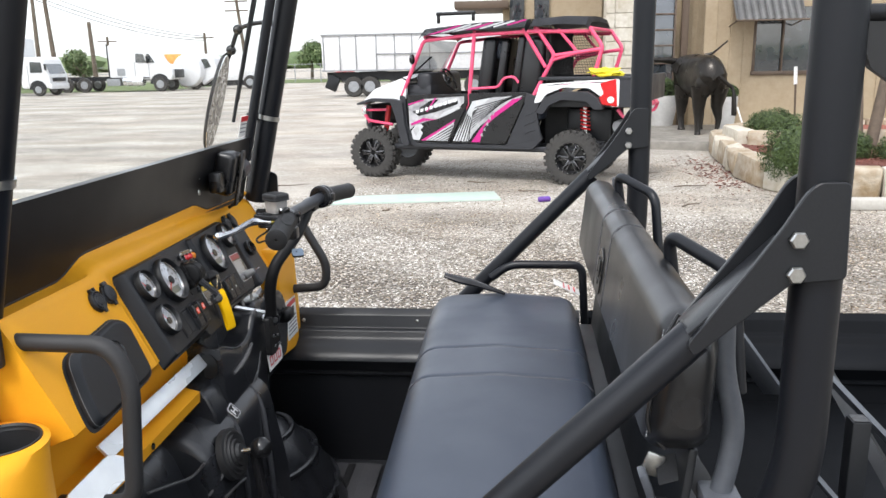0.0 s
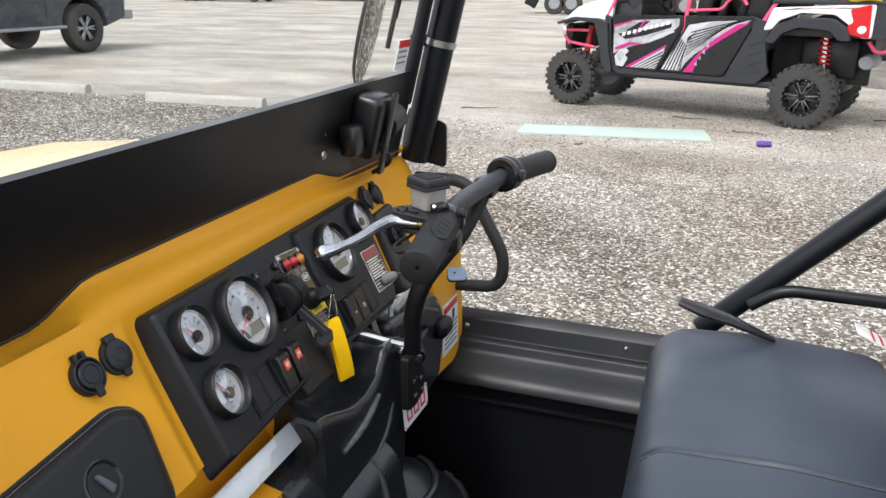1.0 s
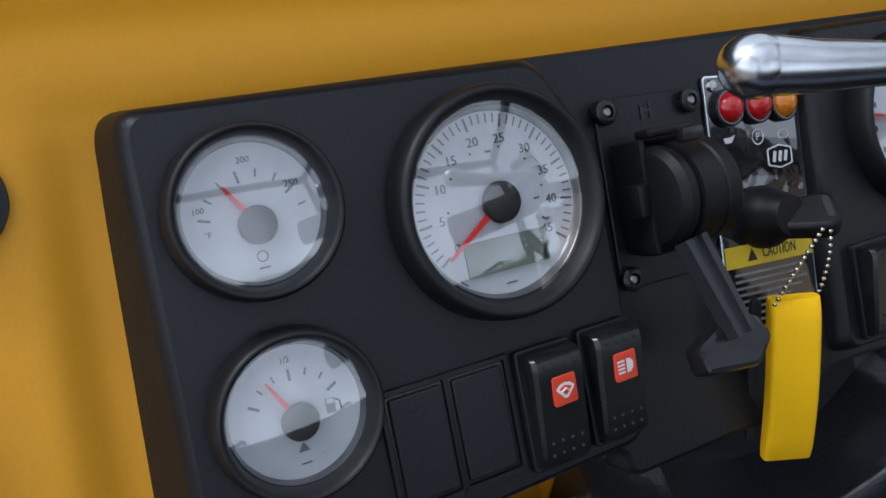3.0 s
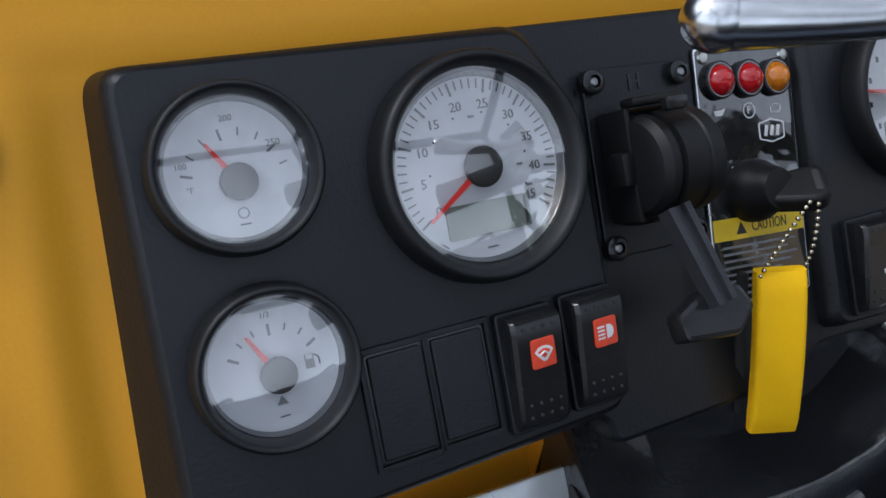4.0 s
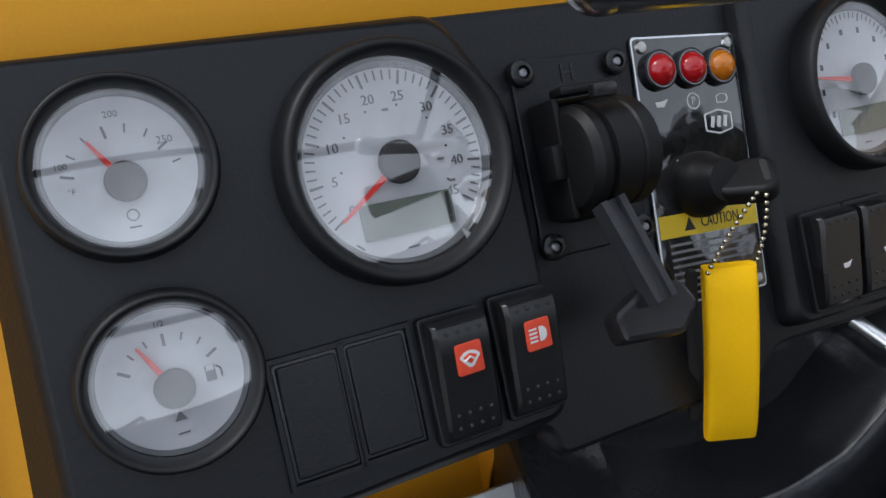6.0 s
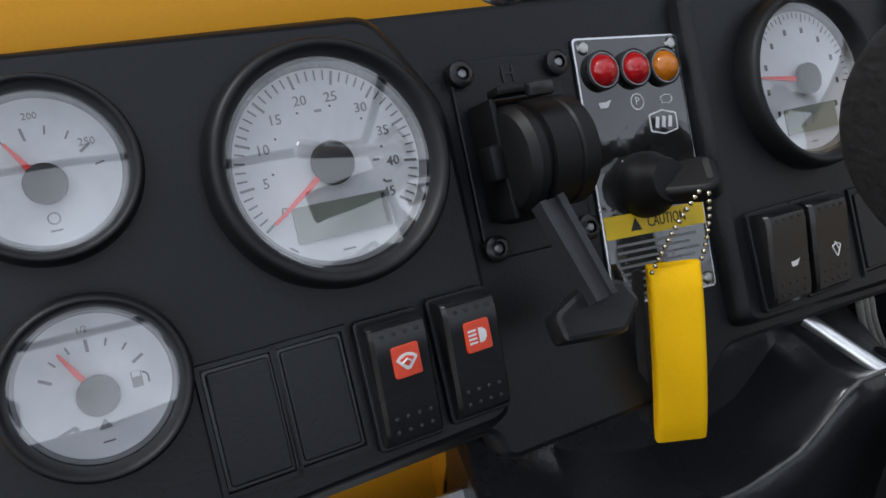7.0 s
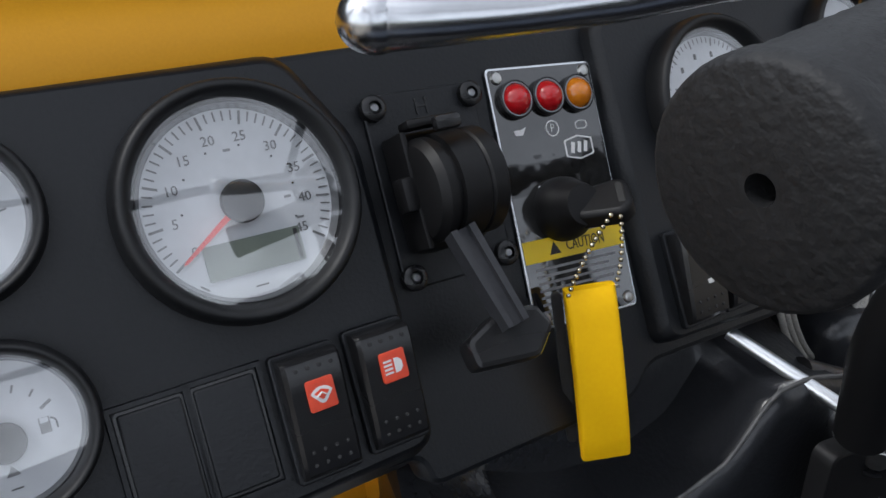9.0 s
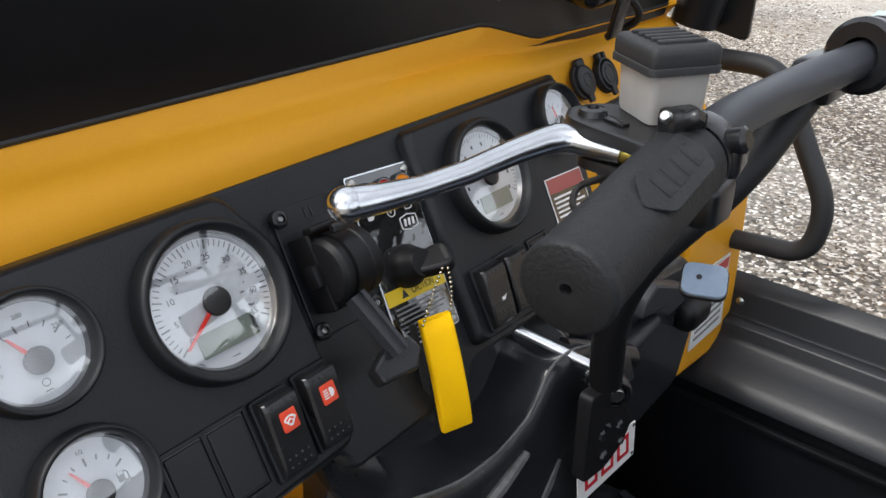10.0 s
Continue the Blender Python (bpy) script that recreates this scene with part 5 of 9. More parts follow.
part("belt_web", tube(bent([(0.505, 0.96, 1.12), (0.545, 0.95, 1.14), (0.575, 0.94, 1.09), (0.58, 0.935, 1.0)], 0.03), 0.022, 10, flat=0.1, up=(1, 0, 0)), RUBBER, veh, "black webbing")
part("belt_hook", tube(bent([(0.56, 0.93, 1.0), (0.575, 0.925, 1.03), (0.59, 0.92, 1.0), (0.575, 0.92, 0.97)], 0.012), 0.003, 8), BOLT, veh, "bright wire hook")
part("deck_plate", box(0.16, 1.1, 0.012, (0.56, MID, 0.965), 0.003), STEEL, veh, "grey deck plate behind the seat")

# windscreen: black lower panel and clear screen
WS0, WS1 = 0.87, 2.06
TOPZ = 1.482
def panel_low(y):
    """The lower edge of the black panel, stepping up over the middle of the dash."""
    k = min(1, max(0, (y - 1.145) / 0.08))
    f = min(1, max(0, (y - 1.705) / 0.088))
    return 1.328 + 0.0295 * k * k * (3 - 2 * k) - 0.0275 * f - 0.006 * min(1, max(0, (y - 1.79) / 0.2))
N = 56
ysl = [WS0 + (WS1 - WS0) * k / N for k in range(N + 1)]
secs = []
for y in ysl:
    zl = panel_low(y) - 0.012
    secs.append([Vector((lean_x(zl) - 0.004, y, zl)), Vector((lean_x(zl) + 0.004, y, zl)), Vector((lean_x(1.4) + 0.004, y, 1.4)), Vector((lean_x(1.468) + 0.005, y, 1.468)), Vector((lean_x(TOPZ) + 0.004, y, TOPZ)), Vector((lean_x(TOPZ) - 0.012, y, TOPZ + 0.001)), Vector((lean_x(1.46) - 0.01, y, 1.46))])
part("screen_panel", sweep(secs, close=True), SHEET, veh, "matt black lower windscreen panel", smooth=30)
part("panel_seal", tube([(lean_x(panel_low(y)) + 0.0035, y, panel_low(y) + 0.001) for y in ysl], 0.0022, 8), RUBBER, veh, "black rubber edge seal")
b = sweep([[Vector((lean_x(z) - 0.008, y, z)) for y in (WS0, WS1)] for z in (TOPZ - 0.01, 1.97)])
ws = part("windscreen", b, SCREEN, veh, "clear acrylic windscreen")
ws.visible_shadow = False
for y in (WS0 + 0.005, WS1 - 0.008):
    part("screen_frame", tube([(lean_x(1.42) - 0.002, y, 1.42), (lean_x(1.99) - 0.002, y, 1.99)], 0.013, 12), TUBE, veh, "black screen frame tube")
part("screen_frame", tube([(lean_x(1.98), WS0, 1.98), (lean_x(1.98), WS1, 1.98)], 0.013, 12), TUBE, veh)
part("warning_label", box(0.002, 0.05, 0.056, (lean_x(1.515) - 0.004, 1.99, 1.515), rot=RY(13.3)), WHITEP, veh, "white warning label with red head")
part("label_head", box(0.002, 0.047, 0.013, (lean_x(1.535) - 0.002, 1.99, 1.535), rot=RY(13.3)), REDP, veh)
for k in range(3):
    part("label_line", box(0.001, 0.04, 0.003, (lean_x(1.521 - k * 0.01) - 0.0025, 1.99, 1.521 - k * 0.01), rot=RY(13.3)), STITCH, veh)
# wiper motor housing on the panel
wx = lean_x(1.41) + 0.03
wp = part("wiper_housing", box(0.05, 0.075, 0.105, (wx, 1.83, 1.415), 0.012, 3, rot=RY(13)), GLOSSB, veh, "black wiper motor housing")
part("wiper_knob", lathe([(0, 0), (0.024, 0), (0.024, 0.05), (0.02, 0.056), (0, 0.056)], 20), BLACK, wp, "", T(wx + 0.01, 1.86, 1.41) @ RX(-80))
part("wiper_strap", box(0.006, 0.02, 0.14, (wx + 0.028, 1.835, 1.40), 0.002, rot=RY(13)), GLOSSB, wp)
part("wiper_cover", box(0.03, 0.04, 0.05, (wx - 0.004, 1.765, 1.40), 0.008), GLOSSB, wp)
part("wiper_wire", tube(bent([(wx, 1.87, 1.37), (wx + 0.01, 1.9, 1.34), (lean_x(1.32) + 0.02, 1.9, 1.315)], 0.02), 0.004, 8), RUBBER, wp)
for dy, dz in ((-0.05, 0.0), (-0.045, 0.035)):
    part("screw", lathe([(0, 0.003), (0.006, 0.002), (0.007, 0)], 12), BOLT, wp, "bright screw", T(lean_x(1.4) + 0.006, 1.76 + dy, 1.385 + dz) @ RY(90))
# outside mirror on its arm
MX = T(-0.532, 2.13, 1.57) @ RZ(-30) @ RY(24)
mir = part("mirror_shell", lathe([(0, -0.012), (0.02, -0.012), (0.03, -0.006), (0.032, 0.004), (0.03, 0.008)], 28), GLOSSB, veh, "black outside mirror", MX @ RY(90) @ Matrix.Diagonal((4.7, 0.68, 1, 1)))
MIRG = mat("mirror_silvering", (0.85, 0.85, 0.85), rough=0.03, metal=1.0, rough_var=0.0)
part("mirror_glass", lathe([(0, 0.0105), (0.0308, 0.0098), (0.0312, 0.008)], 28), MIRG, mir, "mirror glass", MX @ RY(90) @ Matrix.Diagonal((4.7, 0.68, 1, 1)))
part("mirror_arm", tube(bent([(-0.49, 2.13, 1.68), (-0.465, 2.11, 1.715), (-0.44, 2.1, 1.77), (-0.37, 2.1, 1.785), (front_x(1.77), 2.1, 1.77)], 0.03), 0.006, 10), STEEL, veh, "thin black mirror arm")
for p in ((-0.467, 2.11, 1.712), (-0.44, 2.1, 1.765)):
    part("mirror_joint", blob(0.014, p, (1, 1, 1), 0, 2), GLOSSB, veh)
part("wiper_arm", tube([(lean_x(1.9) - 0.02, 1.99, 1.9), (lean_x(1.72) - 0.022, 1.975, 1.72), (lean_x(1.58) - 0.018, 1.955, 1.58)], 0.006, 8), GLOSSB, veh, "black wiper arm")
part("wiper_blade", tube([(lean_x(1.86) - 0.014, 1.955, 1.86), (lean_x(1.53) - 0.014, 1.94, 1.53)], 0.007, 8, flat=0.6), RUBBER, veh, "black wiper blade")

# hood ahead of the screen
secs = []
for k in range(13):
    x = -0.46 - 0.72 * k / 12
    zc = 1.385 - 0.05 * (k / 12) ** 3 - 0.13 * max(0, k / 12 - 0.75) ** 1.5 * 8
    secs.append([Vector((x, MID + 0.56 * s, zc - 0.07 * abs(s) ** 3 - (0.25 if abs(s) >= 1 else 0))) for s in (-1, -0.98, -0.8, -0.5, -0.2, 0, 0.2, 0.5, 0.8, 0.98, 1)])
# same plastic as the dash; its paleness is sky light put in the colour
part("hood", sweep(secs), HOODY, veh, "smooth yellow hood", smooth=60)
part("nose", box(0.25, 1.2, 0.5, (-1.36, MID, 0.95), 0.08, 4), HOODY, veh, "yellow nose")
for x in (-0.95, 1.15):
    for s in (-1, 1):
        wm = T(x, MID + s * 0.62, 0.33) @ RX(90)
        w = part("wheel", lathe([(0.17, -0.12), (0.28, -0.125), (0.325, -0.1), (0.33, 0), (0.325, 0.1), (0.28, 0.125), (0.17, 0.12)], 32), TYRE, veh, "", wm)
        part("rim", lathe([(0, 0.02), (0.05, 0.03), (0.15, 0.0), (0.175, 0.09), (0.175, -0.09), (0, -0.02)], 24), STEEL, w, "", wm)

# ---- dash ----
A0, Y0 = radians(28.5), radians(3.5)
n0 = Vector((math.cos(A0), 0, math.sin(A0)))
PV = Vector((-math.sin(A0), 0, math.cos(A0)))
PU = Vector((0, 1, 0)) * math.cos(Y0) - n0 * math.sin(Y0)
PN = n0 * math.cos(Y0) + Vector((0, 1, 0)) * math.sin(Y0)
P0 = Vector((-0.354, 1.269, 1.282))
PM = Matrix.Translation(P0) @ Matrix((PU, PV, PN)).transposed().to_4x4()


def dash_section(y):
    """The yellow moulding's section at one y, from under the bottom groove up to the screen panel."""
    u = y - 1.269
    def pt(v, n):
        # a shallow channel runs round the black instrument panel
        gap = (-0.044 + (v - 0.0485) * 0.06) - u
        q = min(1.0, max(0.0, (0.024 - gap) / 0.02))
        p = P0 + PU * u + PV * v + PN * (n - 0.008 * q * q * (3 - 2 * q) * min(1.0, max(0.0, (0.60 - u) / 0.06)) * min(1.0, max(0.25, (0.052 - v) / 0.02)))
        return (p.x, p.z)
    top = panel_low(y)
    p = P0 + PU * u + PV * 0.046 + PN * -0.018
    cx, cz = p.x, p.z
    xs, zs = lean_x(top), top + 0.004
    hump = (top - 1.318) / 0.03
    crest = (cx - 0.021 - 0.004 * hump, min(cz + 0.0145 + 0.0105 * hump, zs - 0.006))
    cut = min(1.0, max(0.0, (y - 1.409) / 0.008))
    lip = min(1.0, max(0.0, (y - 1.335) / 0.006))
    face0 = pt(-0.122 + 0.004 * cut, -0.018)
    low = [(-0.36, 1.0), (-0.335 - 0.03 * lip, 1.03), (-0.302 - 0.06 * lip, 1.034), (-0.3 - 0.06 * lip, 1.055), (-0.36, 1.068), (-0.374, 1.112), (-0.372, 1.142)]
    low = [(x * (1 - cut) + (face0[0] - 0.03 + 0.004 * i) * cut, z * (1 - cut) + (face0[1] - 0.012 + 0.0015 * i) * cut) for i, (x, z) in enumerate(low)]
    gx, gz = pt(0.0495, -0.019)
    arr = low + [face0, pt(-0.08, -0.018), pt(-0.03, -0.018), pt(0.01, -0.018), pt(0.036, -0.018), pt(0.044, -0.0185), (gx, gz), (cx - 0.004, cz + 0.0055 + 0.002 * hump), (cx - 0.0085, cz + 0.0095 + 0.005 * hump), (cx - 0.014, cz + 0.0125 + 0.0085 * hump), crest, (crest[0] * 0.45 + xs * 0.55, crest[1] * 0.72 + zs * 0.28), (xs + 0.004, zs - 0.006), (xs, zs), (xs - 0.02, zs - 0.005)]
    return [Vector((x, y, z)) for x, z in arr]


YD0, YD1 = 0.905, 2.085
secs = [dash_section(y) for y in sorted([YD0 + (YD1 - YD0) * k / 70 for k in range(71)] + [1.33, 1.335, 1.338, 1.341, 1.409, 1.413, 1.417] + [1.19 + 0.003 * k for k in range(14)])]
bm = sweep(secs)
bm.faces.new([bm.verts.new(p) for p in secs[-1]])
bm.faces.new([bm.verts.new(p) for p in secs[0]])
dash = part("dashboard", bm, YELLOW, veh, "moulded yellow plastic dashboard", smooth=48)

# near end of the moulding with a cup well
cup_c, cup_r = (-0.345, 0.83), 0.047
def cup_ring(rx, ry, z, dx=0.0, dy=0.0):
    return [Vector((cup_c[0] + dx + rx * math.cos(a), cup_c[1] + dy + ry * math.sin(a), z)) for a in [k * math.tau / 40 for k in range(40)]]
bm = sweep([cup_ring(0.135, 0.125, 0.9, -0.055, -0.03), cup_ring(0.128, 0.12, 1.0, -0.055, -0.03), cup_ring(0.118, 0.112, 1.1, -0.055, -0.03), cup_ring(0.105, 0.102, 1.16, -0.045, -0.025), cup_ring(0.09, 0.088, 1.188, -0.03, -0.018), cup_ring(0.072, 0.071, 1.2035, -0.012, -0.008), cup_ring(cup_r * 1.06, cup_r * 1.06, 1.2075), cup_ring(cup_r, cup_r, 1.204)], close=True)
part("dash_end", bm, YELLOW, veh, "yellow dash end with cup well", smooth=60)
part("cup_well", lathe([(cup_r * 1.0, 0.0), (cup_r * 0.95, -0.05), (cup_r * 0.93, -0.085), (0, -0.09)], 32), RUBBER, veh, "black cup well", T(cup_c[0], cup_c[1], 1.2045))
part("cup_rim", lathe([(cup_r * 0.97, -0.006), (cup_r * 1.03, 0.0025), (cup_r * 1.0, 0.004), (cup_r * 0.955, 0.001)], 32), RUBBER, veh, "", T(cup_c[0], cup_c[1], 1.2055))
bm = sweep([[Vector((x, y, z)) for x, z in ((-0.47, 1.33), (-0.425, 1.327), (-0.4, 1.31), (-0.392, 1.285), (-0.39, 1.24), (-0.394, 1.2), (-0.396, 1.15), (-0.4, 1.1), (-0.47, 1.1))] for y in (0.70, 0.8, 0.895)], close=True)
part("dash_end_top", bm, YELLOW, veh, "yellow dash shoulder", smooth=60)

# far end of the moulding: a flat upright under the shoulder
bm = prism(soften([(1.95, 0.885), (2.09, 0.868), (2.14, 0.9), (2.13, 1.02), (2.11, 1.17), (1.95, 1.19)], 0.012), 0.05, 0, 0.008, 3, m=frame_of((-0.378, 0, 0), (0, 1, 0), (1, 0, 0)))
part("dash_column", bm, YELLOW, veh, "yellow dash upright", smooth=40)
lab = part("warning_label", prism([(2.0, 0.915), (2.098, 0.912), (2.085, 1.025), (1.995, 1.03)], 0.0015, m=frame_of((-0.3275, 0, 0), (0, 1, 0), (1, 0, 0))), WHITEP, veh, "white paper label with red head", smooth=0)
part("label_head", box(0.002, 0.08, 0.014, (-0.3262, 2.042, 1.014)), REDP, lab)
part("label_mark", box(0.002, 0.012, 0.022, (-0.3262, 2.06, 0.99)), INK, lab)
for k in range(5):
    part("label_line", box(0.002, 0.075, 0.004, (-0.3262, 2.047, 0.972 - k * 0.011)), STITCH, lab)
kg = part("knee_guard", prism(soften([(1.70, 0.88), (1.945, 0.905), (1.972, 0.985), (1.955, 1.055), (1.92, 1.092), (1.70, 1.12)], 0.02, 5), 0.05, 0, 0.012, 3, m=frame_of((-0.362, 0, 0), (0, 1, 0), (1, 0, 0))), CONS, veh, "black moulded knee guard", smooth=45)
part("guard_shelf", prism(soften([(1.786, 1.078), (1.794, 1.097), (1.813, 1.109), (1.893, 1.072), (1.889, 1.056), (1.852, 1.052), (1.815, 1.072)], 0.005, 3), 0.03, m=frame_of((-0.325, 0, 0), (0, 1, 0), (1, 0, 0)), bevel=0.004), BLACK, kg)
part("guard_ridge", tube([(-0.310, 1.76, 1.036), (-0.308, 1.80, 1.044), (-0.308, 1.84, 1.05)], [0.008, 0.011, 0.009], 12), BLACK, kg, "pale moulded ridge")
part("guard_lug", box(0.03, 0.055, 0.035, (-0.305, 1.934, 1.016), 0.012, 3), KEYB, kg)

# grab handles either side
pts = bent([(-0.375, 0.925, 1.306), (-0.238, 0.925, 1.304), (-0.213, 0.925, 1.25), (-0.221, 0.925, 1.16), (-0.228, 0.925, 1.065), (-0.34, 0.925, 1.06)], 0.032, 8)
part("grab_handle", tube(pts, 0.0125, 18), RUBBER, veh, "black rubber-coated grab handle")
pts = bent([(-0.42, 2.09, 1.264), (-0.312, 2.09, 1.266), (-0.228, 2.09, 1.115), (-0.236, 2.09, 1.05), (-0.36, 2.09, 1.04)], 0.03, 8)
part("grab_handle", tube(pts, 0.0125, 18), RUBBER, veh, "black rubber-coated grab handle")

# glove box lid
gm = PM @ T(-0.205, -0.066, -0.018)
gl = soften([(-0.09, 0.04), (0.075, 0.052), (0.105, 0.035), (0.088, -0.062), (-0.125, -0.07), (-0.115, -0.02)], 0.022, 6)
def inset(pts, k):
    c = Vector((sum(p[0] for p in pts) / len(pts), sum(p[1] for p in pts) / len(pts)))
    return [Vector(p) - (Vector(p) - c).normalized() * k for p in pts]


secs = [[Vector((*p, z)) for p in inset(gl, k)] for k, z in ((0.0, 0.0), (0.0, 0.0075), (0.0012, 0.009), (0.0115, 0.0155), (0.0135, 0.0163), (0.016, 0.0165))]
bm = sweep(secs, close=True)
bm.faces.new([bm.verts.new(p) for p in secs[-1]])
bmesh.ops.remove_doubles(bm, verts=bm.verts, dist=0.00005)
lidp = part("glove_lid", bm, PANEL, veh, "black glove box lid with a bevelled rim", gm, smooth=24)
part("lid_gap", prism(soften([(p[0] * 1.05, p[1] * 1.06) for p in gl], 0.01), 0.0012), INK, lidp, "dark gap round the lid", gm)
part("lid_edge", tube([(p.x, p.y, 0.0086) for p in inset(gl, 0.0006)] + [(*inset(gl, 0.0006)[0], 0.0086)], 0.0005, 6), EDGEP, lidp, "pale lid edge", gm)
ltm = gm @ T(0.02, 0.004, 0.0166)
part("lid_latch", lathe([(0, -0.004), (0.0155, -0.004), (0.017, 0.0), (0.0195, 0.0012), (0.021, 0.0)], 28), GLOSSB, lidp, "black round latch recess", ltm)
part("latch_bar", prism(soften([(-0.004, -0.011), (0.004, -0.011), (0.0025, 0.010), (-0.0015, 0.011)], 0.0015), 0.007, -0.004, 0.001), GREYST, lidp, "dull grey latch key", ltm @ RZ(28))

# zinc cross bar in the groove under the dash
bar = part("cross_bar", box(0.006, 0.406, 0.030, (-0.3225, 1.221, 1.0905), 0.0015, rot=RY(-41)), BARM, veh, "bright zinc-plated cross bar")
part("bar_tab", prism(soften([(-0.08, -0.02), (0.045, -0.022), (0.07, 0.0), (0.045, 0.024), (-0.08, 0.022)], 0.02, 5), 0.004, 0, 0.001, 1), BARM, bar, "flat zinc mounting tab", frame_of((-0.285, 0.945, 1.085), (0, 1, 0), (0.8, 0, 0.6)))
part("bar_hole", lathe([(0, 0), (0.006, 0), (0.006, 0.001), (0, 0.001)], 14), GLOSSB, dash, "", frame_of((-0.2998, 1.13, 1.045), (0, 1, 0), (1, 0, 0.1)))

# power socket caps
CAPM = mat("blue_black_cap_rubber", (0.012, 0.0138, 0.0175), (0.0085, 0.0098, 0.0125), 0.45, scale=400, bump=0.1, spec=0.4)
def socket_cap(u, v, flip, m=None, tilt=0):
    m = (m or PM) @ T(u, v, -0.018) @ RZ(tilt) @ Matrix.Scale(0.88, 4)
    if flip:
        c = part("socket_cap", lathe([(0.021, 0.0), (0.021, 0.0065), (0.0198, 0.0085), (0.0184, 0.0088), (0.0174, 0.0078), (0.0172, 0.004), (0, 0.004)], 40), CAPM, veh, "round black socket with a grooved cap", m, smooth=40)
        part("cap_disc", lathe([(0.0158, 0.0035), (0.0156, 0.0085), (0.0146, 0.0098), (0.0112, 0.01), (0.0106, 0.0092), (0.01, 0.0092), (0.0095, 0.0102), (0, 0.0105)], 36), CAPM, c, "", m, smooth=40)
        part("cap_tab", prism(soften([(-0.0055, -0.013), (0.0055, -0.013), (0.0045, -0.0255), (-0.0045, -0.0255)], 0.003), 0.0035, 0.0075, 0.001), CAPM, c, "", m)
        for sx in (-1, 1):
            part("cap_pin", box(0.0058, 0.009, 0.008, (sx * 0.0055, 0.0225, 0.0045), 0.0018), CAPM, c, "", m)
    else:
        c = part("socket_cap", lathe([(0, 0.0098), (0.007, 0.0098), (0.0076, 0.0104), (0.0082, 0.0098), (0.0165, 0.0096), (0.0176, 0.0088), (0.0182, 0.0052), (0.0208, 0.0046), (0.0212, 0.003), (0.021, 0.0), (0, 0)], 40), CAPM, veh, "round black rubber socket cap", m, smooth=40)
        part("cap_hinge", box(0.015, 0.010, 0.0085, (0, 0.0205, 0.0048), 0.0025, 3), CAPM, c, "", m)
        part("cap_tab", prism(soften([(-0.006, -0.015), (0.006, -0.015), (0.0045, -0.0255), (-0.0045, -0.0255)], 0.003), 0.004, 0.005, 0.001), CAPM, c, "", m)


socket_cap(-0.131, 0.0223, True)
socket_cap(-0.0895, 0.0243, False)
socket_cap(0.566, 0.031, False)
socket_cap(0.61, 0.029, True)

# ---- instrument panel ----
BEZEL = mat("matt_black_bezel", (0.0075, 0.008, 0.0095), (0.0055, 0.006, 0.007), 0.5, scale=200, rough_var=0.05, spec=0.4)
RINGM = mat("dull_chrome_ring", (0.32, 0.33, 0.34), (0.2, 0.2, 0.21), 0.3, metal=0.9, scale=60)
GREYINK = mat("grey_dial_print", (0.17, 0.17, 0.175), rough=0.6)
RN = -0.004   # height of the right-hand raised field
base = soften([(-0.030, 0.046), (0.520, 0.049), (0.515, -0.02), (0.503, -0.118), (0.485, -0.142), (0.285, -0.136), (0.27, -0.15), (0.15, -0.15), (0.148, -0.135), (-0.04, -0.130)], 0.008, 4)
panel = part("instrument_panel", prism(base, 0.0175, -0.032, 0.003), PANEL, veh, "grained black instrument panel", PM)


def raised(name, pts, top, lo=-0.02, slope=0.006, r=0.009, foot=None):
    """A raised field with sloping sides and a soft upper edge."""
    up = soften(pts, r, 5)
    c = Vector((sum(p[0] for p in pts) / len(pts), sum(p[1] for p in pts) / len(pts)))
    def grow(p, k):
        d = Vector(p) - c
        return d.normalized() * (d.length + k) + c
    secs = [[Vector((*p, lo)) for p in soften(foot, r, 5)] if foot else [Vector((*grow(p, slope), lo)) for p in up], [Vector((*grow(p, 0.0032), top - 0.0058)) for p in up], [Vector((*grow(p, 0.0026), top - 0.0044)) for p in up], [Vector((*grow(p, -0.0006), top - 0.0008)) for p in up], [Vector((*grow(p, -0.0022), top)) for p in up]]
    bm = sweep(secs, close=True)
    bm.faces.new([bm.verts.new(p) for p in secs[-1]])
    bmesh.ops.remove_doubles(bm, verts=bm.verts, dist=0.00005)
    return part(name, bm, PANEL, panel, "", PM, smooth=45)


raised("raised_field", [(-0.0345, 0.0425), (0.127, 0.0425), (0.150, 0.004), (0.150, -0.126), (-0.0375, -0.131)], 0.0, -0.029, 0.0095, foot=[(-0.0425, 0.048), (0.129, 0.048), (0.154, 0.007), (0.154, -0.1395), (-0.0525, -0.1415)])
raised("raised_field", [(0.296, 0.041), (0.506, 0.044), (0.505, -0.03), (0.494, -0.112), (0.478, -0.133), (0.292, -0.126)], RN)


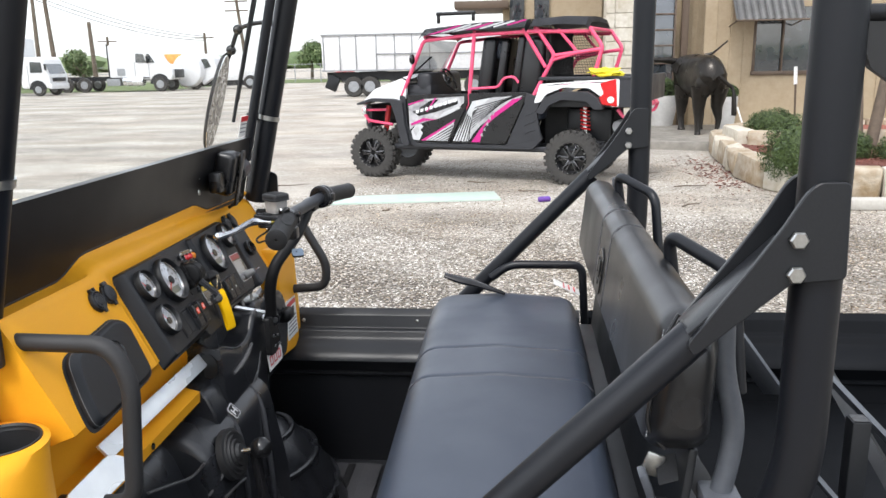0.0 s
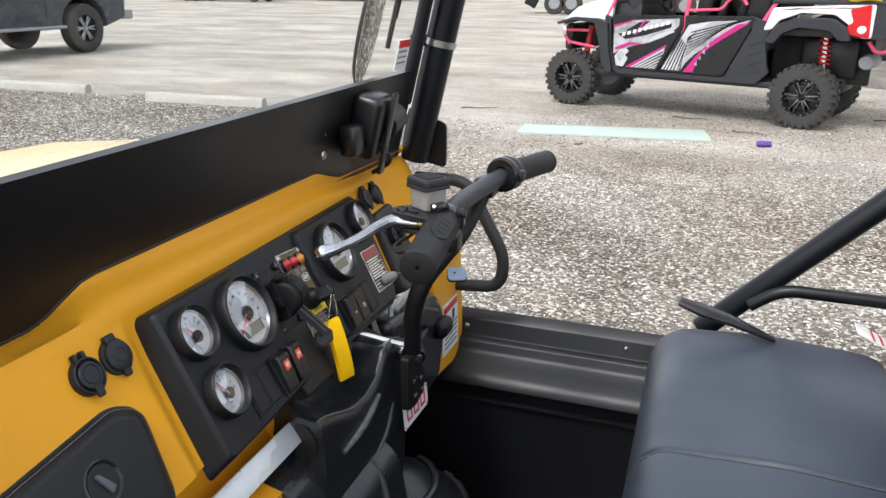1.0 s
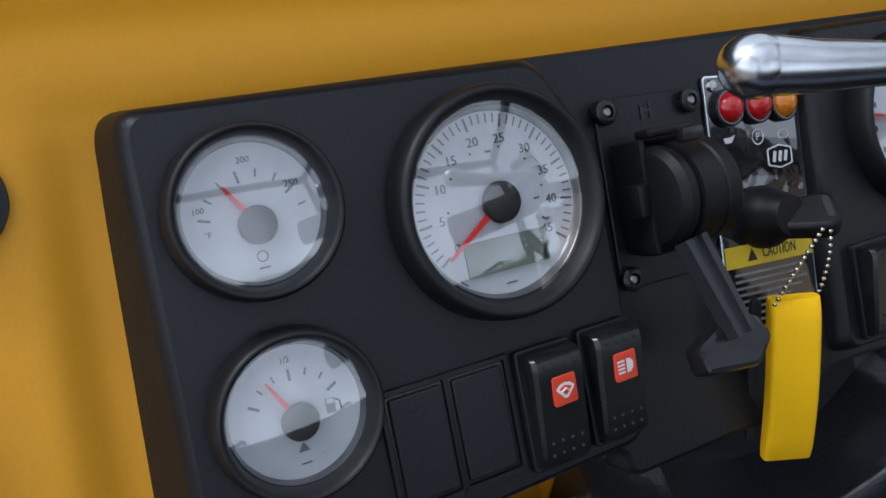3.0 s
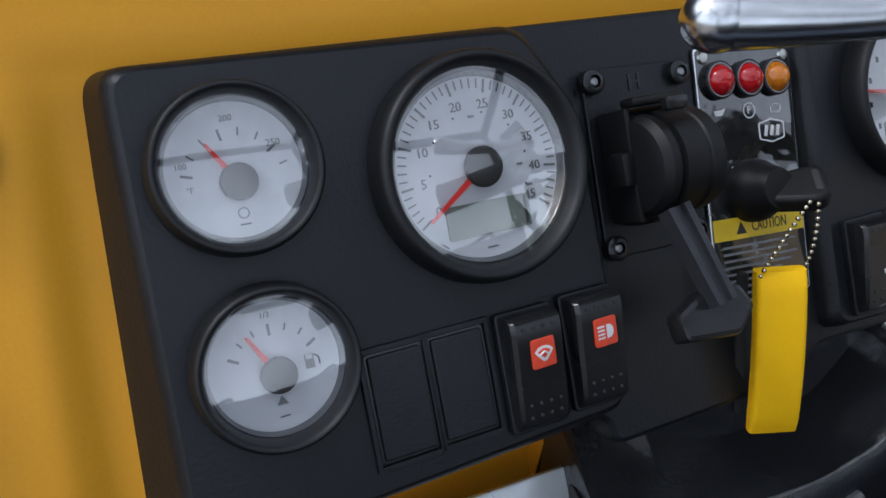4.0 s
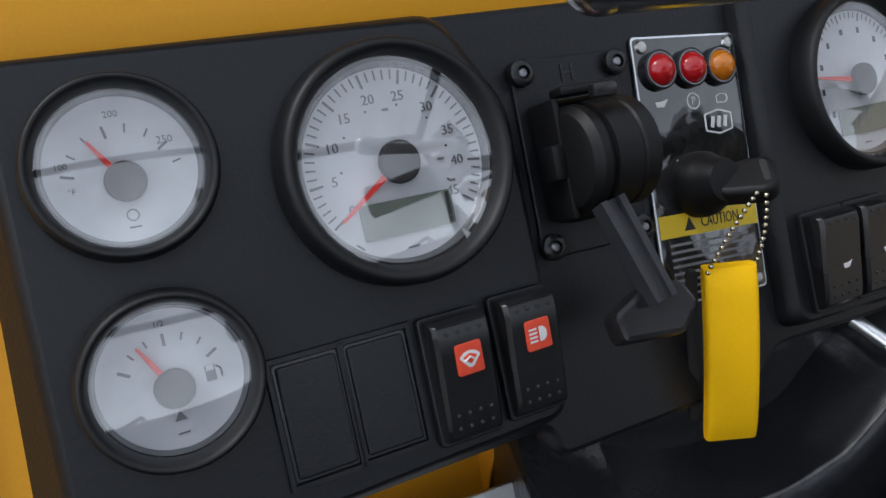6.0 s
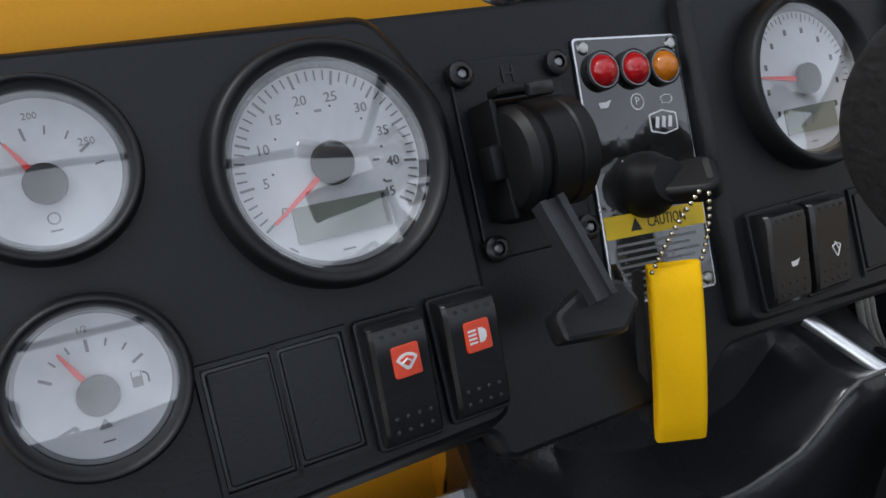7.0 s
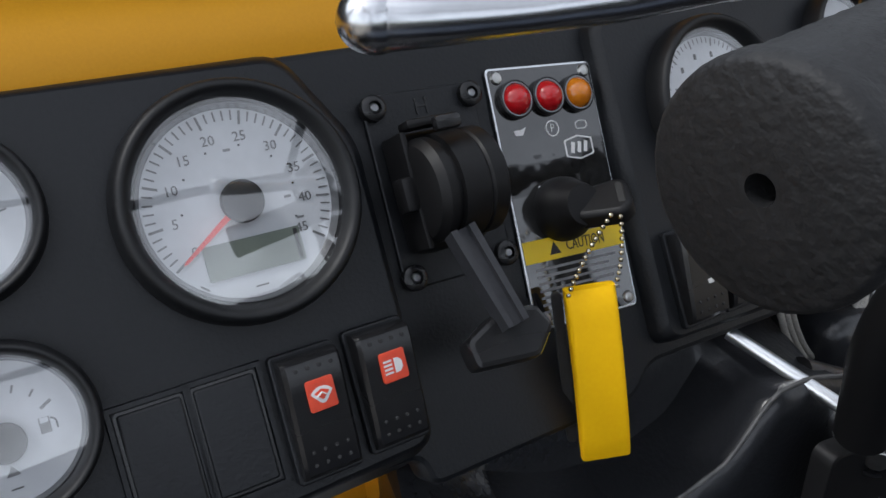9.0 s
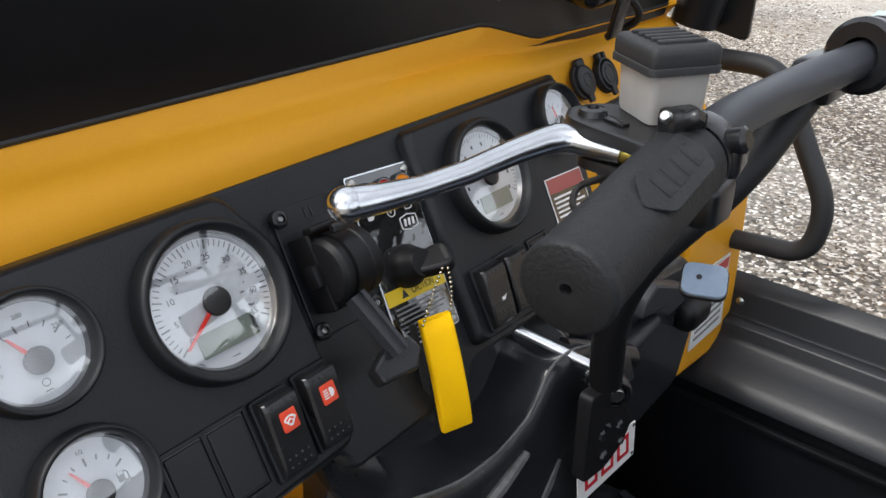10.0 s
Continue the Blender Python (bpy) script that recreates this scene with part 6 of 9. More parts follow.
def gauge(u, v, n, r, hub=(0.0, 0.0), name="gauge", label="round silver-faced gauge in black bezel"):
    """Bezel, dial card, hub and glass. Returns the bezel and the dial's pose."""
    m = PM @ T(u, v, n) @ Matrix.Diagonal((1, 1, 1.4, 1))
    k = r / 0.0475
    f = r * 0.79
    g = part(name, lathe([(r * 1.005, -0.0004), (r * 1.005, 0.0022), (r * 0.997, 0.0052), (r * 0.98, 0.0076), (r * 0.955, 0.0089), (r * 0.925, 0.0092), (r * 0.895, 0.0087), (r * 0.868, 0.0073), (r * 0.842, 0.0052), (r * 0.815, 0.003)], 72), BEZEL, veh, label, m, smooth=50)
    # metal ring in place of the glint along the domed glass's edge
    part("glass_glint_ring", lathe([(r * 0.822, 0.0032), (r * 0.815, 0.0037), (r * 0.806, 0.0033), (r * 0.797, 0.002), (f * 0.985, 0.0011)], 72), RINGM, g, "bright ring drawn for the glass edge's glint", m)
    part("dial", lathe([(0, 0.0), (f * 1.01, 0.0), (f * 1.01, 0.001), (0, 0.001)], 48), DIAL, g, "silver dial card", m)
    dm = m @ T(hub[0], hub[1], 0.001)
    hr = 0.0083 if r > 0.04 else 0.0067
    part("hub", lathe([(0, 0.0044), (hr * 0.8, 0.0043), (hr * 0.95, 0.0039), (hr, 0.0032), (hr, 0.0018)], 32), INK, g, "black needle hub", dm)
    gl = part("gauge_glass", lathe([(r * 0.085 * q, 0.0056 + 0.0026 * k * (1 - (q / 10) ** 2)) for q in range(11)], 56), LENS, g, "clear domed glass", m, smooth=80)
    gl.visible_shadow = False
    return g, m @ T(0, 0, 0.00115), dm


def needle(g, dm, ang, length, w=0.0011):
    part("needle", prism([(0.004, -w), (length * 0.96, -w * 0.45), (length, 0), (length * 0.96, w * 0.45), (0.004, w)], 0.0008, 0.0016), REDN, g, "red needle", dm @ RZ(ang))


def tick_marks(g, m, r0, angles, long, short, every, w=0.0006):
    bm = bmesh.new()
    for i, a in enumerate(angles):
        L = long if i % every == 0 else short
        ww = w * (1.5 if i % every == 0 else 1.0)
        bmesh.ops.create_cube(bm, size=1.0, matrix=RZ(a) @ T(r0 - L / 2, 0, 0) @ Matrix.Diagonal((L, ww, 0.0001, 1)))
    part("scale_marks", bm, GREYINK, g, "printed scale", m, smooth=0)


# speed gauge
g, m, dm = gauge(0.0968, -0.0110, 0.0, 0.0468, name="speed_gauge", label="large silver speed gauge with a red needle")
A = [214.6 - 5.54 * k for k in range(46)]
tick_marks(g, m, 0.0356, A, 0.0054, 0.0038, 5, 0.00065)
for k in range(0, 50, 5):
    a = radians(214.6 - 5.54 * k)
    rr = 0.0256
    words(str(k), 0.0054, m @ T(rr * math.cos(a), rr * math.sin(a), 0.0), GREYINK, g, "numeral")
for k, s in ((10, 0), (20, 0), (30, 0), (40, 0), (50, 0), (60, 0), (70, 0)):
    a = radians(214.6 - 5.54 * k * 0.621)
    part("minor_mark", box(0.0008, 0.0008, 0.0001), INK, g, "", m @ T(0.0222 * math.cos(a), 0.0222 * math.sin(a), 0), smooth=0)
lcd = part("lcd", prism(rounded(0.038, 0.0135, 0.0008), 0.0006), LCD, g, "grey-green odometer display", m @ T(0.0003, -0.0203, 0))
part("lcd_edge", box(0.0016, 0.012, 0.0001, (0.0172, 0, 0.0007)), INK, lcd, "", m @ T(0.0003, -0.0203, 0), smooth=0)
part("maker_mark", box(0.005, 0.0007, 0.0001), GREYINK, g, "", m @ T(0, -0.0325, 0), smooth=0)
part("unit_mark", box(0.0036, 0.0007, 0.0001), GREYINK, g, "", m @ T(-0.021, -0.0285, 0) @ RZ(-40), smooth=0)
for p in ((0.0185, -0.0015), (0.0215, -0.0105), (0.0, 0.0205)):
    part("unit_mark", box(0.0028, 0.001, 0.0001), STITCH, g, "", m @ T(*p, 0), smooth=0)
needle(g, dm, 214.8, 0.0325, 0.0013)

# temperature gauge
g, m, dm = gauge(0.0012, 0.0035, 0.0, 0.0309, (0.0, -0.0045), "temperature_gauge", "small silver temperature gauge with red needle")
tick_marks(g, m @ T(0, -0.0045, 0), 0.0195, [165 - 21.5 * k for k in range(8)], 0.0042, 0.003, 3, 0.0006)
words("200", 0.0032, m @ T(0.0, 0.0182, 0), GREYINK, g, "numeral")
words("100", 0.0029, m @ T(-0.0182, 0.0035, 0), GREYINK, g, "numeral")
words("250", 0.0036, m @ T(0.0150, 0.0075, 0), STITCH, g, "numeral")
words("°F", 0.0029, m @ T(-0.0165, -0.005, 0), GREYINK, g, "unit")
part("lamp_symbol", lathe([(0.0016, 0), (0.0021, 0.0001), (0.0021, 0)], 16), STITCH, g, "", m @ T(0, -0.0155, 0))
part("maker_mark", box(0.0038, 0.0006, 0.0001), GREYINK, g, "", m @ T(0, -0.0195, 0), smooth=0)
needle(g, dm, 122, 0.0175, 0.0011)

# fuel gauge
g, m, dm = gauge(0.0012, -0.068, 0.0, 0.0305, (0.0, -0.003), "fuel_gauge", "small silver fuel gauge with red needle")
tick_marks(g, m @ T(0, -0.003, 0), 0.0185, [150 - 20 * k for k in range(7)], 0.0042, 0.0026, 3, 0.0007)
words("1/2", 0.003, m @ T(-0.0005, 0.0188, 0), GREYINK, g, "numeral")
part("pump_symbol", box(0.0034, 0.0054, 0.0001), GREYINK, g, "", m @ T(0.0125, -0.0015, 0), smooth=0)
part("pump_window", box(0.0026, 0.0018, 0.0001, (0, 0, 0.00012)), DIAL, g, "", m @ T(0.0125, 0.0002, 0), smooth=0)
part("pump_hose", tube(bent([(0.002, 0.002, 0), (0.0036, 0.001, 0), (0.0036, -0.002, 0)], 0.001, 3), 0.0003, 5), INK, g, "", m @ T(0.0125, -0.0015, 0), smooth=0)
part("lamp_symbol", prism([(-0.0022, 0), (0.0022, 0), (0, 0.0034)], 0.0001), STITCH, g, "", m @ T(0, -0.0145, 0), smooth=0)
part("maker_mark", box(0.0038, 0.0006, 0.0001), GREYINK, g, "", m @ T(0, -0.0188, 0), smooth=0)
needle(g, dm, 119, 0.0185, 0.0012)

# engine speed gauge and a small gauge on the right-hand field
g, m, dm = gauge(0.362, -0.0125, RN, 0.0468, name="engine_gauge", label="large silver engine gauge with a red needle")
tick_marks(g, m, 0.0356, [214.6 - 5.54 * k for k in range(46)], 0.0046, 0.003, 5)
for k in range(0, 50, 5):
    a = radians(214.6 - 5.54 * k)
    part("numeral_mark", box(0.002, 0.003, 0.0001), INK, g, "", m @ T(0.0265 * math.cos(a), 0.0265 * math.sin(a), 0), smooth=0)
lcd = part("lcd", prism(rounded(0.038, 0.0135, 0.0008), 0.0006), LCD, g, "grey-green display", m @ T(0.0003, -0.0203, 0))
for k in range(2):
    part("lcd_digit", box(0.0035, 0.008, 0.0001, (-0.004 + 0.0065 * k, 0, 0.0007)), STITCH, lcd, "", m @ T(0.0003, -0.0203, 0), smooth=0)
part("maker_mark", box(0.005, 0.0007, 0.0001), GREYINK, g, "", m @ T(0, -0.0325, 0), smooth=0)
needle(g, dm, 172, 0.033, 0.0014)
g, m, dm = gauge(0.480, 0.008, RN, 0.0318, (0.0, -0.0045), "voltage_gauge", "small silver gauge with red needle")
tick_marks(g, m @ T(0, -0.0045, 0), 0.0195, [165 - 21.5 * k for k in range(8)], 0.0042, 0.003, 3, 0.0006)
part("maker_mark", box(0.0038, 0.0006, 0.0001), GREYINK, g, "", m @ T(0, -0.0195, 0), smooth=0)
needle(g, dm, 100, 0.0165, 0.0009)


# rocker switches and blanks
def rocker(u, v, n, lens, symbol, w=0.0235, h=0.0475):
    m = PM @ T(u, v, n) @ Matrix.Diagonal((1, 1, 1.35, 1))
    sec = [(-h / 2, 0.0), (-h / 2 + 0.0006, 0.0046), (-h * 0.45, 0.0062), (-h * 0.36, 0.0070), (-h * 0.2, 0.0078), (0.0, 0.0086), (h * 0.2, 0.0096), (h * 0.36, 0.0104), (h * 0.45, 0.0102), (h / 2 - 0.0008, 0.0088), (h / 2, 0.0072), (h / 2, 0.0)]
    rows = [[Vector((x, y, z if abs(x) < w / 2 - 0.0001 else z * 0.86)) for y, z in sec] for x in (-w / 2, -w / 2 + 0.0014, 0, w / 2 - 0.0014, w / 2)]
    bm = sweep(rows)
    for r in (rows[0], rows[-1]):
        bm.faces.new([bm.verts.new(p) for p in r])
    bmesh.ops.remove_doubles(bm, verts=bm.verts, dist=0.00002)
    s = part("rocker_switch", bm, GLOSSB, veh, "black rocker switch" + (" with orange lens" if lens else ""), m, smooth=30)
    part("switch_collar", prism(rounded(w + 0.0035, h + 0.0035, 0.002), 0.0024, 0, 0.0008), PANEL, s, "", m)
    for yy, zz in ((-h * 0.27, 0.0075), (-h * 0.38, 0.0069), (h * 0.40, 0.0104)):
        for i in range(4):
            part("grip_dot", lathe([(0.0009, -0.0004), (0.0008, 0.0003), (0, 0.0005)], 10), RUBBER, s, "", m @ T(-w * 0.3 + i * w * 0.2, yy, zz))
    if lens:
        lm = m @ T(0.0008, h * 0.17, 0.0092) @ RX(4)
        part("lens", prism(rounded(0.0112, 0.0122, 0.001), 0.0009, 0, 0.0003), ORANGE, s, "orange lens", lm)
        if symbol == "lamp":
            part("symbol", prism([(0.0002, 0.003), (0.0022, 0.0028), (0.0036, 0.0012), (0.0036, -0.0012), (0.0022, -0.0028), (0.0002, -0.003)], 0.0001, 0.0009), WHITEINK, s, "", lm, smooth=0)
            for k in range(4):
                part("symbol_line", box(0.0036, 0.0008, 0.0001, (-0.0026, -0.0024 + k * 0.0016, 0.00095)), WHITEINK, s, "", lm, smooth=0)
        else:
            part("symbol", prism(soften([(-0.0046, 0.0008), (-0.0025, 0.0026), (0.0, 0.0031), (0.0025, 0.0026), (0.0046, 0.0008), (0.0008, -0.0034), (-0.0008, -0.0034)], 0.0007), 0.0001, 0.0009), WHITEINK, s, "", lm, smooth=0)
            part("symbol_hole", prism(soften([(-0.0032, 0.0008), (0.0, 0.0021), (0.0032, 0.0008), (0.0, -0.0022)], 0.0006), 0.0001, 0.001), ORANGE, s, "", lm, smooth=0)
            part("symbol_line", tube([(-0.0026, -0.0006, 0.0012), (0.0, 0.0008, 0.0012), (0.0014, -0.0004, 0.0012)], 0.0004, 5), WHITEINK, s, "", lm, smooth=0)
    elif symbol:
        lm = m @ T(0.002, -h * 0.08, 0.0084) @ RX(4)
        if symbol == "oil":
            part("symbol", prism(soften([(-0.003, 0.0012), (0.0015, 0.0012), (0.0036, 0.002), (0.001, -0.0014), (-0.0024, -0.0014)], 0.0004), 0.0001), WHITEINK, s, "", lm, smooth=0)
        else:
            part("symbol", tube(bent([(-0.0032, 0.0022, 0), (0, 0.0035, 0), (0.0032, 0.0022, 0), (0.0, -0.0038, 0), (-0.0032, 0.0022, 0)], 0.001, 3), 0.0003, 5), WHITEINK, s, "", lm, smooth=0)
            part("symbol_line", tube([(-0.001, 0.0045, 0), (0.002, -0.001, 0)], 0.0003, 5), WHITEINK, s, "", lm, smooth=0)


rocker(0.1035, -0.0965, 0.0005, True, "wiper")
rocker(0.1345, -0.0955, 0.0005, True, "lamp")
rocker(0.3165, -0.0975, RN, False, "oil", 0.0268)
rocker(0.3475, -0.0975, RN, False, "washer", 0.0268)


def blank(u, v, n, w=0.0225, h=0.041):
    m = PM @ T(u, v, n)
    s = part("switch_blank", prism(rounded(w, h, 0.0012), 0.0022, 0, 0.0008), PANEL, veh, "blank switch cover", m)
    part("blank_gap", prism(rounded(w + 0.0022, h + 0.0022, 0.0016), 0.0006), GLOSSB, s, "", m)
    part("blank_rim", sweep([[Vector((x * (w / 2 + k), y * (h / 2 + k), z)) for x, y in ((1, 1), (-1, 1), (-1, -1), (1, -1))] for k, z in ((0.0014, 0.0005), (0.0017, 0.0018), (0.0034, 0.0018), (0.0038, 0.0))], close=True), PANEL, s, "", m, smooth=20)


blank(0.0462, -0.0950, 0.0002)
blank(0.0730, -0.0948, 0.0002)
blank(0.3935, -0.0985, RN)

# shifter: backplate, drum housing and lever
SN = -0.016
sm = PM @ T(0.1905, -0.0205, SN) @ RZ(-1)
sp = part("shift_plate", prism(rounded(0.058, 0.087, 0.004), 0.0035, 0, 0.001), PANEL, veh, "black shifter backplate", sm)
for x, y in ((-0.0245, 0.0375), (0.0255, 0.0375), (-0.0245, -0.0385), (0.0245, -0.0385)):
    part("screw_boss", lathe([(0.0058, 0.0), (0.0058, 0.0045), (0.0045, 0.0055), (0.003, 0.0055), (0.003, 0.003), (0, 0.003)], 24), GLOSSB, sp, "", sm @ T(x, y, 0.0025))
    part("screw", lathe([(0, 0.0044), (0.0016, 0.0046), (0.0024, 0.0038), (0.0024, 0.002)], 14), RINGM, sp, "small dull screw", sm @ T(x, y, 0.003))
words("H", 0.011, sm @ T(0.0, 0.0355, 0.0036), GLOSSB, sp, "letter", 0.0004)
dm = PM @ T(0.1838, -0.0235, 0.006) @ RY(90) @ Matrix.Diagonal((0.85, 0.85, 0.68, 1))
drum = part("shift_drum", lathe([(0, -0.024), (0.019, -0.024), (0.0235, -0.022), (0.0265, -0.017), (0.0265, -0.0115), (0.0245, -0.011), (0.0245, -0.0075), (0.0272, -0.007), (0.0275, 0.0), (0.0275, 0.0105), (0.0265, 0.012), (0.0265, 0.0125), (0.0275, 0.014), (0.0275, 0.0235), (0.0265, 0.025), (0.0215, 0.0255), (0, 0.0255)], 48), KEYB, veh, "black ribbed shifter drum", dm, smooth=30)
part("drum_base", box(0.034, 0.052, 0.02, (0, 0, 0), 0.006, 3), KEYB, drum, "", PM @ T(0.1835, -0.0235, -0.004))
part("drum_key", box(0.007, 0.015, 0.011, (0, 0, 0), 0.002), KEYB, drum, "", PM @ T(0.1645, -0.0235, 0.004))
part("drum_flange", box(0.003, 0.050, 0.02, (0, 0, 0), 0.001), KEYB, drum, "", PM @ T(0.1675, -0.0225, -0.001))
part("drum_cap", box(0.026, 0.004, 0.01, (0, 0, 0), 0.0015), KEYB, drum, "", PM @ T(0.1815, 0.0045, 0.008))
part("drum_lug", box(0.012, 0.006, 0.005, (0, 0, 0), 0.0015), GLOSSB, drum, "", PM @ T(0.18, 0.001, 0.025))
arm = bmesh.new()
sec0 = [(-0.0085, -0.004), (0.0085, -0.004), (0.0085, 0.004), (0.004, 0.004), (0.004, 0.0015), (-0.004, 0.0015), (-0.004, 0.004), (-0.0085, 0.004)]
am = frame_of(PM @ Vector((0.177, -0.043, 0.018)), PM.to_3x3() @ Vector((0.12, -0.85, 0.28)), PN)
part("shift_arm", sweep([[Vector((k, y * s, z)) for y, z in sec0] for k, s in ((0, 0.72), (0.02, 0.68), (0.045, 0.62))], close=True), BLACK, veh, "black channelled shift arm", am, smooth=25)
head = soften([(-0.022, 0.004), (-0.004, 0.0115), (0.015, 0.010), (0.02, -0.001), (0.008, -0.0115), (-0.0215, -0.008)], 0.003, 3)
hm = PM @ T(0.1835, -0.0905, 0.026) @ RX(-14)
hd = part("shift_head", prism(head, 0.009, -0.005, 0.0025, 2), GLOSSB, veh, "black wedge-shaped shift head", hm)
part("head_hole", lathe([(0, 0), (0.0032, 0), (0.0032, 0.0006), (0, 0.0006)], 14), RUBBER, hd, "", hm @ T(-0.0195, -0.002, 0.0005) @ RY(-70))
part("head_edge", box(0.011, 0.0012, 0.003, (0.0145, -0.0065, -0.002), 0.0003, rot=RZ(42)), CAUTY, hd, "thin yellow edge mark", hm)

# warning lamp and ignition plate
QN = -0.0135
qm = PM @ T(0.2565, -0.0385, QN) @ RZ(-3.6)
PW, PH = 0.0635, 0.127
pl = part("ignition_plate", prism(rounded(PW, PH, 0.0025), 0.0012, 0, 0.0003), ZINC, veh, "bright-edged plate with lamps and ignition", qm)
part("plate_face", prism(rounded(PW - 0.0022, PH - 0.0022, 0.0018), 0.0003, 0.0012), DECAL, pl, "glossy black decal", qm)
for x, y in ((-0.0265, 0.0585), (0.0265, 0.0585), (0.0262, -0.0585), (-0.0262, -0.0585)):
    part("screw", lathe([(0, 0.0016), (0.0012, 0.0018), (0.0026, 0.0014), (0.0034, 0.0)], 16), BOLT, pl, "bright screw", qm @ T(x, y, 0.0014))
for x, lensm in ((-0.0185, REDLENS), (0.0005, REDLENS), (0.0188, AMBER)):
    lm = qm @ T(x, 0.0472, 0.0014)
    w = part("warning_lamp", lathe([(0.0089, 0.0), (0.0089, 0.0024), (0.0084, 0.0034), (0.0078, 0.0034), (0.0076, 0.0024)], 32), RINGM, veh, "chrome-ringed warning lamp", lm)
    part("lamp_collar", lathe([(0.0094, 0.0), (0.0094, 0.003), (0.0086, 0.0034)], 32), GLOSSB, w, "", lm)
    part("lamp_lens", lathe([(0, 0.0086), (0.003, 0.0081), (0.0055, 0.0064), (0.0072, 0.004), (0.0077, 0.0022)], 28), lensm, w, "glossy lamp lens", lm, smooth=80)
for x, kind in ((-0.019, 0), (0.0005, 1), (0.0185, 2)):
    im = qm @ T(x, 0.0315, 0.0016)
    if kind == 1:
        part("symbol_ring", lathe([(0.0034, 0), (0.0034, 0.0001), (0.0041, 0.0001), (0.0041, 0)], 24), WHITEINK, pl, "", im, smooth=0)
        words("P", 0.0055, im, WHITEINK, pl, "symbol")
    elif kind == 0:
        part("symbol", prism(soften([(-0.0035, 0.001), (0.001, 0.0012), (0.0042, 0.0022), (0.0015, -0.0016), (-0.0028, -0.0016)], 0.0005), 0.0001), WHITEINK, pl, "", im, smooth=0)
    else:
        part("symbol", tube(bent([(-0.0035, -0.0018, 0), (-0.0035, 0.0012, 0), (-0.001, 0.0022, 0), (0.003, 0.0018, 0), (0.0035, -0.0005, 0), (0.002, -0.002, 0), (-0.0035, -0.0018, 0)], 0.0006, 2), 0.00035, 5), WHITEINK, pl, "", im, smooth=0)
bg = qm @ T(0.0145, 0.0205, 0.0016)
part("badge", prism(soften([(-0.0088, -0.0042), (0, -0.0062), (0.0088, -0.0042), (0.0088, 0.0042), (0, 0.0062), (-0.0088, 0.0042)], 0.001), 0.0001), WHITEINK, pl, "white outlined badge", bg, smooth=0)
part("badge_inner", prism(soften([(-0.0078, -0.0036), (0, -0.0053), (0.0078, -0.0036), (0.0078, 0.0036), (0, 0.0053), (-0.0078, 0.0036)], 0.001), 0.0001, 0.00012), DECAL, pl, "", bg, smooth=0)
for k in range(3):
    part("badge_mark", box(0.0022, 0.0055, 0.0001, (-0.004 + k * 0.004, 0, 0.00026), rot=RZ(-14)), WHITEINK, pl, "", bg, smooth=0)
for x, y, w in ((-0.012, 0.004, 0.005), (0.002, 0.001, 0.004), (0.013, -0.003, 0.005), (-0.017, -0.004, 0.005)):
    part("key_mark", box(w, 0.0012, 0.0001), WHITEINK, pl, "", qm @ T(x, y, 0.00155), smooth=0)
cm = qm @ T(0, -0.0262, 0.0016)
part("caution_strip", box(PW - 0.0024, 0.0108, 0.0002), CAUTY, pl, "yellow caution strip", cm, smooth=0)
words("CAUTION", 0.0078, cm @ T(0.0065, 0, 0.0002) @ Matrix.Diagonal((0.68, 1, 1, 1)), INK, pl, "caution_word", 0.0001)
part("caution_triangle", prism([(-0.0034, -0.003), (0.0034, -0.003), (0, 0.0034)], 0.0001, 0.0001), INK, pl, "", cm @ T(-0.0125, 0, 0), smooth=0)
for k in range(8):
    wd = (0.049, 0.044, 0.05, 0.046, 0.038, 0.048, 0.042, 0.03)[k]
    part("text_line", box(wd, 0.0013, 0.0001), STITCH, pl, "", qm @ T(-0.0275 + wd / 2 + 0.002, -0.0352 - k * 0.0034, 0.00155), smooth=0)
# ignition barrel, key, chain and tag
km = qm @ T(-0.0045, -0.0085, 0.001)
part("ignition_barrel", lathe([(0.0158, 0.0), (0.0158, 0.004), (0.0152, 0.0075), (0.0138, 0.0105), (0.0122, 0.0135), (0.011, 0.0175), (0.0098, 0.02), (0, 0.0205)], 40), KEYB, veh, "black ignition barrel", km, smooth=60)
key = thing("ignition_key", km.translation, "black plastic ignition key standing in its barrel", "key")
km2 = frame_of(km @ Vector((-0.001, -0.002, 0.0125)), km.to_3x3() @ Vector((0.76, 0.05, 0.65)), km.to_3x3() @ Vector((0.0, 1, 0.1)))
kb = soften([(0.0, -0.0085), (0.01, -0.0105), (0.022, -0.0125), (0.0275, -0.008), (0.0275, 0.007), (0.023, 0.0115), (0.01, 0.0105), (0.0, 0.0085)], 0.004, 4)
part("key_bow", prism(kb, 0.0085, -0.0042, 0.0028, 3), KEYB, key, "black plastic key bow", km2 @ RX(40), smooth=50)
part("bow_slot", prism(rounded(0.003, 0.014, 0.0014, cx=0.0225), 0.0092, -0.0046), INK, key, "dark slot", km2 @ RX(40))
TAGC = Vector((-0.304, 1.506, 1.167))
tag_side = Vector((0.40, 0.9, 0.10)).normalized()
tag_up = Vector((-0.29, -0.11, 0.96))
tag_face = tag_side.cross(tag_up).normalized()
TM = frame_of(TAGC, tag_side, tag_face)
tag = thing("key_tag", TAGC, "bright yellow padded strap tag hanging from the key", "key tag")
rows = []
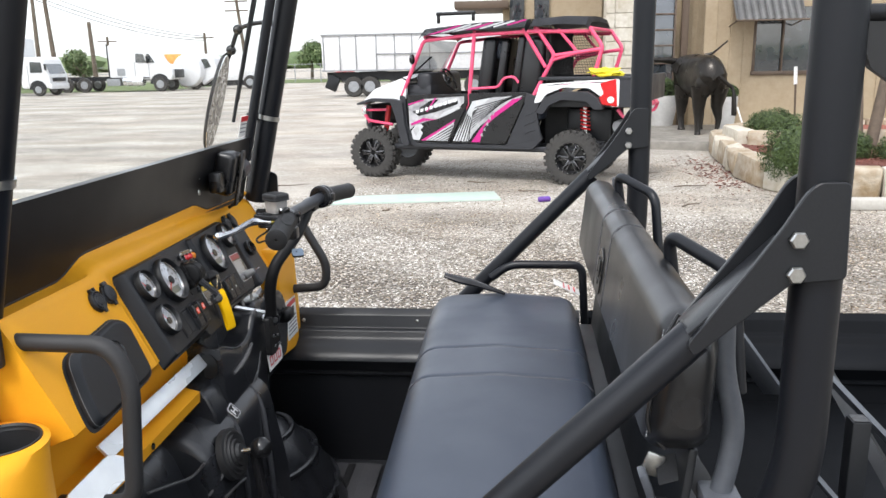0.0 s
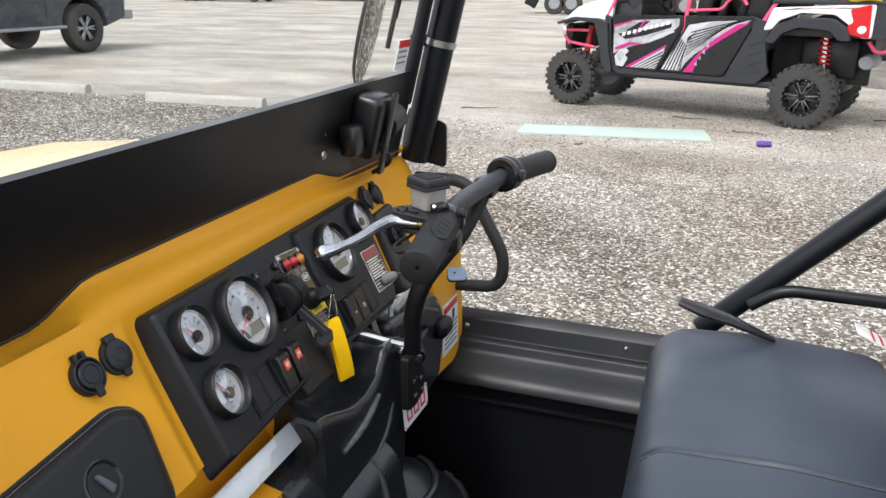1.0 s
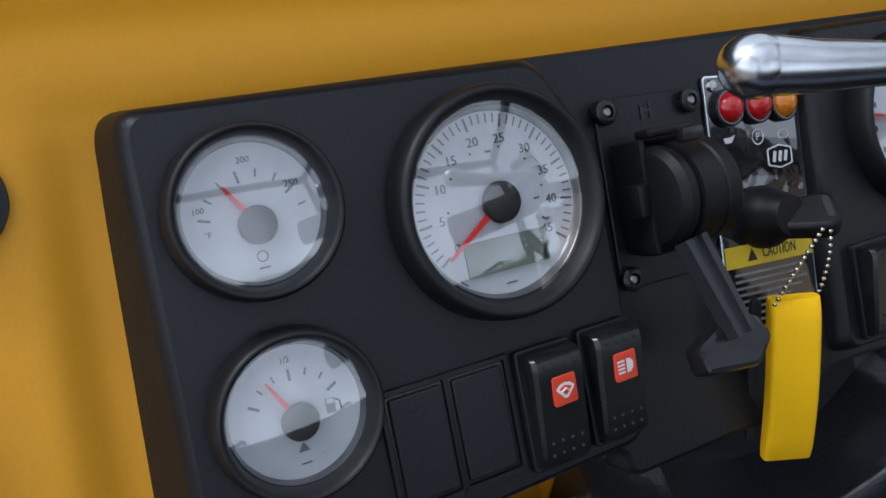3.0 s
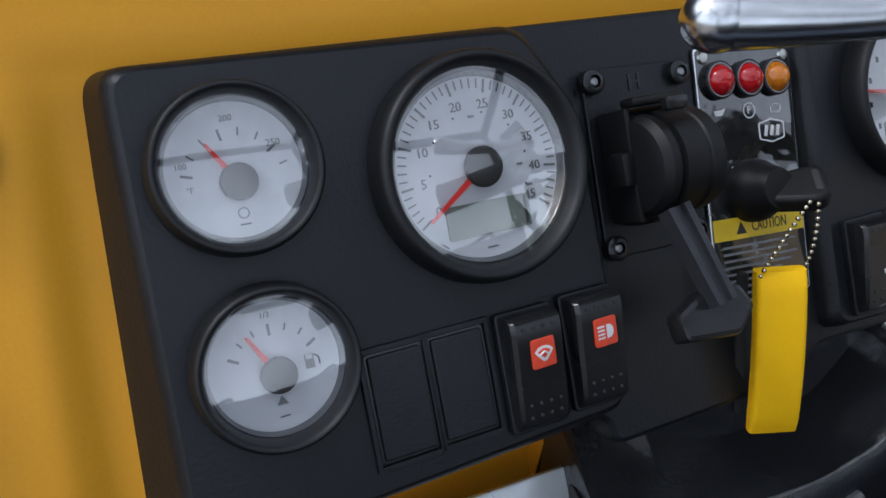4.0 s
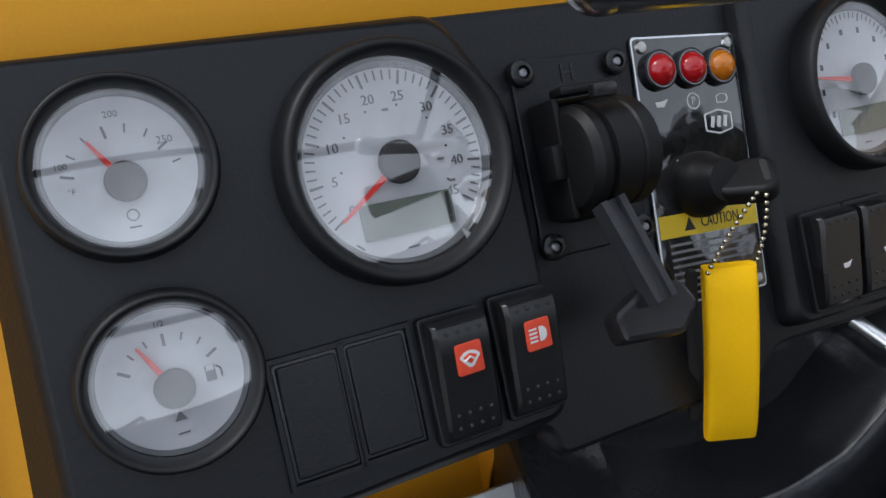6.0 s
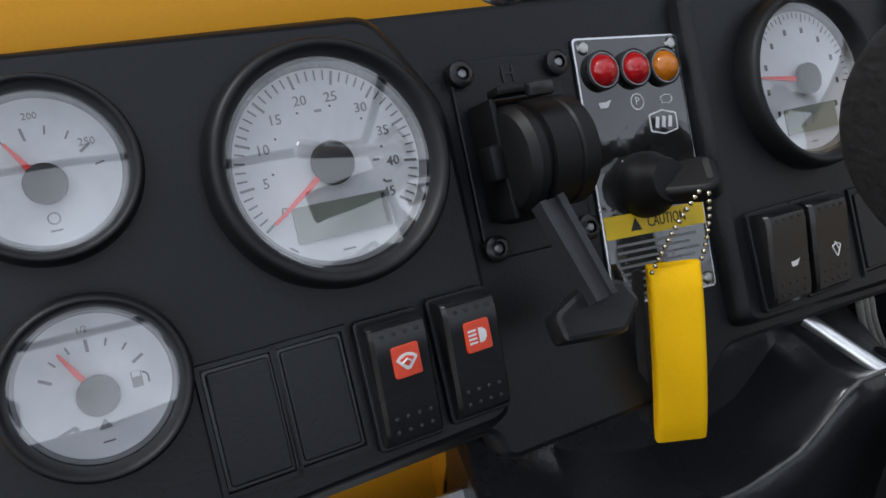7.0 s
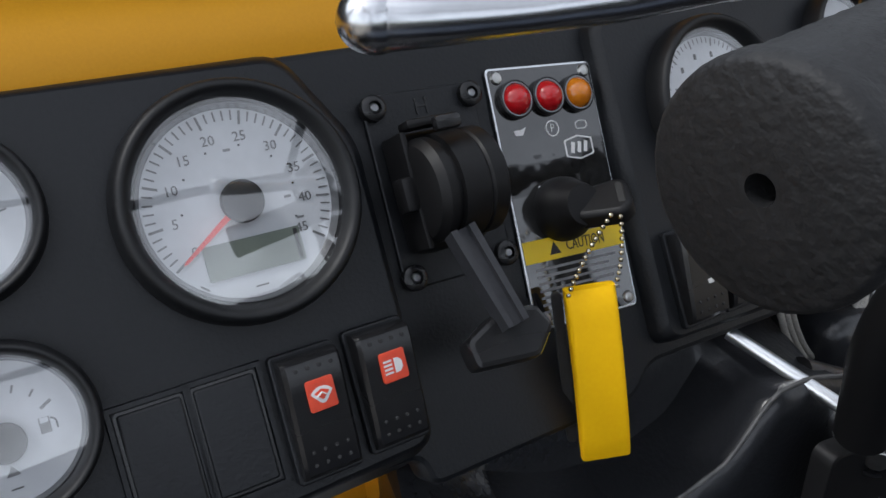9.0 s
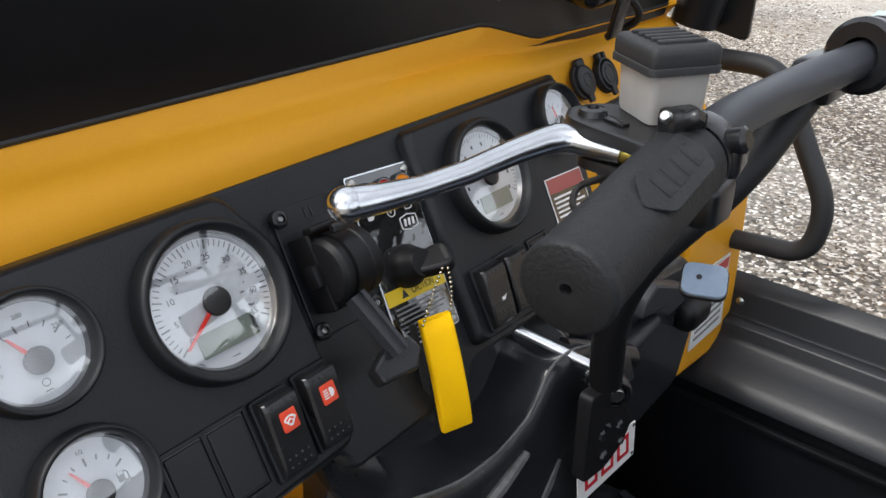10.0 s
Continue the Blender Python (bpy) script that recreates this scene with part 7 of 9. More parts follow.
for k in range(17):
    v = -0.0432 + 0.0864 * k / 16
    e = min(1.0, (min(k, 16 - k) + 0.35) / 1.6)
    rows.append([Vector((x, v, z * (0.55 + 0.45 * e) + 0.0035 * (1 - (v / 0.0432) ** 2) - 0.001)) for x, z in soften([(-0.0117, -0.0052), (0.0117, -0.0052), (0.0117, 0.0052), (-0.0117, 0.0052)], 0.0028, 4)])
bm = sweep(rows, close=True)
for r in (rows[0], rows[-1]):
    bm.faces.new([bm.verts.new(p) for p in r])
bmesh.ops.remove_doubles(bm, verts=bm.verts, dist=0.00005)
part("tag_strap", bm, TAGY, tag, "", TM, smooth=55)
part("strap_back", prism(rounded(0.005, 0.078, 0.0022, cx=-0.0135), 0.003, -0.0125, 0.0005), RUBBER, tag, "black strap backing", TM)
for k in range(5):
    part("strap_print", box(0.0006, 0.005, 0.003, (0.0123, 0.012 - k * 0.0085, 0.0)), INK, tag, "", TM, smooth=0)
ring_c = km2 @ RX(40) @ Vector((0.0225, -0.0055, 0.0052)) + qm.to_3x3() @ Vector((-0.010, -0.0065, 0.002))
top = TM @ Vector((0.0, 0.0415, -0.002))
chain = thing("ball_chain", ring_c, "nickel ball chain joining key and tag", "chain")
def chain_run(a, c, bulge):
    pts = []
    n = max(4, int((a - c).length / 0.0031))
    for i in range(n + 1):
        s = i / n
        pts.append(a.lerp(c, s) + bulge * (4 * s * (1 - s)))
    return pts
run = chain_run(ring_c, top + Vector((0, -0.011, 0.0)), Vector((0.003, -0.004, 0.003))) + chain_run(ring_c + qm.to_3x3() @ Vector((0.0055, -0.0015, 0.0)), top + Vector((0.0, 0.013, -0.012)), Vector((0.003, 0.001, 0.0)))
run += [top + Vector((-0.012, -0.020, -0.052 - 0.0031 * k)) for k in range(5)]
for p in run:
    part("chain_ball", lathe([(0, -0.00125), (0.0009, -0.0009), (0.00125, 0), (0.0009, 0.0009), (0, 0.00125)], 8), BRASS, chain, "", Matrix.Translation(p), smooth=80)

# engine warning label and toggle on the right-hand field
lm = PM @ T(0.4595, -0.0735, RN + 0.0004) @ RZ(-3)
lb = part("warning_plate", prism(rounded(0.058, 0.070, 0.001), 0.0008, 0, 0.0002), WHITEINK, veh, "black warning plate with red head and white print", lm)
part("plate_face", prism(rounded(0.0558, 0.068, 0.0008), 0.0001, 0.0008), DECAL, lb, "", lm, smooth=0)
part("plate_head", box(0.0558, 0.013, 0.0001, (0, 0.0275, 0.001)), mat("faded_red_print", (0.35, 0.08, 0.07), rough=0.4), lb, "", lm, smooth=0)
for k in range(8):
    wd = (0.046, 0.04, 0.047, 0.036, 0.044, 0.048, 0.04, 0.046)[k]
    part("text_line", box(wd, 0.0019, 0.0001, (-0.024 + wd / 2, 0.0165 - k * 0.0042, 0.00095)), WHITEINK, lb, "", lm, smooth=0)
part("plate_rule", box(0.052, 0.0006, 0.0001, (0, -0.0185, 0.00095)), WHITEINK, lb, "", lm, smooth=0)
for k in range(2):
    part("text_line", box(0.012, 0.0018, 0.0001, (-0.018, -0.023 - k * 0.0045, 0.00095)), WHITEINK, lb, "", lm, smooth=0)
tg = part("toggle_switch", lathe([(0.010, 0.0), (0.010, 0.003), (0.0085, 0.006), (0.0075, 0.018), (0.005, 0.022), (0, 0.022)], 24), mat("grey_rubber_boot", (0.2, 0.2, 0.2), rough=0.7), veh, "grey booted toggle switch", lm @ T(0.008, -0.023, 0.001))
part("toggle_tip", lathe([(0, 0.036), (0.002, 0.0355), (0.0028, 0.033), (0.002, 0.03), (0.0018, 0.02)], 16), CHROME, tg, "bright toggle tip", lm @ T(0.008, -0.023, 0.001))
part("side_label", prism([(-0.02, -0.004), (0.022, -0.002), (0.02, 0.005), (-0.02, 0.003)], 0.001), STITCH, veh, "pale paper slip", PM @ T(0.47, -0.146, 0.0))

# black housing beside the panel
sh = part("side_housing", prism(soften([(-0.02, 0.045), (0.07, 0.05), (0.07, -0.09), (-0.035, -0.1)], 0.016, 5), 0.03, -0.02, 0.007, 3), BLACK, veh, "black moulded side housing", PM @ T(0.575, -0.045, -0.02))
part("housing_ring", lathe([(0.019, 0.0), (0.021, 0.012), (0.018, 0.014), (0.016, 0.004), (0, 0.004)], 28), GLOSSB, sh, "", PM @ T(0.585, -0.05, -0.011))
part("housing_rim", tube(bent([(0.016 * math.cos(a), 0.016 * math.sin(a), 0.015) for a in [k * math.pi / 6 for k in range(13)]], 0.002, 2), 0.0016, 6), GLOSSB, sh, "", PM @ T(0.585, -0.05, -0.011))

# ---- centre console under the panel ----
def smooth01(a, b, t):
    k = min(1, max(0, (t - a) / (b - a)))
    return k * k * (3 - 2 * k)


def ridge(y):
    z = 1.114 - 0.036 * smooth01(1.395, 1.52, y) + 0.009 * smooth01(1.54, 1.585, y) + 0.036 * smooth01(1.575, 1.616, y) - 0.012 * smooth01(1.63, 1.68, y)
    x = -0.284
    return x, z


secs = []
for k in range(41):
    y = 1.4005 + 0.2665 * k / 40
    rx, rz = ridge(y)
    bow = 0.02 * math.sin(math.pi * k / 40)
    w = smooth01(1.60, 1.69, y)
    secs.append([Vector((p[0], p[1] + max(0.0, -0.284 - p[0]) * 0.26 * (1 - k / 40), p[2])) for p in ((-0.375, y, 1.165 - 0.02 * w), (-0.35, y, 1.15 - 0.02 * w), (rx - 0.05, y, rz + 0.012 - bow * 0.6), (rx - 0.022, y, rz - bow * 0.25), (rx - 0.008, y, rz + 0.001), (rx - 0.001, y, rz + 0.0035), (rx + 0.004, y, rz - 0.001), (rx + 0.006, y, rz - 0.012), (rx + 0.012, y, 1.0), (rx + 0.008, y, 0.9), (rx - 0.01, y, 0.7), (rx - 0.02, y, 0.5))])
bm = sweep(secs)
for s in (secs[0], secs[-1]):
    bm.faces.new([bm.verts.new(p) for p in s] + [bm.verts.new((-0.46, s[0].y, 0.5)), bm.verts.new((-0.46, s[0].y, 1.16))])
cons = part("console_shroud", bm, CONS, veh, "black moulded steering console shroud", smooth=50)
for a, c in (((1.57, 1.068), (1.45, 1.046)), ((1.618, 1.03), (1.543, 0.975))):
    x = -0.2785
    part("console_rib", tube(bent([(x + 0.003, a[0], a[1]), (x + 0.004, (a[0] + c[0]) / 2 + 0.008, (a[1] + c[1]) / 2 - 0.008), (x + 0.005, c[0], c[1])], 0.03), [0.0035] + [0.0055] * 7 + [0.003], 8), EDGEP, cons, "raised pale moulded rib")
part("console_edge", tube([(s[5].x + 0.001, s[5].y, s[5].z + 0.0004) for s in secs], 0.0014, 8), EDGEP, cons, "pale console edge")
part("console_cheek", prism(soften([(-0.40, 0.9), (-0.262, 0.9), (-0.272, 1.0), (-0.292, 1.048), (-0.335, 1.058), (-0.40, 1.06)], 0.014, 4), 0.066, bevel=0.006, seg=2, m=T(0, 1.405, 0) @ RX(90)), CONS, cons, "", smooth=45)
# opening where the zinc bar runs in
part("bar_opening", prism([(0.022 * math.cos(k * math.tau / 24), 0.027 * math.sin(k * math.tau / 24)) for k in range(24)], 0.0015), INK, cons, "dark opening for the cross bar", frame_of((-0.309, 1.4062, 1.078), (1, -0.26, 0), (-0.26, -1, 0)))
# lower console with gear boot and knob
low = prism(soften([(-0.47, 0.50), (-0.20, 0.50), (-0.215, 0.78), (-0.25, 0.97), (-0.30, 1.0), (-0.47, 1.01)], 0.04, 5), 0.34, bevel=0.02, seg=3, m=T(0, 1.58, 0) @ RX(90))
lowc = part("lower_console", low, CONS, veh, "black lower console", smooth=45)
for y in (1.36, 1.50):
    part("console_rib", tube(bent([(-0.296, y + 0.04, 1.0), (-0.245, y + 0.02, 0.955), (-0.216, y - 0.03, 0.83), (-0.205, y - 0.05, 0.70)], 0.05), 0.006, 8), BLACK, lowc, "raised moulded rib")
bm_ = frame_of((-0.232, 1.306, 0.94), (0, 1, 0), (0.93, -0.15, 0.3))
boot = part("gear_boot", lathe([(0.05, -0.01), (0.05, 0.003), (0.043, 0.004), (0.042, 0.008), (0.036, 0.006), (0.034, 0.011), (0.027, 0.009), (0.025, 0.014), (0.018, 0.013), (0.015, 0.019), (0, 0.02)], 36), RUBBER, veh, "ribbed black gear boot", bm_)
part("gear_stalk", tube([bm_ @ Vector((0, 0, 0.015)), bm_ @ Vector((0.002, -0.003, 0.04))], 0.006, 10), BOLT, boot, "bright stalk")
part("gear_knob", blob(0.021, bm_ @ Vector((0.004, -0.005, 0.056)), (1, 1, 1), 0, 3), GLOSSB, veh, "glossy black ball knob", smooth=80)
em = frame_of((-0.262, 1.40, 0.985), (0, 0.95, 0.3), (0.8, -0.25, 0.55))
part("shift_badge", prism(rounded(0.022, 0.03, 0.004), 0.001), WHITEINK, veh, "small outlined badge", em)
part("badge_face", prism(rounded(0.019, 0.027, 0.003), 0.0004, 0.001), GLOSSB, veh, "", em)
for x, y, w, h in ((-0.005, 0, 0.003, 0.016), (0.005, 0, 0.003, 0.016), (0, 0, 0.008, 0.003)):
    part("badge_mark", box(w, h, 0.0002, (x, y, 0.0015)), WHITEINK, veh, "", em, smooth=0)
part("park_lever", tube(bent([(-0.195, 1.325, 0.94), (-0.188, 1.32, 0.87), (-0.165, 1.31, 0.78), (-0.15, 1.3, 0.65)], 0.04), 0.011, 12), GLOSSB, veh, "black hand lever")
part("lower_panel", prism(soften([(-0.42, 0.5), (-0.24, 0.5), (-0.26, 0.8), (-0.33, 0.99), (-0.42, 1.02)], 0.04, 5), 0.40, bevel=0.03, seg=3, m=T(0, 1.31, 0) @ RX(90)), CONS, veh, "black moulded footwell panel", smooth=45)
for pts in (((-0.31, 1.115, 0.965), (-0.3, 1.19, 0.94), (-0.288, 1.236, 0.925), (-0.26, 1.236, 0.957)), ((-0.258, 1.236, 0.89), (-0.238, 1.262, 0.918), (-0.235, 1.29, 0.935)), ((-0.231, 1.25, 0.88), (-0.228, 1.297, 0.876), (-0.225, 1.342, 0.868))):
    part("console_rib", tube(bent(list(pts), 0.02), 0.0028, 8), EDGEP, lowc, "pale rib edge")
# hoses and rod between panel and column
HOSE = mat("braided_steel_hose", (0.5, 0.48, 0.44), (0.26, 0.25, 0.23), 0.45, metal=0.3, scale=900, bump=0.6)
for run in (((-0.335, 1.655, 1.162), (-0.326, 1.664, 1.14), (-0.326, 1.672, 1.123), (-0.326, 1.686, 1.101), (-0.326, 1.708, 1.078)), ((-0.335, 1.752, 1.128), (-0.326, 1.738, 1.11), (-0.326, 1.728, 1.102), (-0.326, 1.722, 1.091), (-0.326, 1.72, 1.07))):
    for k in (-1, 0, 1):
        p = bent([(x, y + 0.0042 * k, z + 0.001 * k) for x, y, z in run], 0.02)
        part("braided_hose", tube(p, 0.0021, 10), HOSE, veh, "grey braided hose")
part("link_rod", tube([(-0.328, 1.621, 1.1365), (-0.2586, 1.645, 1.115)], 0.0042, 14), ZINC, veh, "bright zinc link rod")
part("black_strut", tube([(-0.303, 1.655, 1.112), (-0.285, 1.745, 1.062)], [0.009, 0.013], 14), GLOSSB, veh, "black strut tube")

# ---- handlebar and column ----
GREYBAR = mat("satin_dark_grey_coat", (0.034, 0.037, 0.044), (0.026, 0.028, 0.034), 0.42, scale=900, bump=0.15, bump_scale=900, spec=0.4)
GE = Vector((-0.149, 1.400, 1.342))
GI = Vector((-0.164, 1.528, 1.354))
gd = (GI - GE).normalized()
glen = (GI - GE).length
gm = frame_of(GE, gd.orthogonal(), gd)
gm = Matrix.Translation(GE) @ gd.to_track_quat("Z", "Y").to_matrix().to_4x4()
prof = [(0, 0.03), (0.0024, 0.03), (0.0028, 0.0008), (0.0198, 0.0), (0.0209, 0.0008), (0.0215, 0.0026), (0.0215, 0.006)]
for k in range(24):
    z = 0.008 + k * (glen - 0.012) / 24
    prof += [(0.0206, z), (0.0209, z + 0.002)]
prof += [(0.0213, glen - 0.003), (0.0213, glen)]
grip = part("handle_grip", lathe(prof, 36), GRIPM, veh, "ribbed black rubber grip", gm, smooth=40)
part("grip_hole", lathe([(0, 0.012), (0.0024, 0.012), (0.0024, 0.016), (0, 0.016)], 16), INK, grip, "", gm)
up = Vector((0.55, -0.25, 0.8))
pm_ = frame_of(GE + gd * glen * 0.62 + (up - gd * up.dot(gd)).normalized() * 0.0202, gd, up)
part("grip_pad", prism(soften([(-0.034, 0), (-0.02, -0.012), (0.03, -0.012), (0.036, 0), (0.03, 0.012), (-0.02, 0.012)], 0.004), 0.0012, 0, 0.0005), GRIPM, grip, "raised grip pad", pm_)
for k in range(4):
    part("pad_mark", box(0.008, 0.012, 0.001, (-0.012 + k * 0.0115, 0, 0.0011), 0.0003), GRIPM, grip, "", pm_)
FR = Vector((-0.152, 1.790, 1.362))
FE = Vector((-0.122, 1.940, 1.352))
bar_pts = bent([GI - gd * 0.02, GI + gd * 0.03, (-0.1725, 1.60, 1.357), (-0.177, 1.70, 1.351), FR, FR + (FE - FR) * 0.3], 0.04)
bar = part("handlebar", tube(bar_pts, 0.0132, 20), GREYBAR, veh, "dark grey tubular handlebar")
fm = Matrix.Translation(FE) @ (FR - FE).normalized().to_track_quat("Z", "Y").to_matrix().to_4x4()
fl = (FR - FE).length
prof2 = [(0, 0.0), (0.018, 0.0), (0.0196, 0.002)]
for k in range(20):
    z = 0.006 + k * (fl - 0.01) / 20
    prof2 += [(0.0184, z), (0.019, z + 0.0025)]
prof2 += [(0.0195, fl - 0.004)]
part("handle_grip", lathe(prof2, 32), GRIPM, veh, "ribbed black rubber grip", fm, smooth=40)
cl = part("grip_collar", lathe([(0.0155, fl - 0.012), (0.022, fl - 0.012), (0.0265, fl - 0.009), (0.0265, fl - 0.002), (0.023, fl + 0.002), (0.0235, fl + 0.006), (0.027, fl + 0.009), (0.027, fl + 0.016), (0.0235, fl + 0.02), (0.0135, fl + 0.02)], 28), GLOSSB, veh, "black clamp collar", fm)
part("collar_lug", box(0.014, 0.018, 0.018, (0.024, 0, fl + 0.004), 0.003), GLOSSB, cl, "", fm)
# clamp by the near grip
ck = Matrix.Translation(GI + gd * 0.012) @ gd.to_track_quat("Z", "Y").to_matrix().to_4x4()
clp = part("lever_clamp", lathe([(0.0142, -0.008), (0.0208, -0.008), (0.0215, -0.006), (0.0215, 0.007), (0.0208, 0.009), (0.0142, 0.009)], 28), GLOSSB, veh, "black lever clamp", ck)
part("clamp_ear", box(0.016, 0.02, 0.014, (0, 0, 0), 0.003), GLOSSB, clp, "", Matrix.Translation((-0.1665, 1.524, 1.3755)) @ RZ(-30))
part("clamp_knob", lathe([(0.0048, -0.006), (0.005, 0.0), (0.0045, 0.003), (0.003, 0.0045), (0, 0.0045)], 10), GLOSSB, clp, "", Matrix.Translation((-0.159, 1.520, 1.380)) @ RY(60))
part("clamp_bolt", lathe([(0.003, -0.003), (0.0032, 0.002), (0.0022, 0.0036), (0, 0.004)], 14), BOLT, clp, "bright socket bolt", Matrix.Translation((-0.1695, 1.513, 1.380)) @ RX(60))
part("cable_stop", box(0.015, 0.026, 0.02, (0, 0, 0), 0.004, 3), GLOSSB, clp, "", Matrix.Translation((-0.150, 1.550, 1.356)) @ RZ(12))
part("cable_stop", lathe([(0.007, -0.006), (0.007, 0.004), (0.005, 0.006), (0, 0.006)], 14), GLOSSB, clp, "", Matrix.Translation((-0.145, 1.543, 1.366)) @ RY(70))
# brake lever perch, fluid tank and lever
mc = part("master_cylinder", box(0.05, 0.03, 0.018, (0, 0, 0), 0.005, 3), GLOSSB, veh, "black brake lever body", Matrix.Translation((-0.188, 1.541, 1.357)) @ RZ(-32))
part("lever_perch", prism(soften([(-0.236, 1.528), (-0.226, 1.513), (-0.205, 1.507), (-0.172, 1.500), (-0.158, 1.522), (-0.172, 1.552), (-0.205, 1.556), (-0.228, 1.546)], 0.008, 4), 0.007, 1.3615, 0.0022), GLOSSB, mc, "")
part("lower_perch", prism(soften([(-0.228, 1.530), (-0.218, 1.515), (-0.185, 1.512), (-0.172, 1.530), (-0.195, 1.55), (-0.222, 1.545)], 0.006, 4), 0.006, 1.3415, 0.0015), GLOSSB, mc, "")
part("pivot_screw", lathe([(0, 0.0022), (0.003, 0.0022), (0.0034, 0.004), (0.0072, 0.0034), (0.0082, 0)], 20), GLOSSB, mc, "", T(-0.2176, 1.5255, 1.3682))
part("perch_slot", box(0.015, 0.006, 0.003, (0, 0, 0), 0.001), GLOSSB, mc, "", T(-0.2, 1.52, 1.3690) @ RZ(-20))
tkm = Matrix.Translation((-0.191, 1.548, 1.3835)) @ RZ(-33) @ Matrix.Diagonal((0.68, 0.78, 1, 1))
bm = sweep([[Vector((x * k, y * k, z)) for x, y in rounded(0.056, 0.043, 0.006)] for k, z in ((0.9, -0.0145), (0.94, -0.012), (1.0, 0.012))], close=True)
bm.faces.new([bm.verts.new((x * 0.9, y * 0.9, -0.0145)) for x, y in rounded(0.056, 0.043, 0.006)])
bmesh.ops.remove_doubles(bm, verts=bm.verts, dist=0.00005)
tk = part("fluid_tank", bm, MILKY, veh, "milky brake fluid tank", tkm, smooth=50)
cap = part("tank_cap", box(0.0635, 0.05, 0.0135, (0, 0, 0.019), 0.0045, 3), RUBBER, tk, "ribbed black cap", tkm)
part("cap_skirt", prism(rounded(0.0655, 0.052, 0.006), 0.004, 0.0115, 0.001), RUBBER, tk, "", tkm)
for k in range(5):
    part("cap_rib", box(0.0055, 0.034, 0.0026, (-0.019 + k * 0.0095, 0, 0.0262), 0.001), RUBBER, tk, "", tkm)
lev = [(-0.2585, 1.380, 1.352), (-0.256, 1.387, 1.352), (-0.2515, 1.400, 1.3515), (-0.246, 1.422, 1.3512), (-0.241, 1.448, 1.352), (-0.236, 1.478, 1.355), (-0.2325, 1.499, 1.356), (-0.2285, 1.510, 1.3565), (-0.220, 1.5155, 1.3565), (-0.207, 1.5185, 1.3555), (-0.194, 1.5205, 1.3547)]
lever = part("brake_lever", tube(lev, [0.006, 0.0092, 0.008, 0.0066, 0.0068, 0.0074, 0.0082, 0.0094, 0.0092, 0.0088, 0.0082], 20, flat=0.88), CHROME, veh, "polished aluminium brake lever", smooth=80)
part("lever_ball", blob(0.0094, (-0.2567, 1.3845, 1.352), (1, 1, 0.92), 0, 3), CHROME, lever, "", smooth=80)
part("lever_bush", lathe([(0, -0.003), (0.0062, -0.003), (0.0066, 0.0), (0.0062, 0.003), (0.003, 0.0036), (0, 0.0036)], 20), BRASSB, lever, "brass pivot bush", frame_of((-0.1915, 1.521, 1.3545), (0, 0, 1), (0.98, 0.2, -0.1)))
# steering column: down from the bar behind the grip to the hinge
part("steering_column", tube(bent([(-0.176, 1.762, 1.347), (-0.186, 1.675, 1.295), (-0.225, 1.614, 1.236), (-0.239, 1.613, 1.19), (-0.247, 1.632, 1.118)], 0.03), 0.0132, 20), KEYB, veh, "black steering column")
part("bar_clamp", box(0.032, 0.05, 0.03, (-0.174, 1.76, 1.348), 0.006), GLOSSB, veh, "black handlebar clamp block")
part("hinge_bracket", prism(soften([(-0.012, -0.016), (0.011, -0.016), (0.012, 0.012), (-0.01, 0.015)], 0.005), 0.024, -0.006, 0.002), STEEL, veh, "black hinge bracket", frame_of((-0.258, 1.66, 1.103), (1, 0, 0.3), (0, 1, 0)))
hm = frame_of((-0.2476, 1.650, 1.0975), (0, 0, 1), (0.72, -0.62, 0.2))
pv = part("pivot_boss", lathe([(0.0135, -0.02), (0.014, 0.004), (0.012, 0.007), (0.0095, 0.007), (0.0093, 0.004), (0, 0.004)], 28), GLOSSB, veh, "black pivot boss", hm)
part("pivot_bolt", lathe([(0.0065, 0.003), (0.0065, 0.007), (0.0055, 0.0085), (0, 0.0085)], 24), BOLT, pv, "bright pivot bolt", hm)
part("pivot_ring", lathe([(0.017, -0.028), (0.019, -0.026), (0.019, -0.02), (0.017, -0.018)], 28), ZINC, pv, "", hm)
part("adjuster", prism(soften([(1.612, 1.112), (1.652, 1.105), (1.690, 1.045), (1.676, 1.026), (1.648, 1.016), (1.612, 1.022)], 0.008), 0.012, 0, 0.002, m=frame_of((-0.258, 0, 0), (0, 1, 0), (1, 0, 0))), KEYB, veh, "black adjuster plate")
for yy, zz, rr in ((1.632, 1.062, 0.007), (1.662, 1.055, 0.006), (1.640, 1.036, 0.006), (1.668, 1.034, 0.0045)):
    part("adjuster_stud", lathe([(0, 0.004), (rr * 0.6, 0.0038), (rr * 0.85, 0.002), (rr * 0.85, 0)], 6), GLOSSB, veh, "black stud", frame_of((-0.2465, yy, zz), (0, 1, 0), (1, 0, 0)))
part("adjuster_bolt", lathe([(0, 0.01), (0.007, 0.009), (0.008, 0)], 6), STEEL, veh, "", hm @ T(-0.035, 0.008, 0.0))
part("switch_pod", box(0.022, 0.028, 0.026, (-0.163, 1.562, 1.322), 0.005, 3), GLOSSB, veh, "black switch pod")
tabm = frame_of((-0.151, 1.5475, 1.2815), (0.9, 0.4, 0), (0.5, -0.4, 0.75))
tabp = part("switch_tab", prism(rounded(0.0255, 0.021, 0.0055), 0.0035, -0.002, 0.0008), GLOSSB, veh, "small black tab with a pale blue face", tabm)
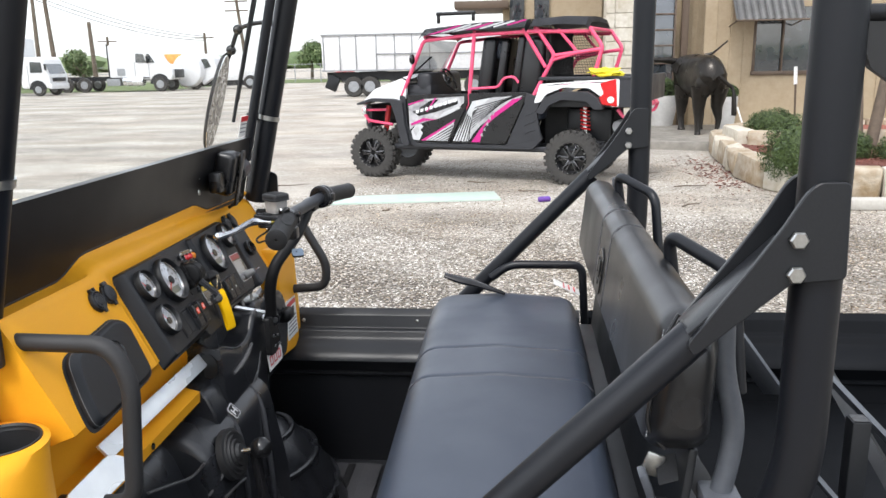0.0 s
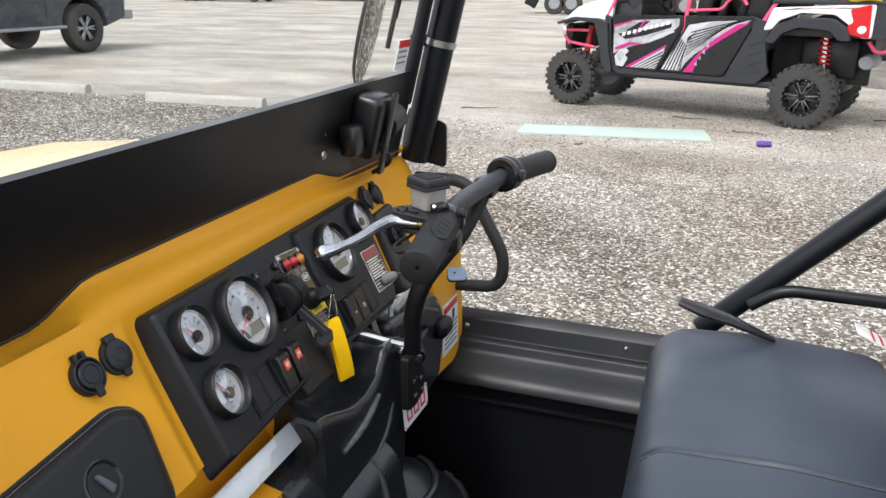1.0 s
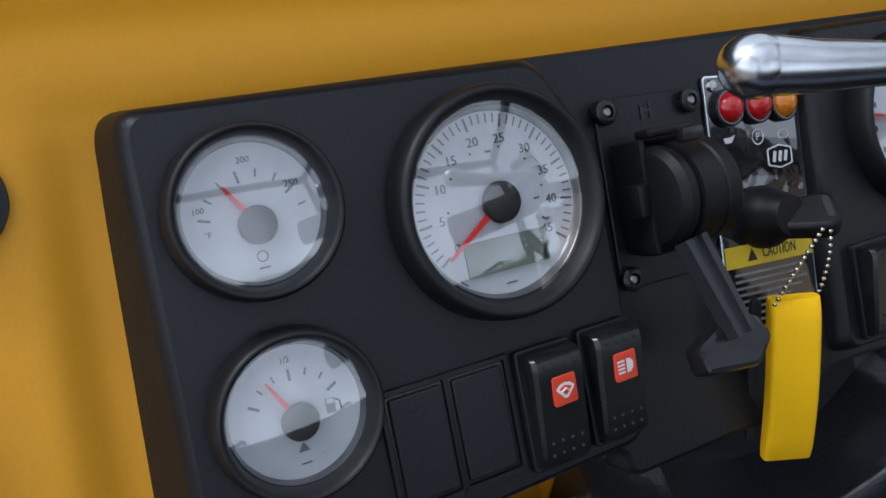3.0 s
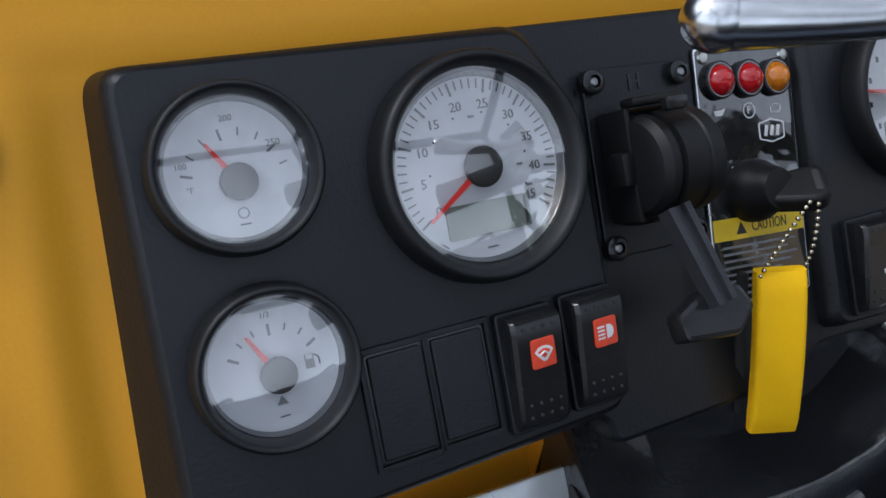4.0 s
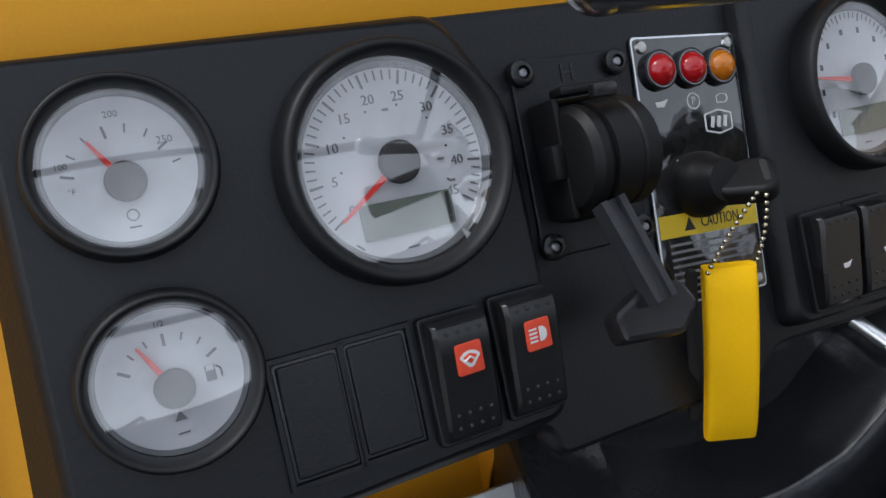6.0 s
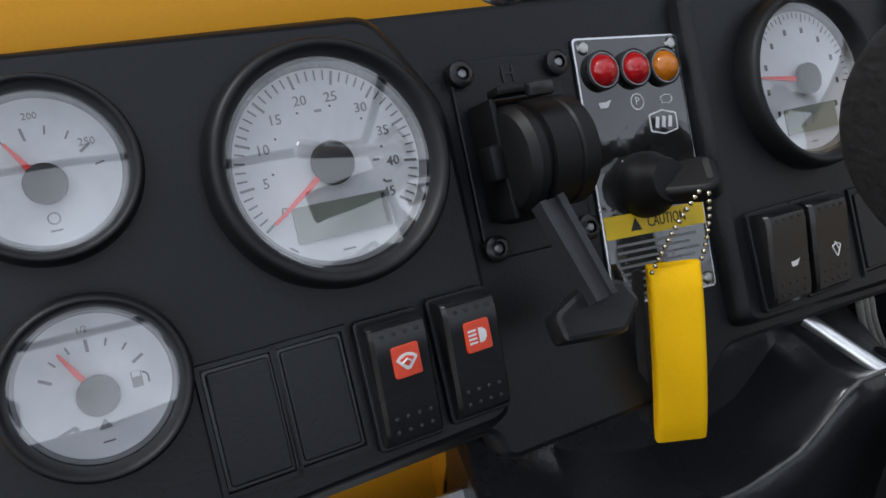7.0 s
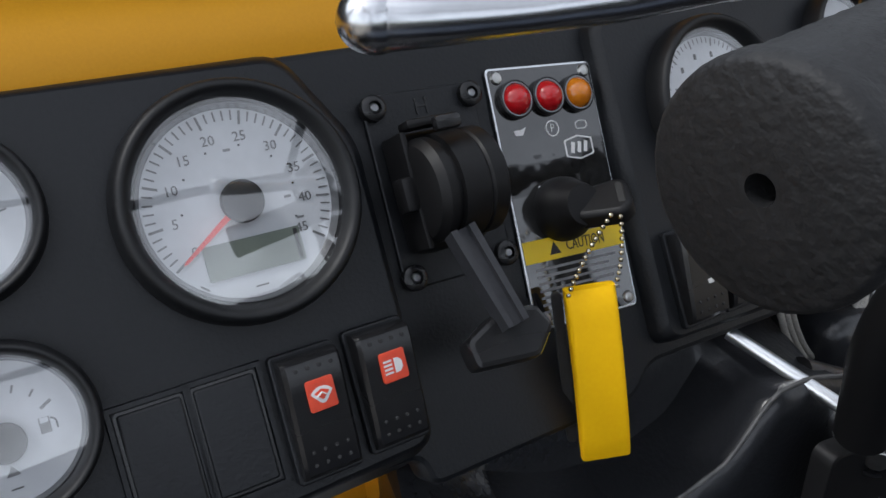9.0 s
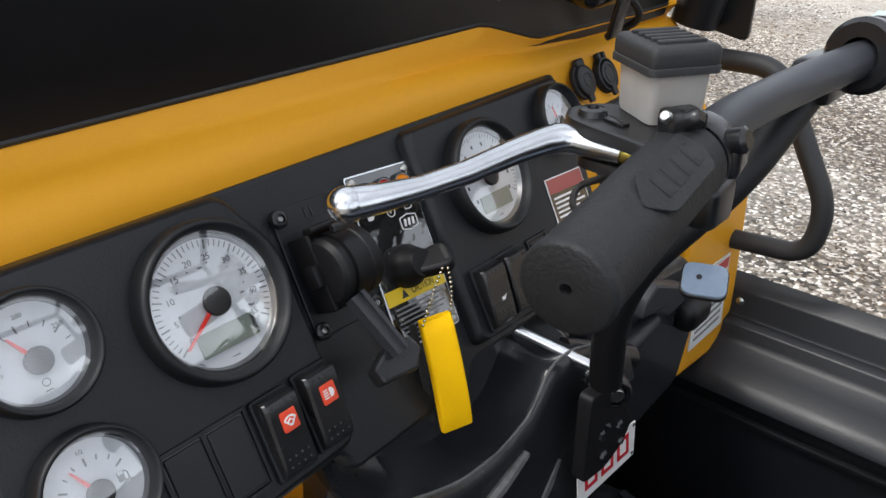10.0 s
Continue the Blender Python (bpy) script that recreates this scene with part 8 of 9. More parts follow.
part("tab_face", prism(rounded(0.024, 0.0195, 0.005), 0.0018, 0.0015, 0.0006), mat("pale_blue_passivated_zinc", (0.28, 0.35, 0.45), (0.21, 0.28, 0.37), 0.42, scale=160), tabp, "pale blue plated face", tabm)
part("tab_hole", lathe([(0, 0.0036), (0.0016, 0.0036), (0.0016, 0.003), (0, 0.003)], 12), INK, tabp, "", tabm @ T(-0.003, 0.001, 0), smooth=0)
part("brake_cable", tube(bent([(-0.206, 1.55, 1.338), (-0.2149, 1.5474, 1.3274), (-0.2415, 1.5537, 1.311), (-0.232, 1.535, 1.305), (-0.2128, 1.5242, 1.3127), (-0.196, 1.535, 1.318)], 0.012), 0.0022, 10), RUBBER, veh, "looped black brake cable")

# hanging sign under the column
sgm = frame_of((-0.26, 1.677, 0.996), (0.004, 0.09, 0.0), (1, -0.045, 0.1))
sg = part("tin_sign", prism([(-0.046, -0.021), (0.044, -0.019), (0.046, 0.018), (-0.046, 0.0205)], 0.0012), WHITEP, veh, "small white sign with red block letters", sgm, smooth=0)
for k in range(3):
    x = -0.026 + 0.0255 * k
    bm = bmesh.new()
    for ox, oy, w, h in ((0, 0.0095, 0.019, 0.004), (0, -0.0095, 0.019, 0.004), (-0.0075, 0, 0.004, 0.019), (0.0075, 0, 0.004, 0.019)):
        box(w, h, 0.0004, (ox, oy, 0), bm=bm)
    part("sign_mark", bm, REDP, sg, "red block outline", sgm @ T(x, 0.0, 0.0014), smooth=0)
for x, y in ((-0.043, -0.018), (0.041, -0.016), (0.043, 0.015), (-0.043, 0.0175)):
    part("sign_rivet", lathe([(0, 0.001), (0.0018, 0.0006), (0.002, 0)], 10), INK, sg, "", sgm @ T(x, y, 0.0012))

# ---- the pink caged buggy parked on the lot ----
BM = Matrix.Translation((1.014, 10.75, 0.0)) @ Matrix(((-0.953, -0.303, 0), (0.303, -0.953, 0), (0, 0, 1))).to_4x4()
bug = new("buggy")
bug.matrix_basis = BM
tagged(bug, "four-seat off-road buggy with pink cage and black graphics", "off-road buggy")
# local axes: x ahead, y towards the open lot side, z up; the near flank lies at y = 0
W = 1.42


def bpart(name, bm, material, label="", parent=None, m=None, smooth=35):
    return part(name, bm, material, parent or bug, label, BM @ (m or Matrix()), smooth)


def plate(pts, y, t=0.03, r=0.02, bevel=0.006, n=3):
    """A side panel: outline in x, z standing at y, t thick inwards."""
    bm = prism(soften(pts, r, n), t, bevel=bevel, seg=1)
    m = Matrix(((1, 0, 0, 0), (0, 0, 1, y - t), (0, 1, 0, 0), (0, 0, 0, 1)))
    bmesh.ops.transform(bm, matrix=m, verts=bm.verts)
    return bm


LONG = 1.047   # the body's stretch along its length
NETM = mat("black_cage_netting", (0.02, 0.02, 0.02), rough=0.9)
RIMM = mat("machined_black_alloy", (0.2, 0.2, 0.21), (0.06, 0.06, 0.065), 0.3, metal=0.8, scale=18)


def buggy_wheel(x, y, out):
    m = T(x, y, 0.366) @ RX(90 if out < 0 else -90) @ Matrix.Diagonal((1.04, 1.04, 1, 1))
    w = bpart("wheel", lathe([(0.2, -0.12), (0.29, -0.135), (0.335, -0.115), (0.345, -0.06), (0.345, 0.06), (0.335, 0.115), (0.29, 0.135), (0.2, 0.12)], 40), TYRE, "knobbly black tyre", None, m)
    bm = bmesh.new()
    for k in range(26):
        for z, s in ((0.075, 1), (-0.075, -1), (0.0, 0)):
            a = 360 / 26 * (k + (0.5 if s == 0 else 0))
            box(0.03, 0.05, 0.06 if s else 0.05, (0, 0, 0), bm=bm, rot=RZ(a) @ T(0.347, 0, z) @ RY(14 * s))
        box(0.05, 0.035, 0.02, (0, 0, 0), bm=bm, rot=RZ(360 / 26 * k) @ T(0.318, 0, 0.127))
    part("tread", bm, TYRE, w, "", BM @ m, smooth=0)
    part("rim", lathe([(0.0, 0.05), (0.05, 0.06), (0.055, 0.03), (0.17, 0.02), (0.185, 0.1), (0.205, 0.13), (0.21, 0.12), (0.205, -0.1), (0.0, -0.05)], 36), GLOSSB, w, "black alloy rim", BM @ m)
    for k in range(6):
        part("spoke", prism([(0.035, -0.022), (0.19, -0.035), (0.195, -0.012), (0.06, 0.0), (0.195, 0.012), (0.19, 0.035), (0.035, 0.022)], 0.03, 0.06, 0.006), RIMM, w, "", BM @ m @ RZ(60 * k))
    for k in range(18):
        part("rim_bolt", lathe([(0.006, 0), (0.006, 0.006), (0, 0.007)], 6), BOLT, w, "", BM @ m @ RZ(20 * k) @ T(0.197, 0, 0.127))
    part("hub_cap", lathe([(0.035, 0.05), (0.033, 0.075), (0, 0.08)], 16), GLOSSB, w, "", BM @ m)


for x in (0.0, 2.9 * LONG):
    buggy_wheel(x, -0.1, 1)
    buggy_wheel(x, -W + 0.1, -1)
BM = BM @ Matrix.Diagonal((LONG, 1, 1, 1))
# flanks: doors with graphics, both sides
fdoor = [(2.33, 1.22), (1.43, 1.235), (1.42, 1.1), (1.70, 0.54), (2.18, 0.54), (2.31, 0.80)]
rdoor = [(1.405, 1.24), (0.60, 1.255), (0.64, 1.1), (0.89, 0.54), (1.675, 0.54), (1.40, 1.08)]
for side, y in ((1, 0.02), (-1, -W - 0.02)):
    t = 0.035
    d1 = bpart("door", plate(fdoor, y if side > 0 else y + t, t), GLOSSB, "black front door with grey and pink graphics")
    d2 = bpart("door", plate(rdoor, y if side > 0 else y + t, t), GLOSSB, "black rear door with grey and pink graphics")
    yy = y + 0.002 if side > 0 else y
    th = 0.004
    gr = lambda pts, mt, par, lift=0.0: part("graphic", plate(pts, (yy + lift) if side > 0 else yy + th - lift, th, 0.004, 0.0, 2), mt, par, "", BM, smooth=0)
    # pale splinters, dark shards and pink blades
    gr([(2.3, 1.06), (2.06, 1.16), (1.47, 1.2), (1.47, 1.11), (1.62, 0.98), (1.83, 0.89), (2.04, 0.84), (2.22, 0.77), (2.29, 0.72)], PRINTG, d1, 0)
    gr([(2.29, 1.14), (2.06, 1.17), (2.24, 1.08)], GLOSSB, d1, 0.002)
    gr([(2.14, 1.03), (1.97, 1.14), (1.83, 1.16), (1.95, 1.06), (2.06, 0.98)], GLOSSB, d1, 0.002)
    gr([(2.24, 0.98), (2.14, 1.01), (1.83, 1.06), (1.56, 1.14), (1.56, 1.09), (1.88, 0.98), (2.14, 0.92)], GLOSSB, d1, 0.002)
    gr([(2.31, 1.09), (2.06, 1.16), (2.06, 1.14), (2.3, 1.07)], MAGENTA, d1, 0.004)
    gr([(1.9, 1.18), (1.87, 1.18), (2.01, 0.98), (2.03, 0.98)], MAGENTA, d1, 0.004)
    gr([(2.27, 0.81), (2.08, 0.89), (1.87, 0.87), (2.06, 0.85), (2.26, 0.78)], MAGENTA, d1, 0.004)
    gr([(1.77, 0.98), (1.56, 1.06), (1.51, 1.04), (1.75, 0.93), (1.85, 0.89)], GREYG, d1, 0.002)
    gr([(2.27, 0.7), (2.15, 0.84), (2.08, 0.77), (2.13, 0.72), (2.09, 0.68), (2.15, 0.57), (2.24, 0.58)], GREYG, d1, 0)
    gr([(2.24, 0.72), (2.17, 0.78), (2.14, 0.72), (2.2, 0.63)], PRINTG, d1, 0.002)
    gr([(2.12, 0.57), (1.6, 0.88), (1.61, 0.85), (2.05, 0.57)], MAGENTA, d1, 0)
    gr([(2.05, 0.57), (1.62, 0.84), (1.63, 0.77), (1.72, 0.57)], GREYG, d1, 0)
    gr([(1.65, 0.57), (1.47, 0.89), (1.35, 1.13), (1.09, 1.18), (1.35, 0.98), (1.42, 0.57)], GREYG, d2, 0)
    gr([(1.4, 0.58), (1.35, 0.67), (1.25, 0.78), (1.09, 0.9), (0.91, 1.01), (0.64, 1.21), (1.09, 1.18), (1.25, 1.06), (1.37, 0.89)], PRINTG, d2, 0)
    gr([(1.37, 0.56), (1.25, 0.56), (1.19, 0.77), (1.03, 0.91), (0.65, 1.18), (0.78, 1.16), (1.08, 0.94), (1.23, 0.76)], MAGENTA, d2, 0.002)
    for k in range(8):
        gr([(1.405 - 0.012 * k, 0.72 + 0.045 * k), (1.395 - 0.012 * k, 0.735 + 0.045 * k), (0.95 - 0.03 * k, 1.10 + 0.016 * k), (0.80 - 0.03 * k, 1.185 + 0.006 * k), (0.96 - 0.03 * k, 1.085 + 0.016 * k)], GLOSSB, d2, 0.003)
    for k in range(6):
        gr([(1.66 - k * 0.042, 0.56), (1.648 - k * 0.042, 0.56), (1.45 - k * 0.02, 0.98 - k * 0.02), (1.46 - k * 0.02, 1.0 - k * 0.02)], GLOSSB, d2, 0.003)
    for k in range(5):
        gr([(2.02 - k * 0.06, 0.57), (2.005 - k * 0.06, 0.57), (1.63 - k * 0.008, 0.78 - k * 0.035), (1.64 - k * 0.008, 0.795 - k * 0.035)], GLOSSB, d1, 0.003)
    for k in range(5):
        gr([(1.24 - k * 0.04, 0.66 + k * 0.075), (1.21 - k * 0.04, 0.70 + k * 0.075), (1.205 - k * 0.04, 0.64 + k * 0.075)], PRINTG, d2, 0.004)
    # plain bars where the maker's word stands
    for k in range(9):
        gr([(2.19 - k * 0.07, 0.955 + k * 0.02), (2.145 - k * 0.07, 0.965 + k * 0.02), (2.14 - k * 0.07, 1.01 + k * 0.02), (2.185 - k * 0.07, 1.0 + k * 0.02)], WHITEB, d1, 0.005)
    sk = [(2.42, 0.56), (2.2, 0.47), (0.52, 0.47), (0.38, 0.62), (0.58, 1.06), (0.64, 1.08), (0.88, 0.53), (2.2, 0.53), (2.33, 0.78), (2.36, 1.2), (2.44, 1.22), (2.45, 0.86)]
    bpart("rocker_panel", plate(sk, (y - 0.01) if side > 0 else y + 0.07, 0.06, 0.03), BLACK, "black rocker panel")
    bed = [(0.42, 1.36), (-0.22, 1.40), (-0.6, 1.42), (-0.6, 1.06), (-0.5, 1.06), (-0.36, 1.2), (-0.22, 1.3), (0.12, 1.31), (0.34, 1.22), (0.40, 1.12), (0.5, 1.1)]
    bp = bpart("bed_flank", plate(bed, y if side > 0 else y + 0.05, 0.05, 0.03), WHITEB, "white bed flank with dark streaks")
    for k in range(5):
        part("graphic", plate([(0.36 - k * 0.13, 1.335 + 0.008 * k), (0.2 - k * 0.13, 1.345 + 0.008 * k), (0.02 - k * 0.12, 1.385), (0.1 - k * 0.12, 1.37)], (y + 0.003) if side > 0 else y + 0.002, 0.004, 0.002, 0, 1), MAGENTA if k % 2 else GLOSSB, bp, "", BM, smooth=0)
    fl = [(0.46, 0.98), (0.36, 1.17), (0.16, 1.26), (-0.2, 1.26), (-0.36, 1.16), (-0.42, 1.03), (-0.3, 1.02), (-0.2, 1.13), (0.12, 1.15), (0.28, 1.08), (0.36, 0.96)]
    bpart("rear_fender", plate(fl, (y + 0.06) if side > 0 else y + 0.08, 0.14, 0.03), BLACK, "black rear fender flare")
    ff = [(3.08, 1.07), (2.86, 1.13), (2.56, 1.11), (2.49, 0.9), (2.43, 0.6), (2.36, 0.48), (2.28, 0.5), (2.35, 0.8), (2.38, 1.12), (2.5, 1.165), (2.86, 1.175), (3.1, 1.1)]
    bpart("front_fender", plate(ff, (y + 0.05) if side > 0 else y + 0.11, 0.16, 0.03), BLACK, "black front fender flare")
    hp = [(3.06, 1.1), (2.84, 1.3), (2.42, 1.45), (2.34, 1.4), (2.36, 1.13), (2.86, 1.15)]
    bpart("hood_side", plate(hp, (y - 0.03) if side > 0 else y + 0.09, 0.06, 0.03), WHITEB, "white hood side")
    tl = [(-0.36, 1.36), (-0.56, 1.42), (-0.58, 1.06), (-0.38, 1.09), (-0.35, 1.18), (-0.41, 1.23)]
    bpart("tail_lamp", plate(tl, (y + 0.012) if side > 0 else y + 0.05, 0.06, 0.02), REDLENS, "red tail lamp")
    bpart("tail_reflector", lathe([(0, 0.02), (0.035, 0.018), (0.05, 0.0)], 18), WHITEB, "white lamp insert", None, T(-0.5, y + (0.005 if side > 0 else -0.005), 1.15) @ RX(-90 * side))
# hood, floor, bed, roof
bm = sweep([[Vector((x, -0.05 - (W - 0.1) * k / 6, z + 0.05 * math.sin(math.pi * k / 6))) for k in range(7)] for x, z in ((3.05, 1.05), (3.0, 1.17), (2.82, 1.3), (2.42, 1.46), (2.3, 1.44))])
bpart("hood", bm, WHITEB, "white hood")
bpart("floor_pan", box(2.9, W - 0.1, 0.08, (1.4, -W / 2, 0.47), 0.02), BLACK, "black underbody")
bpart("cargo_bed", box(1.25, W - 0.12, 0.1, (-0.2, -W / 2, 1.1), 0.02), BLACK, "black cargo bed")
bpart("bed_rail", box(1.42, 0.06, 0.05, (-0.27, -0.02, 1.43), 0.015), BLACK)
bpart("bed_rail", box(1.42, 0.06, 0.05, (-0.27, -W + 0.02, 1.43), 0.015), BLACK)
bpart("tailgate", box(0.04, W - 0.1, 0.34, (-0.95, -W / 2, 1.3), 0.01), BLACK, "black tailgate")
cr = bpart("bed_corner", plate([(-0.59, 1.45), (-0.86, 1.46), (-0.87, 1.06), (-0.6, 1.05)], 0.005, 0.05, 0.02), BLACK, "black slotted bed corner")
for k in range(5):
    part("corner_slot", box(0.06, 0.008, 0.022, (-0.8, 0.008, 1.12 + 0.07 * k), 0.002), INK, cr, "", BM)
bpart("wheel_well", box(1.05, 0.05, 0.72, (-0.05, -0.48, 0.86), 0.02), NETM, "black inner fender")
bpart("inner_dash", box(0.22, W - 0.2, 0.3, (2.12, -W / 2, 1.38), 0.06, 3), BLACK, "black dash with printed trim")
for x, zz in ((0.98, 1.55), (0.75, 1.6)):
    bpart("seat_bolster", box(0.1, 0.1, 0.8, (x, -0.14, zz), 0.035, 3, rot=RY(-8)), BACKV, "black seat bolster")
# added far-side mesh: stops the bright truck behind lighting up the cabin view
b = bmesh.new()
for k in range(14):
    tube([(0.62 + k * 0.055, -W + 0.08, 1.22), (0.66 + k * 0.055, -W + 0.08, 2.02)], 0.014, 4, b)
bpart("far_side_screen", b, NETM, "black mesh added to darken the cabin")
bpart("front_cowl", box(0.4, W - 0.2, 0.35, (2.2, -W / 2, 1.2), 0.05), BLACK, "black dash cowl")
bpart("nose_panel", box(0.12, W - 0.3, 0.35, (3.02, -W / 2, 0.9), 0.04), BLACK, "black nose grille")
for y in (-0.22, -W + 0.22):
    bpart("head_lamp", box(0.06, 0.26, 0.12, (3.06, y, 0.98), 0.02), ZINC, "clear head lamp")
def roof_part(x0, x1, z0, z1, mt, lb):
    b = sweep([[Vector((x, 0.05 - (W + 0.1) * k / 8, z + 0.04 * math.sin(math.pi * k / 8) - (0.09 if k in (0, 8) else 0))) for k in range(9)] for x, z in ((x0, z0 - 0.06), (x0 - 0.03, z0), ((x0 + x1) / 2, (z0 + z1) / 2 + 0.02), (x1 + 0.03, z1), (x1, z1 - 0.07))])
    bmesh.ops.solidify(b, geom=b.faces, thickness=0.015)
    return bpart("roof_panel", b, mt, lb)
rf = roof_part(2.12, 0.6, 2.12, 2.2, GLOSSB, "black printed roof panel")
roof_part(0.58, -0.2, 2.2, 2.2, BLACK, "black rear roof panel")
for k in range(7):
    part("graphic", box(0.5 - 0.04 * k, 0.004, 0.02, (1.75 - 0.17 * k, 0.0275, 2.1 + 0.012 * k), rot=RY(14)), MAGENTA if k % 3 == 0 else GREYG, rf, "", BM, smooth=0)
lbp = bpart("light_bar", box(0.56, 0.08, 0.05, (1.62, -0.1, 2.33), 0.015), GLOSSB, "black roof light bar")
bpart("light_bar_rail", box(0.04, 0.05, 0.12, (1.87, -0.1, 2.26), 0.01), GLOSSB, "", lbp)
bpart("light_bar_rail", box(0.04, 0.05, 0.1, (1.37, -0.1, 2.27), 0.01), GLOSSB, "", lbp)
# cage tubes
def cage(pts, r=0.026):
    for y in (-0.03, -W + 0.03):
        bpart("cage_tube", tube(bent([(x, y, z) for x, z in pts], 0.06), r, 10), PINK, "pink cage tube")
cage([(2.42, 1.2), (2.07, 1.97), (1.38, 2.03), (0.55, 2.05), (-0.2, 2.03)])
cage([(1.43, 1.0), (1.33, 2.06)])
cage([(0.66, 2.09), (0.36, 1.58)])
cage([(0.48, 2.09), (0.24, 1.73), (0.58, 1.08)])
cage([(0.24, 1.73), (-0.35, 1.8)])
cage([(0.3, 1.66), (-0.05, 1.76)], 0.02)
cage([(-0.2, 2.08), (-0.37, 1.83), (-0.27, 1.45)])
cage([(0.2, 2.07), (-0.06, 1.76)], 0.02)
cage([(1.4, 1.3), (1.0, 1.32), (0.92, 1.45), (0.78, 1.46), (0.72, 1.38)], 0.018)
for x, z in ((2.05, 2.02), (1.33, 2.07), (0.5, 2.09), (-0.2, 2.07), (0.24, 1.73)):
    bpart("cage_crossbar", tube([(x, -0.03, z), (x, -W + 0.03, z)], 0.024, 10), PINK, "pink cage crossbar")
bpart("front_bumper", tube(bent([(2.62, -0.12, 0.78), (3.02, -0.12, 0.84), (3.1, -0.12, 1.02), (3.1, -W + 0.12, 1.02), (3.02, -W + 0.12, 0.84), (2.62, -W + 0.12, 0.78)], 0.08), 0.022, 10), PINK, "pink front bumper hoop")
bpart("front_bumper", tube(bent([(2.7, -0.1, 1.0), (3.08, -0.14, 0.99), (3.0, -0.14, 0.8)], 0.05), 0.02, 10), PINK, "pink bumper strut")
bpart("rear_bumper", tube(bent([(-0.56, -0.15, 1.02), (-0.64, -0.15, 0.9), (-0.86, -0.15, 0.94), (-0.9, -0.15, 1.06), (-0.9, -W + 0.15, 1.06), (-0.86, -W + 0.15, 0.94), (-0.6, -W + 0.15, 0.9)], 0.06), 0.022, 10), PINK, "pink rear bumper hoop")
bpart("rear_bumper", tube([(-0.88, -0.15, 1.08), (-0.88, -W + 0.15, 1.08)], 0.02, 10), PINK)
# seats, wheel, screen, netting
for x in (1.2, 0.55):
    for y in (-0.38, -W + 0.38):
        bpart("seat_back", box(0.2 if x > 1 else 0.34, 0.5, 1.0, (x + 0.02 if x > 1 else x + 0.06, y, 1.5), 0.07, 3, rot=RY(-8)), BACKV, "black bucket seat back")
        bpart("seat_pan", box(0.5, 0.5, 0.18, (x + 0.15, y, 0.95), 0.05, 3), VINYL, "black bucket seat")
swm = T(1.85, -0.42, 1.42) @ RY(-62)
sw_ = bpart("steering_wheel", tube([(0.17 * math.cos(a), 0.17 * math.sin(a), 0) for a in [k * math.pi / 12 for k in range(25)]], 0.016, 8), GLOSSB, "black steering wheel", None, swm)
for k in range(3):
    part("wheel_spoke", box(0.15, 0.03, 0.015, (0.08, 0, 0), 0.004), GLOSSB, sw_, "", BM @ swm @ RZ(120 * k + 30))
part("wheel_hub", lathe([(0, 0.03), (0.04, 0.025), (0.045, -0.02)], 16), GLOSSB, sw_, "", BM @ swm)
b = sweep([[Vector((2.38, -0.08, 1.4)), Vector((2.38, -W + 0.08, 1.4))], [Vector((2.08, -0.08, 1.98)), Vector((2.08, -W + 0.08, 1.98))]])
bpart("windscreen", b, clear("buggy_screen", 0.32, (0.42, 0.44, 0.45)), "clear reflective windscreen")
bpart("screen_wiper", tube([(2.2, -0.6, 1.75), (2.3, -0.25, 1.55)], 0.012, 6), GLOSSB)
bpart("side_mirror", blob(0.075, (2.2, 0.08, 1.72), (0.5, 0.8, 1.0), 0, 2), GLOSSB, "black side mirror")
bm = bmesh.new()
for k in range(22):
    tube([(-0.3 + k * 0.034, -0.25, 1.48), (-0.15 + k * 0.031, -0.25, 2.05)], 0.0035, 4, bm)
for k in range(16):
    tube([(-0.29 + 0.01 * k, -0.25, 1.5 + 0.035 * k), (0.44 + 0.005 * k, -0.25, 1.5 + 0.035 * k)], 0.0035, 4, bm)
bpart("rear_net", bm, NETM, "black rear netting")
bm = bmesh.new()
for k in range(32):
    tube([(0.3, -0.1 - k * 0.04, 1.3), (0.32, -0.1 - k * 0.04, 2.05)], 0.005, 4, bm)
bpart("rear_net", bm, NETM, "black rear netting")
bpart("yellow_strap", blob(0.1, (-0.42, -0.06, 1.5), (2.0, 1.2, 0.6), 0.9, 3, 4.0), YCLOTH, "crumpled yellow strap on the bed")
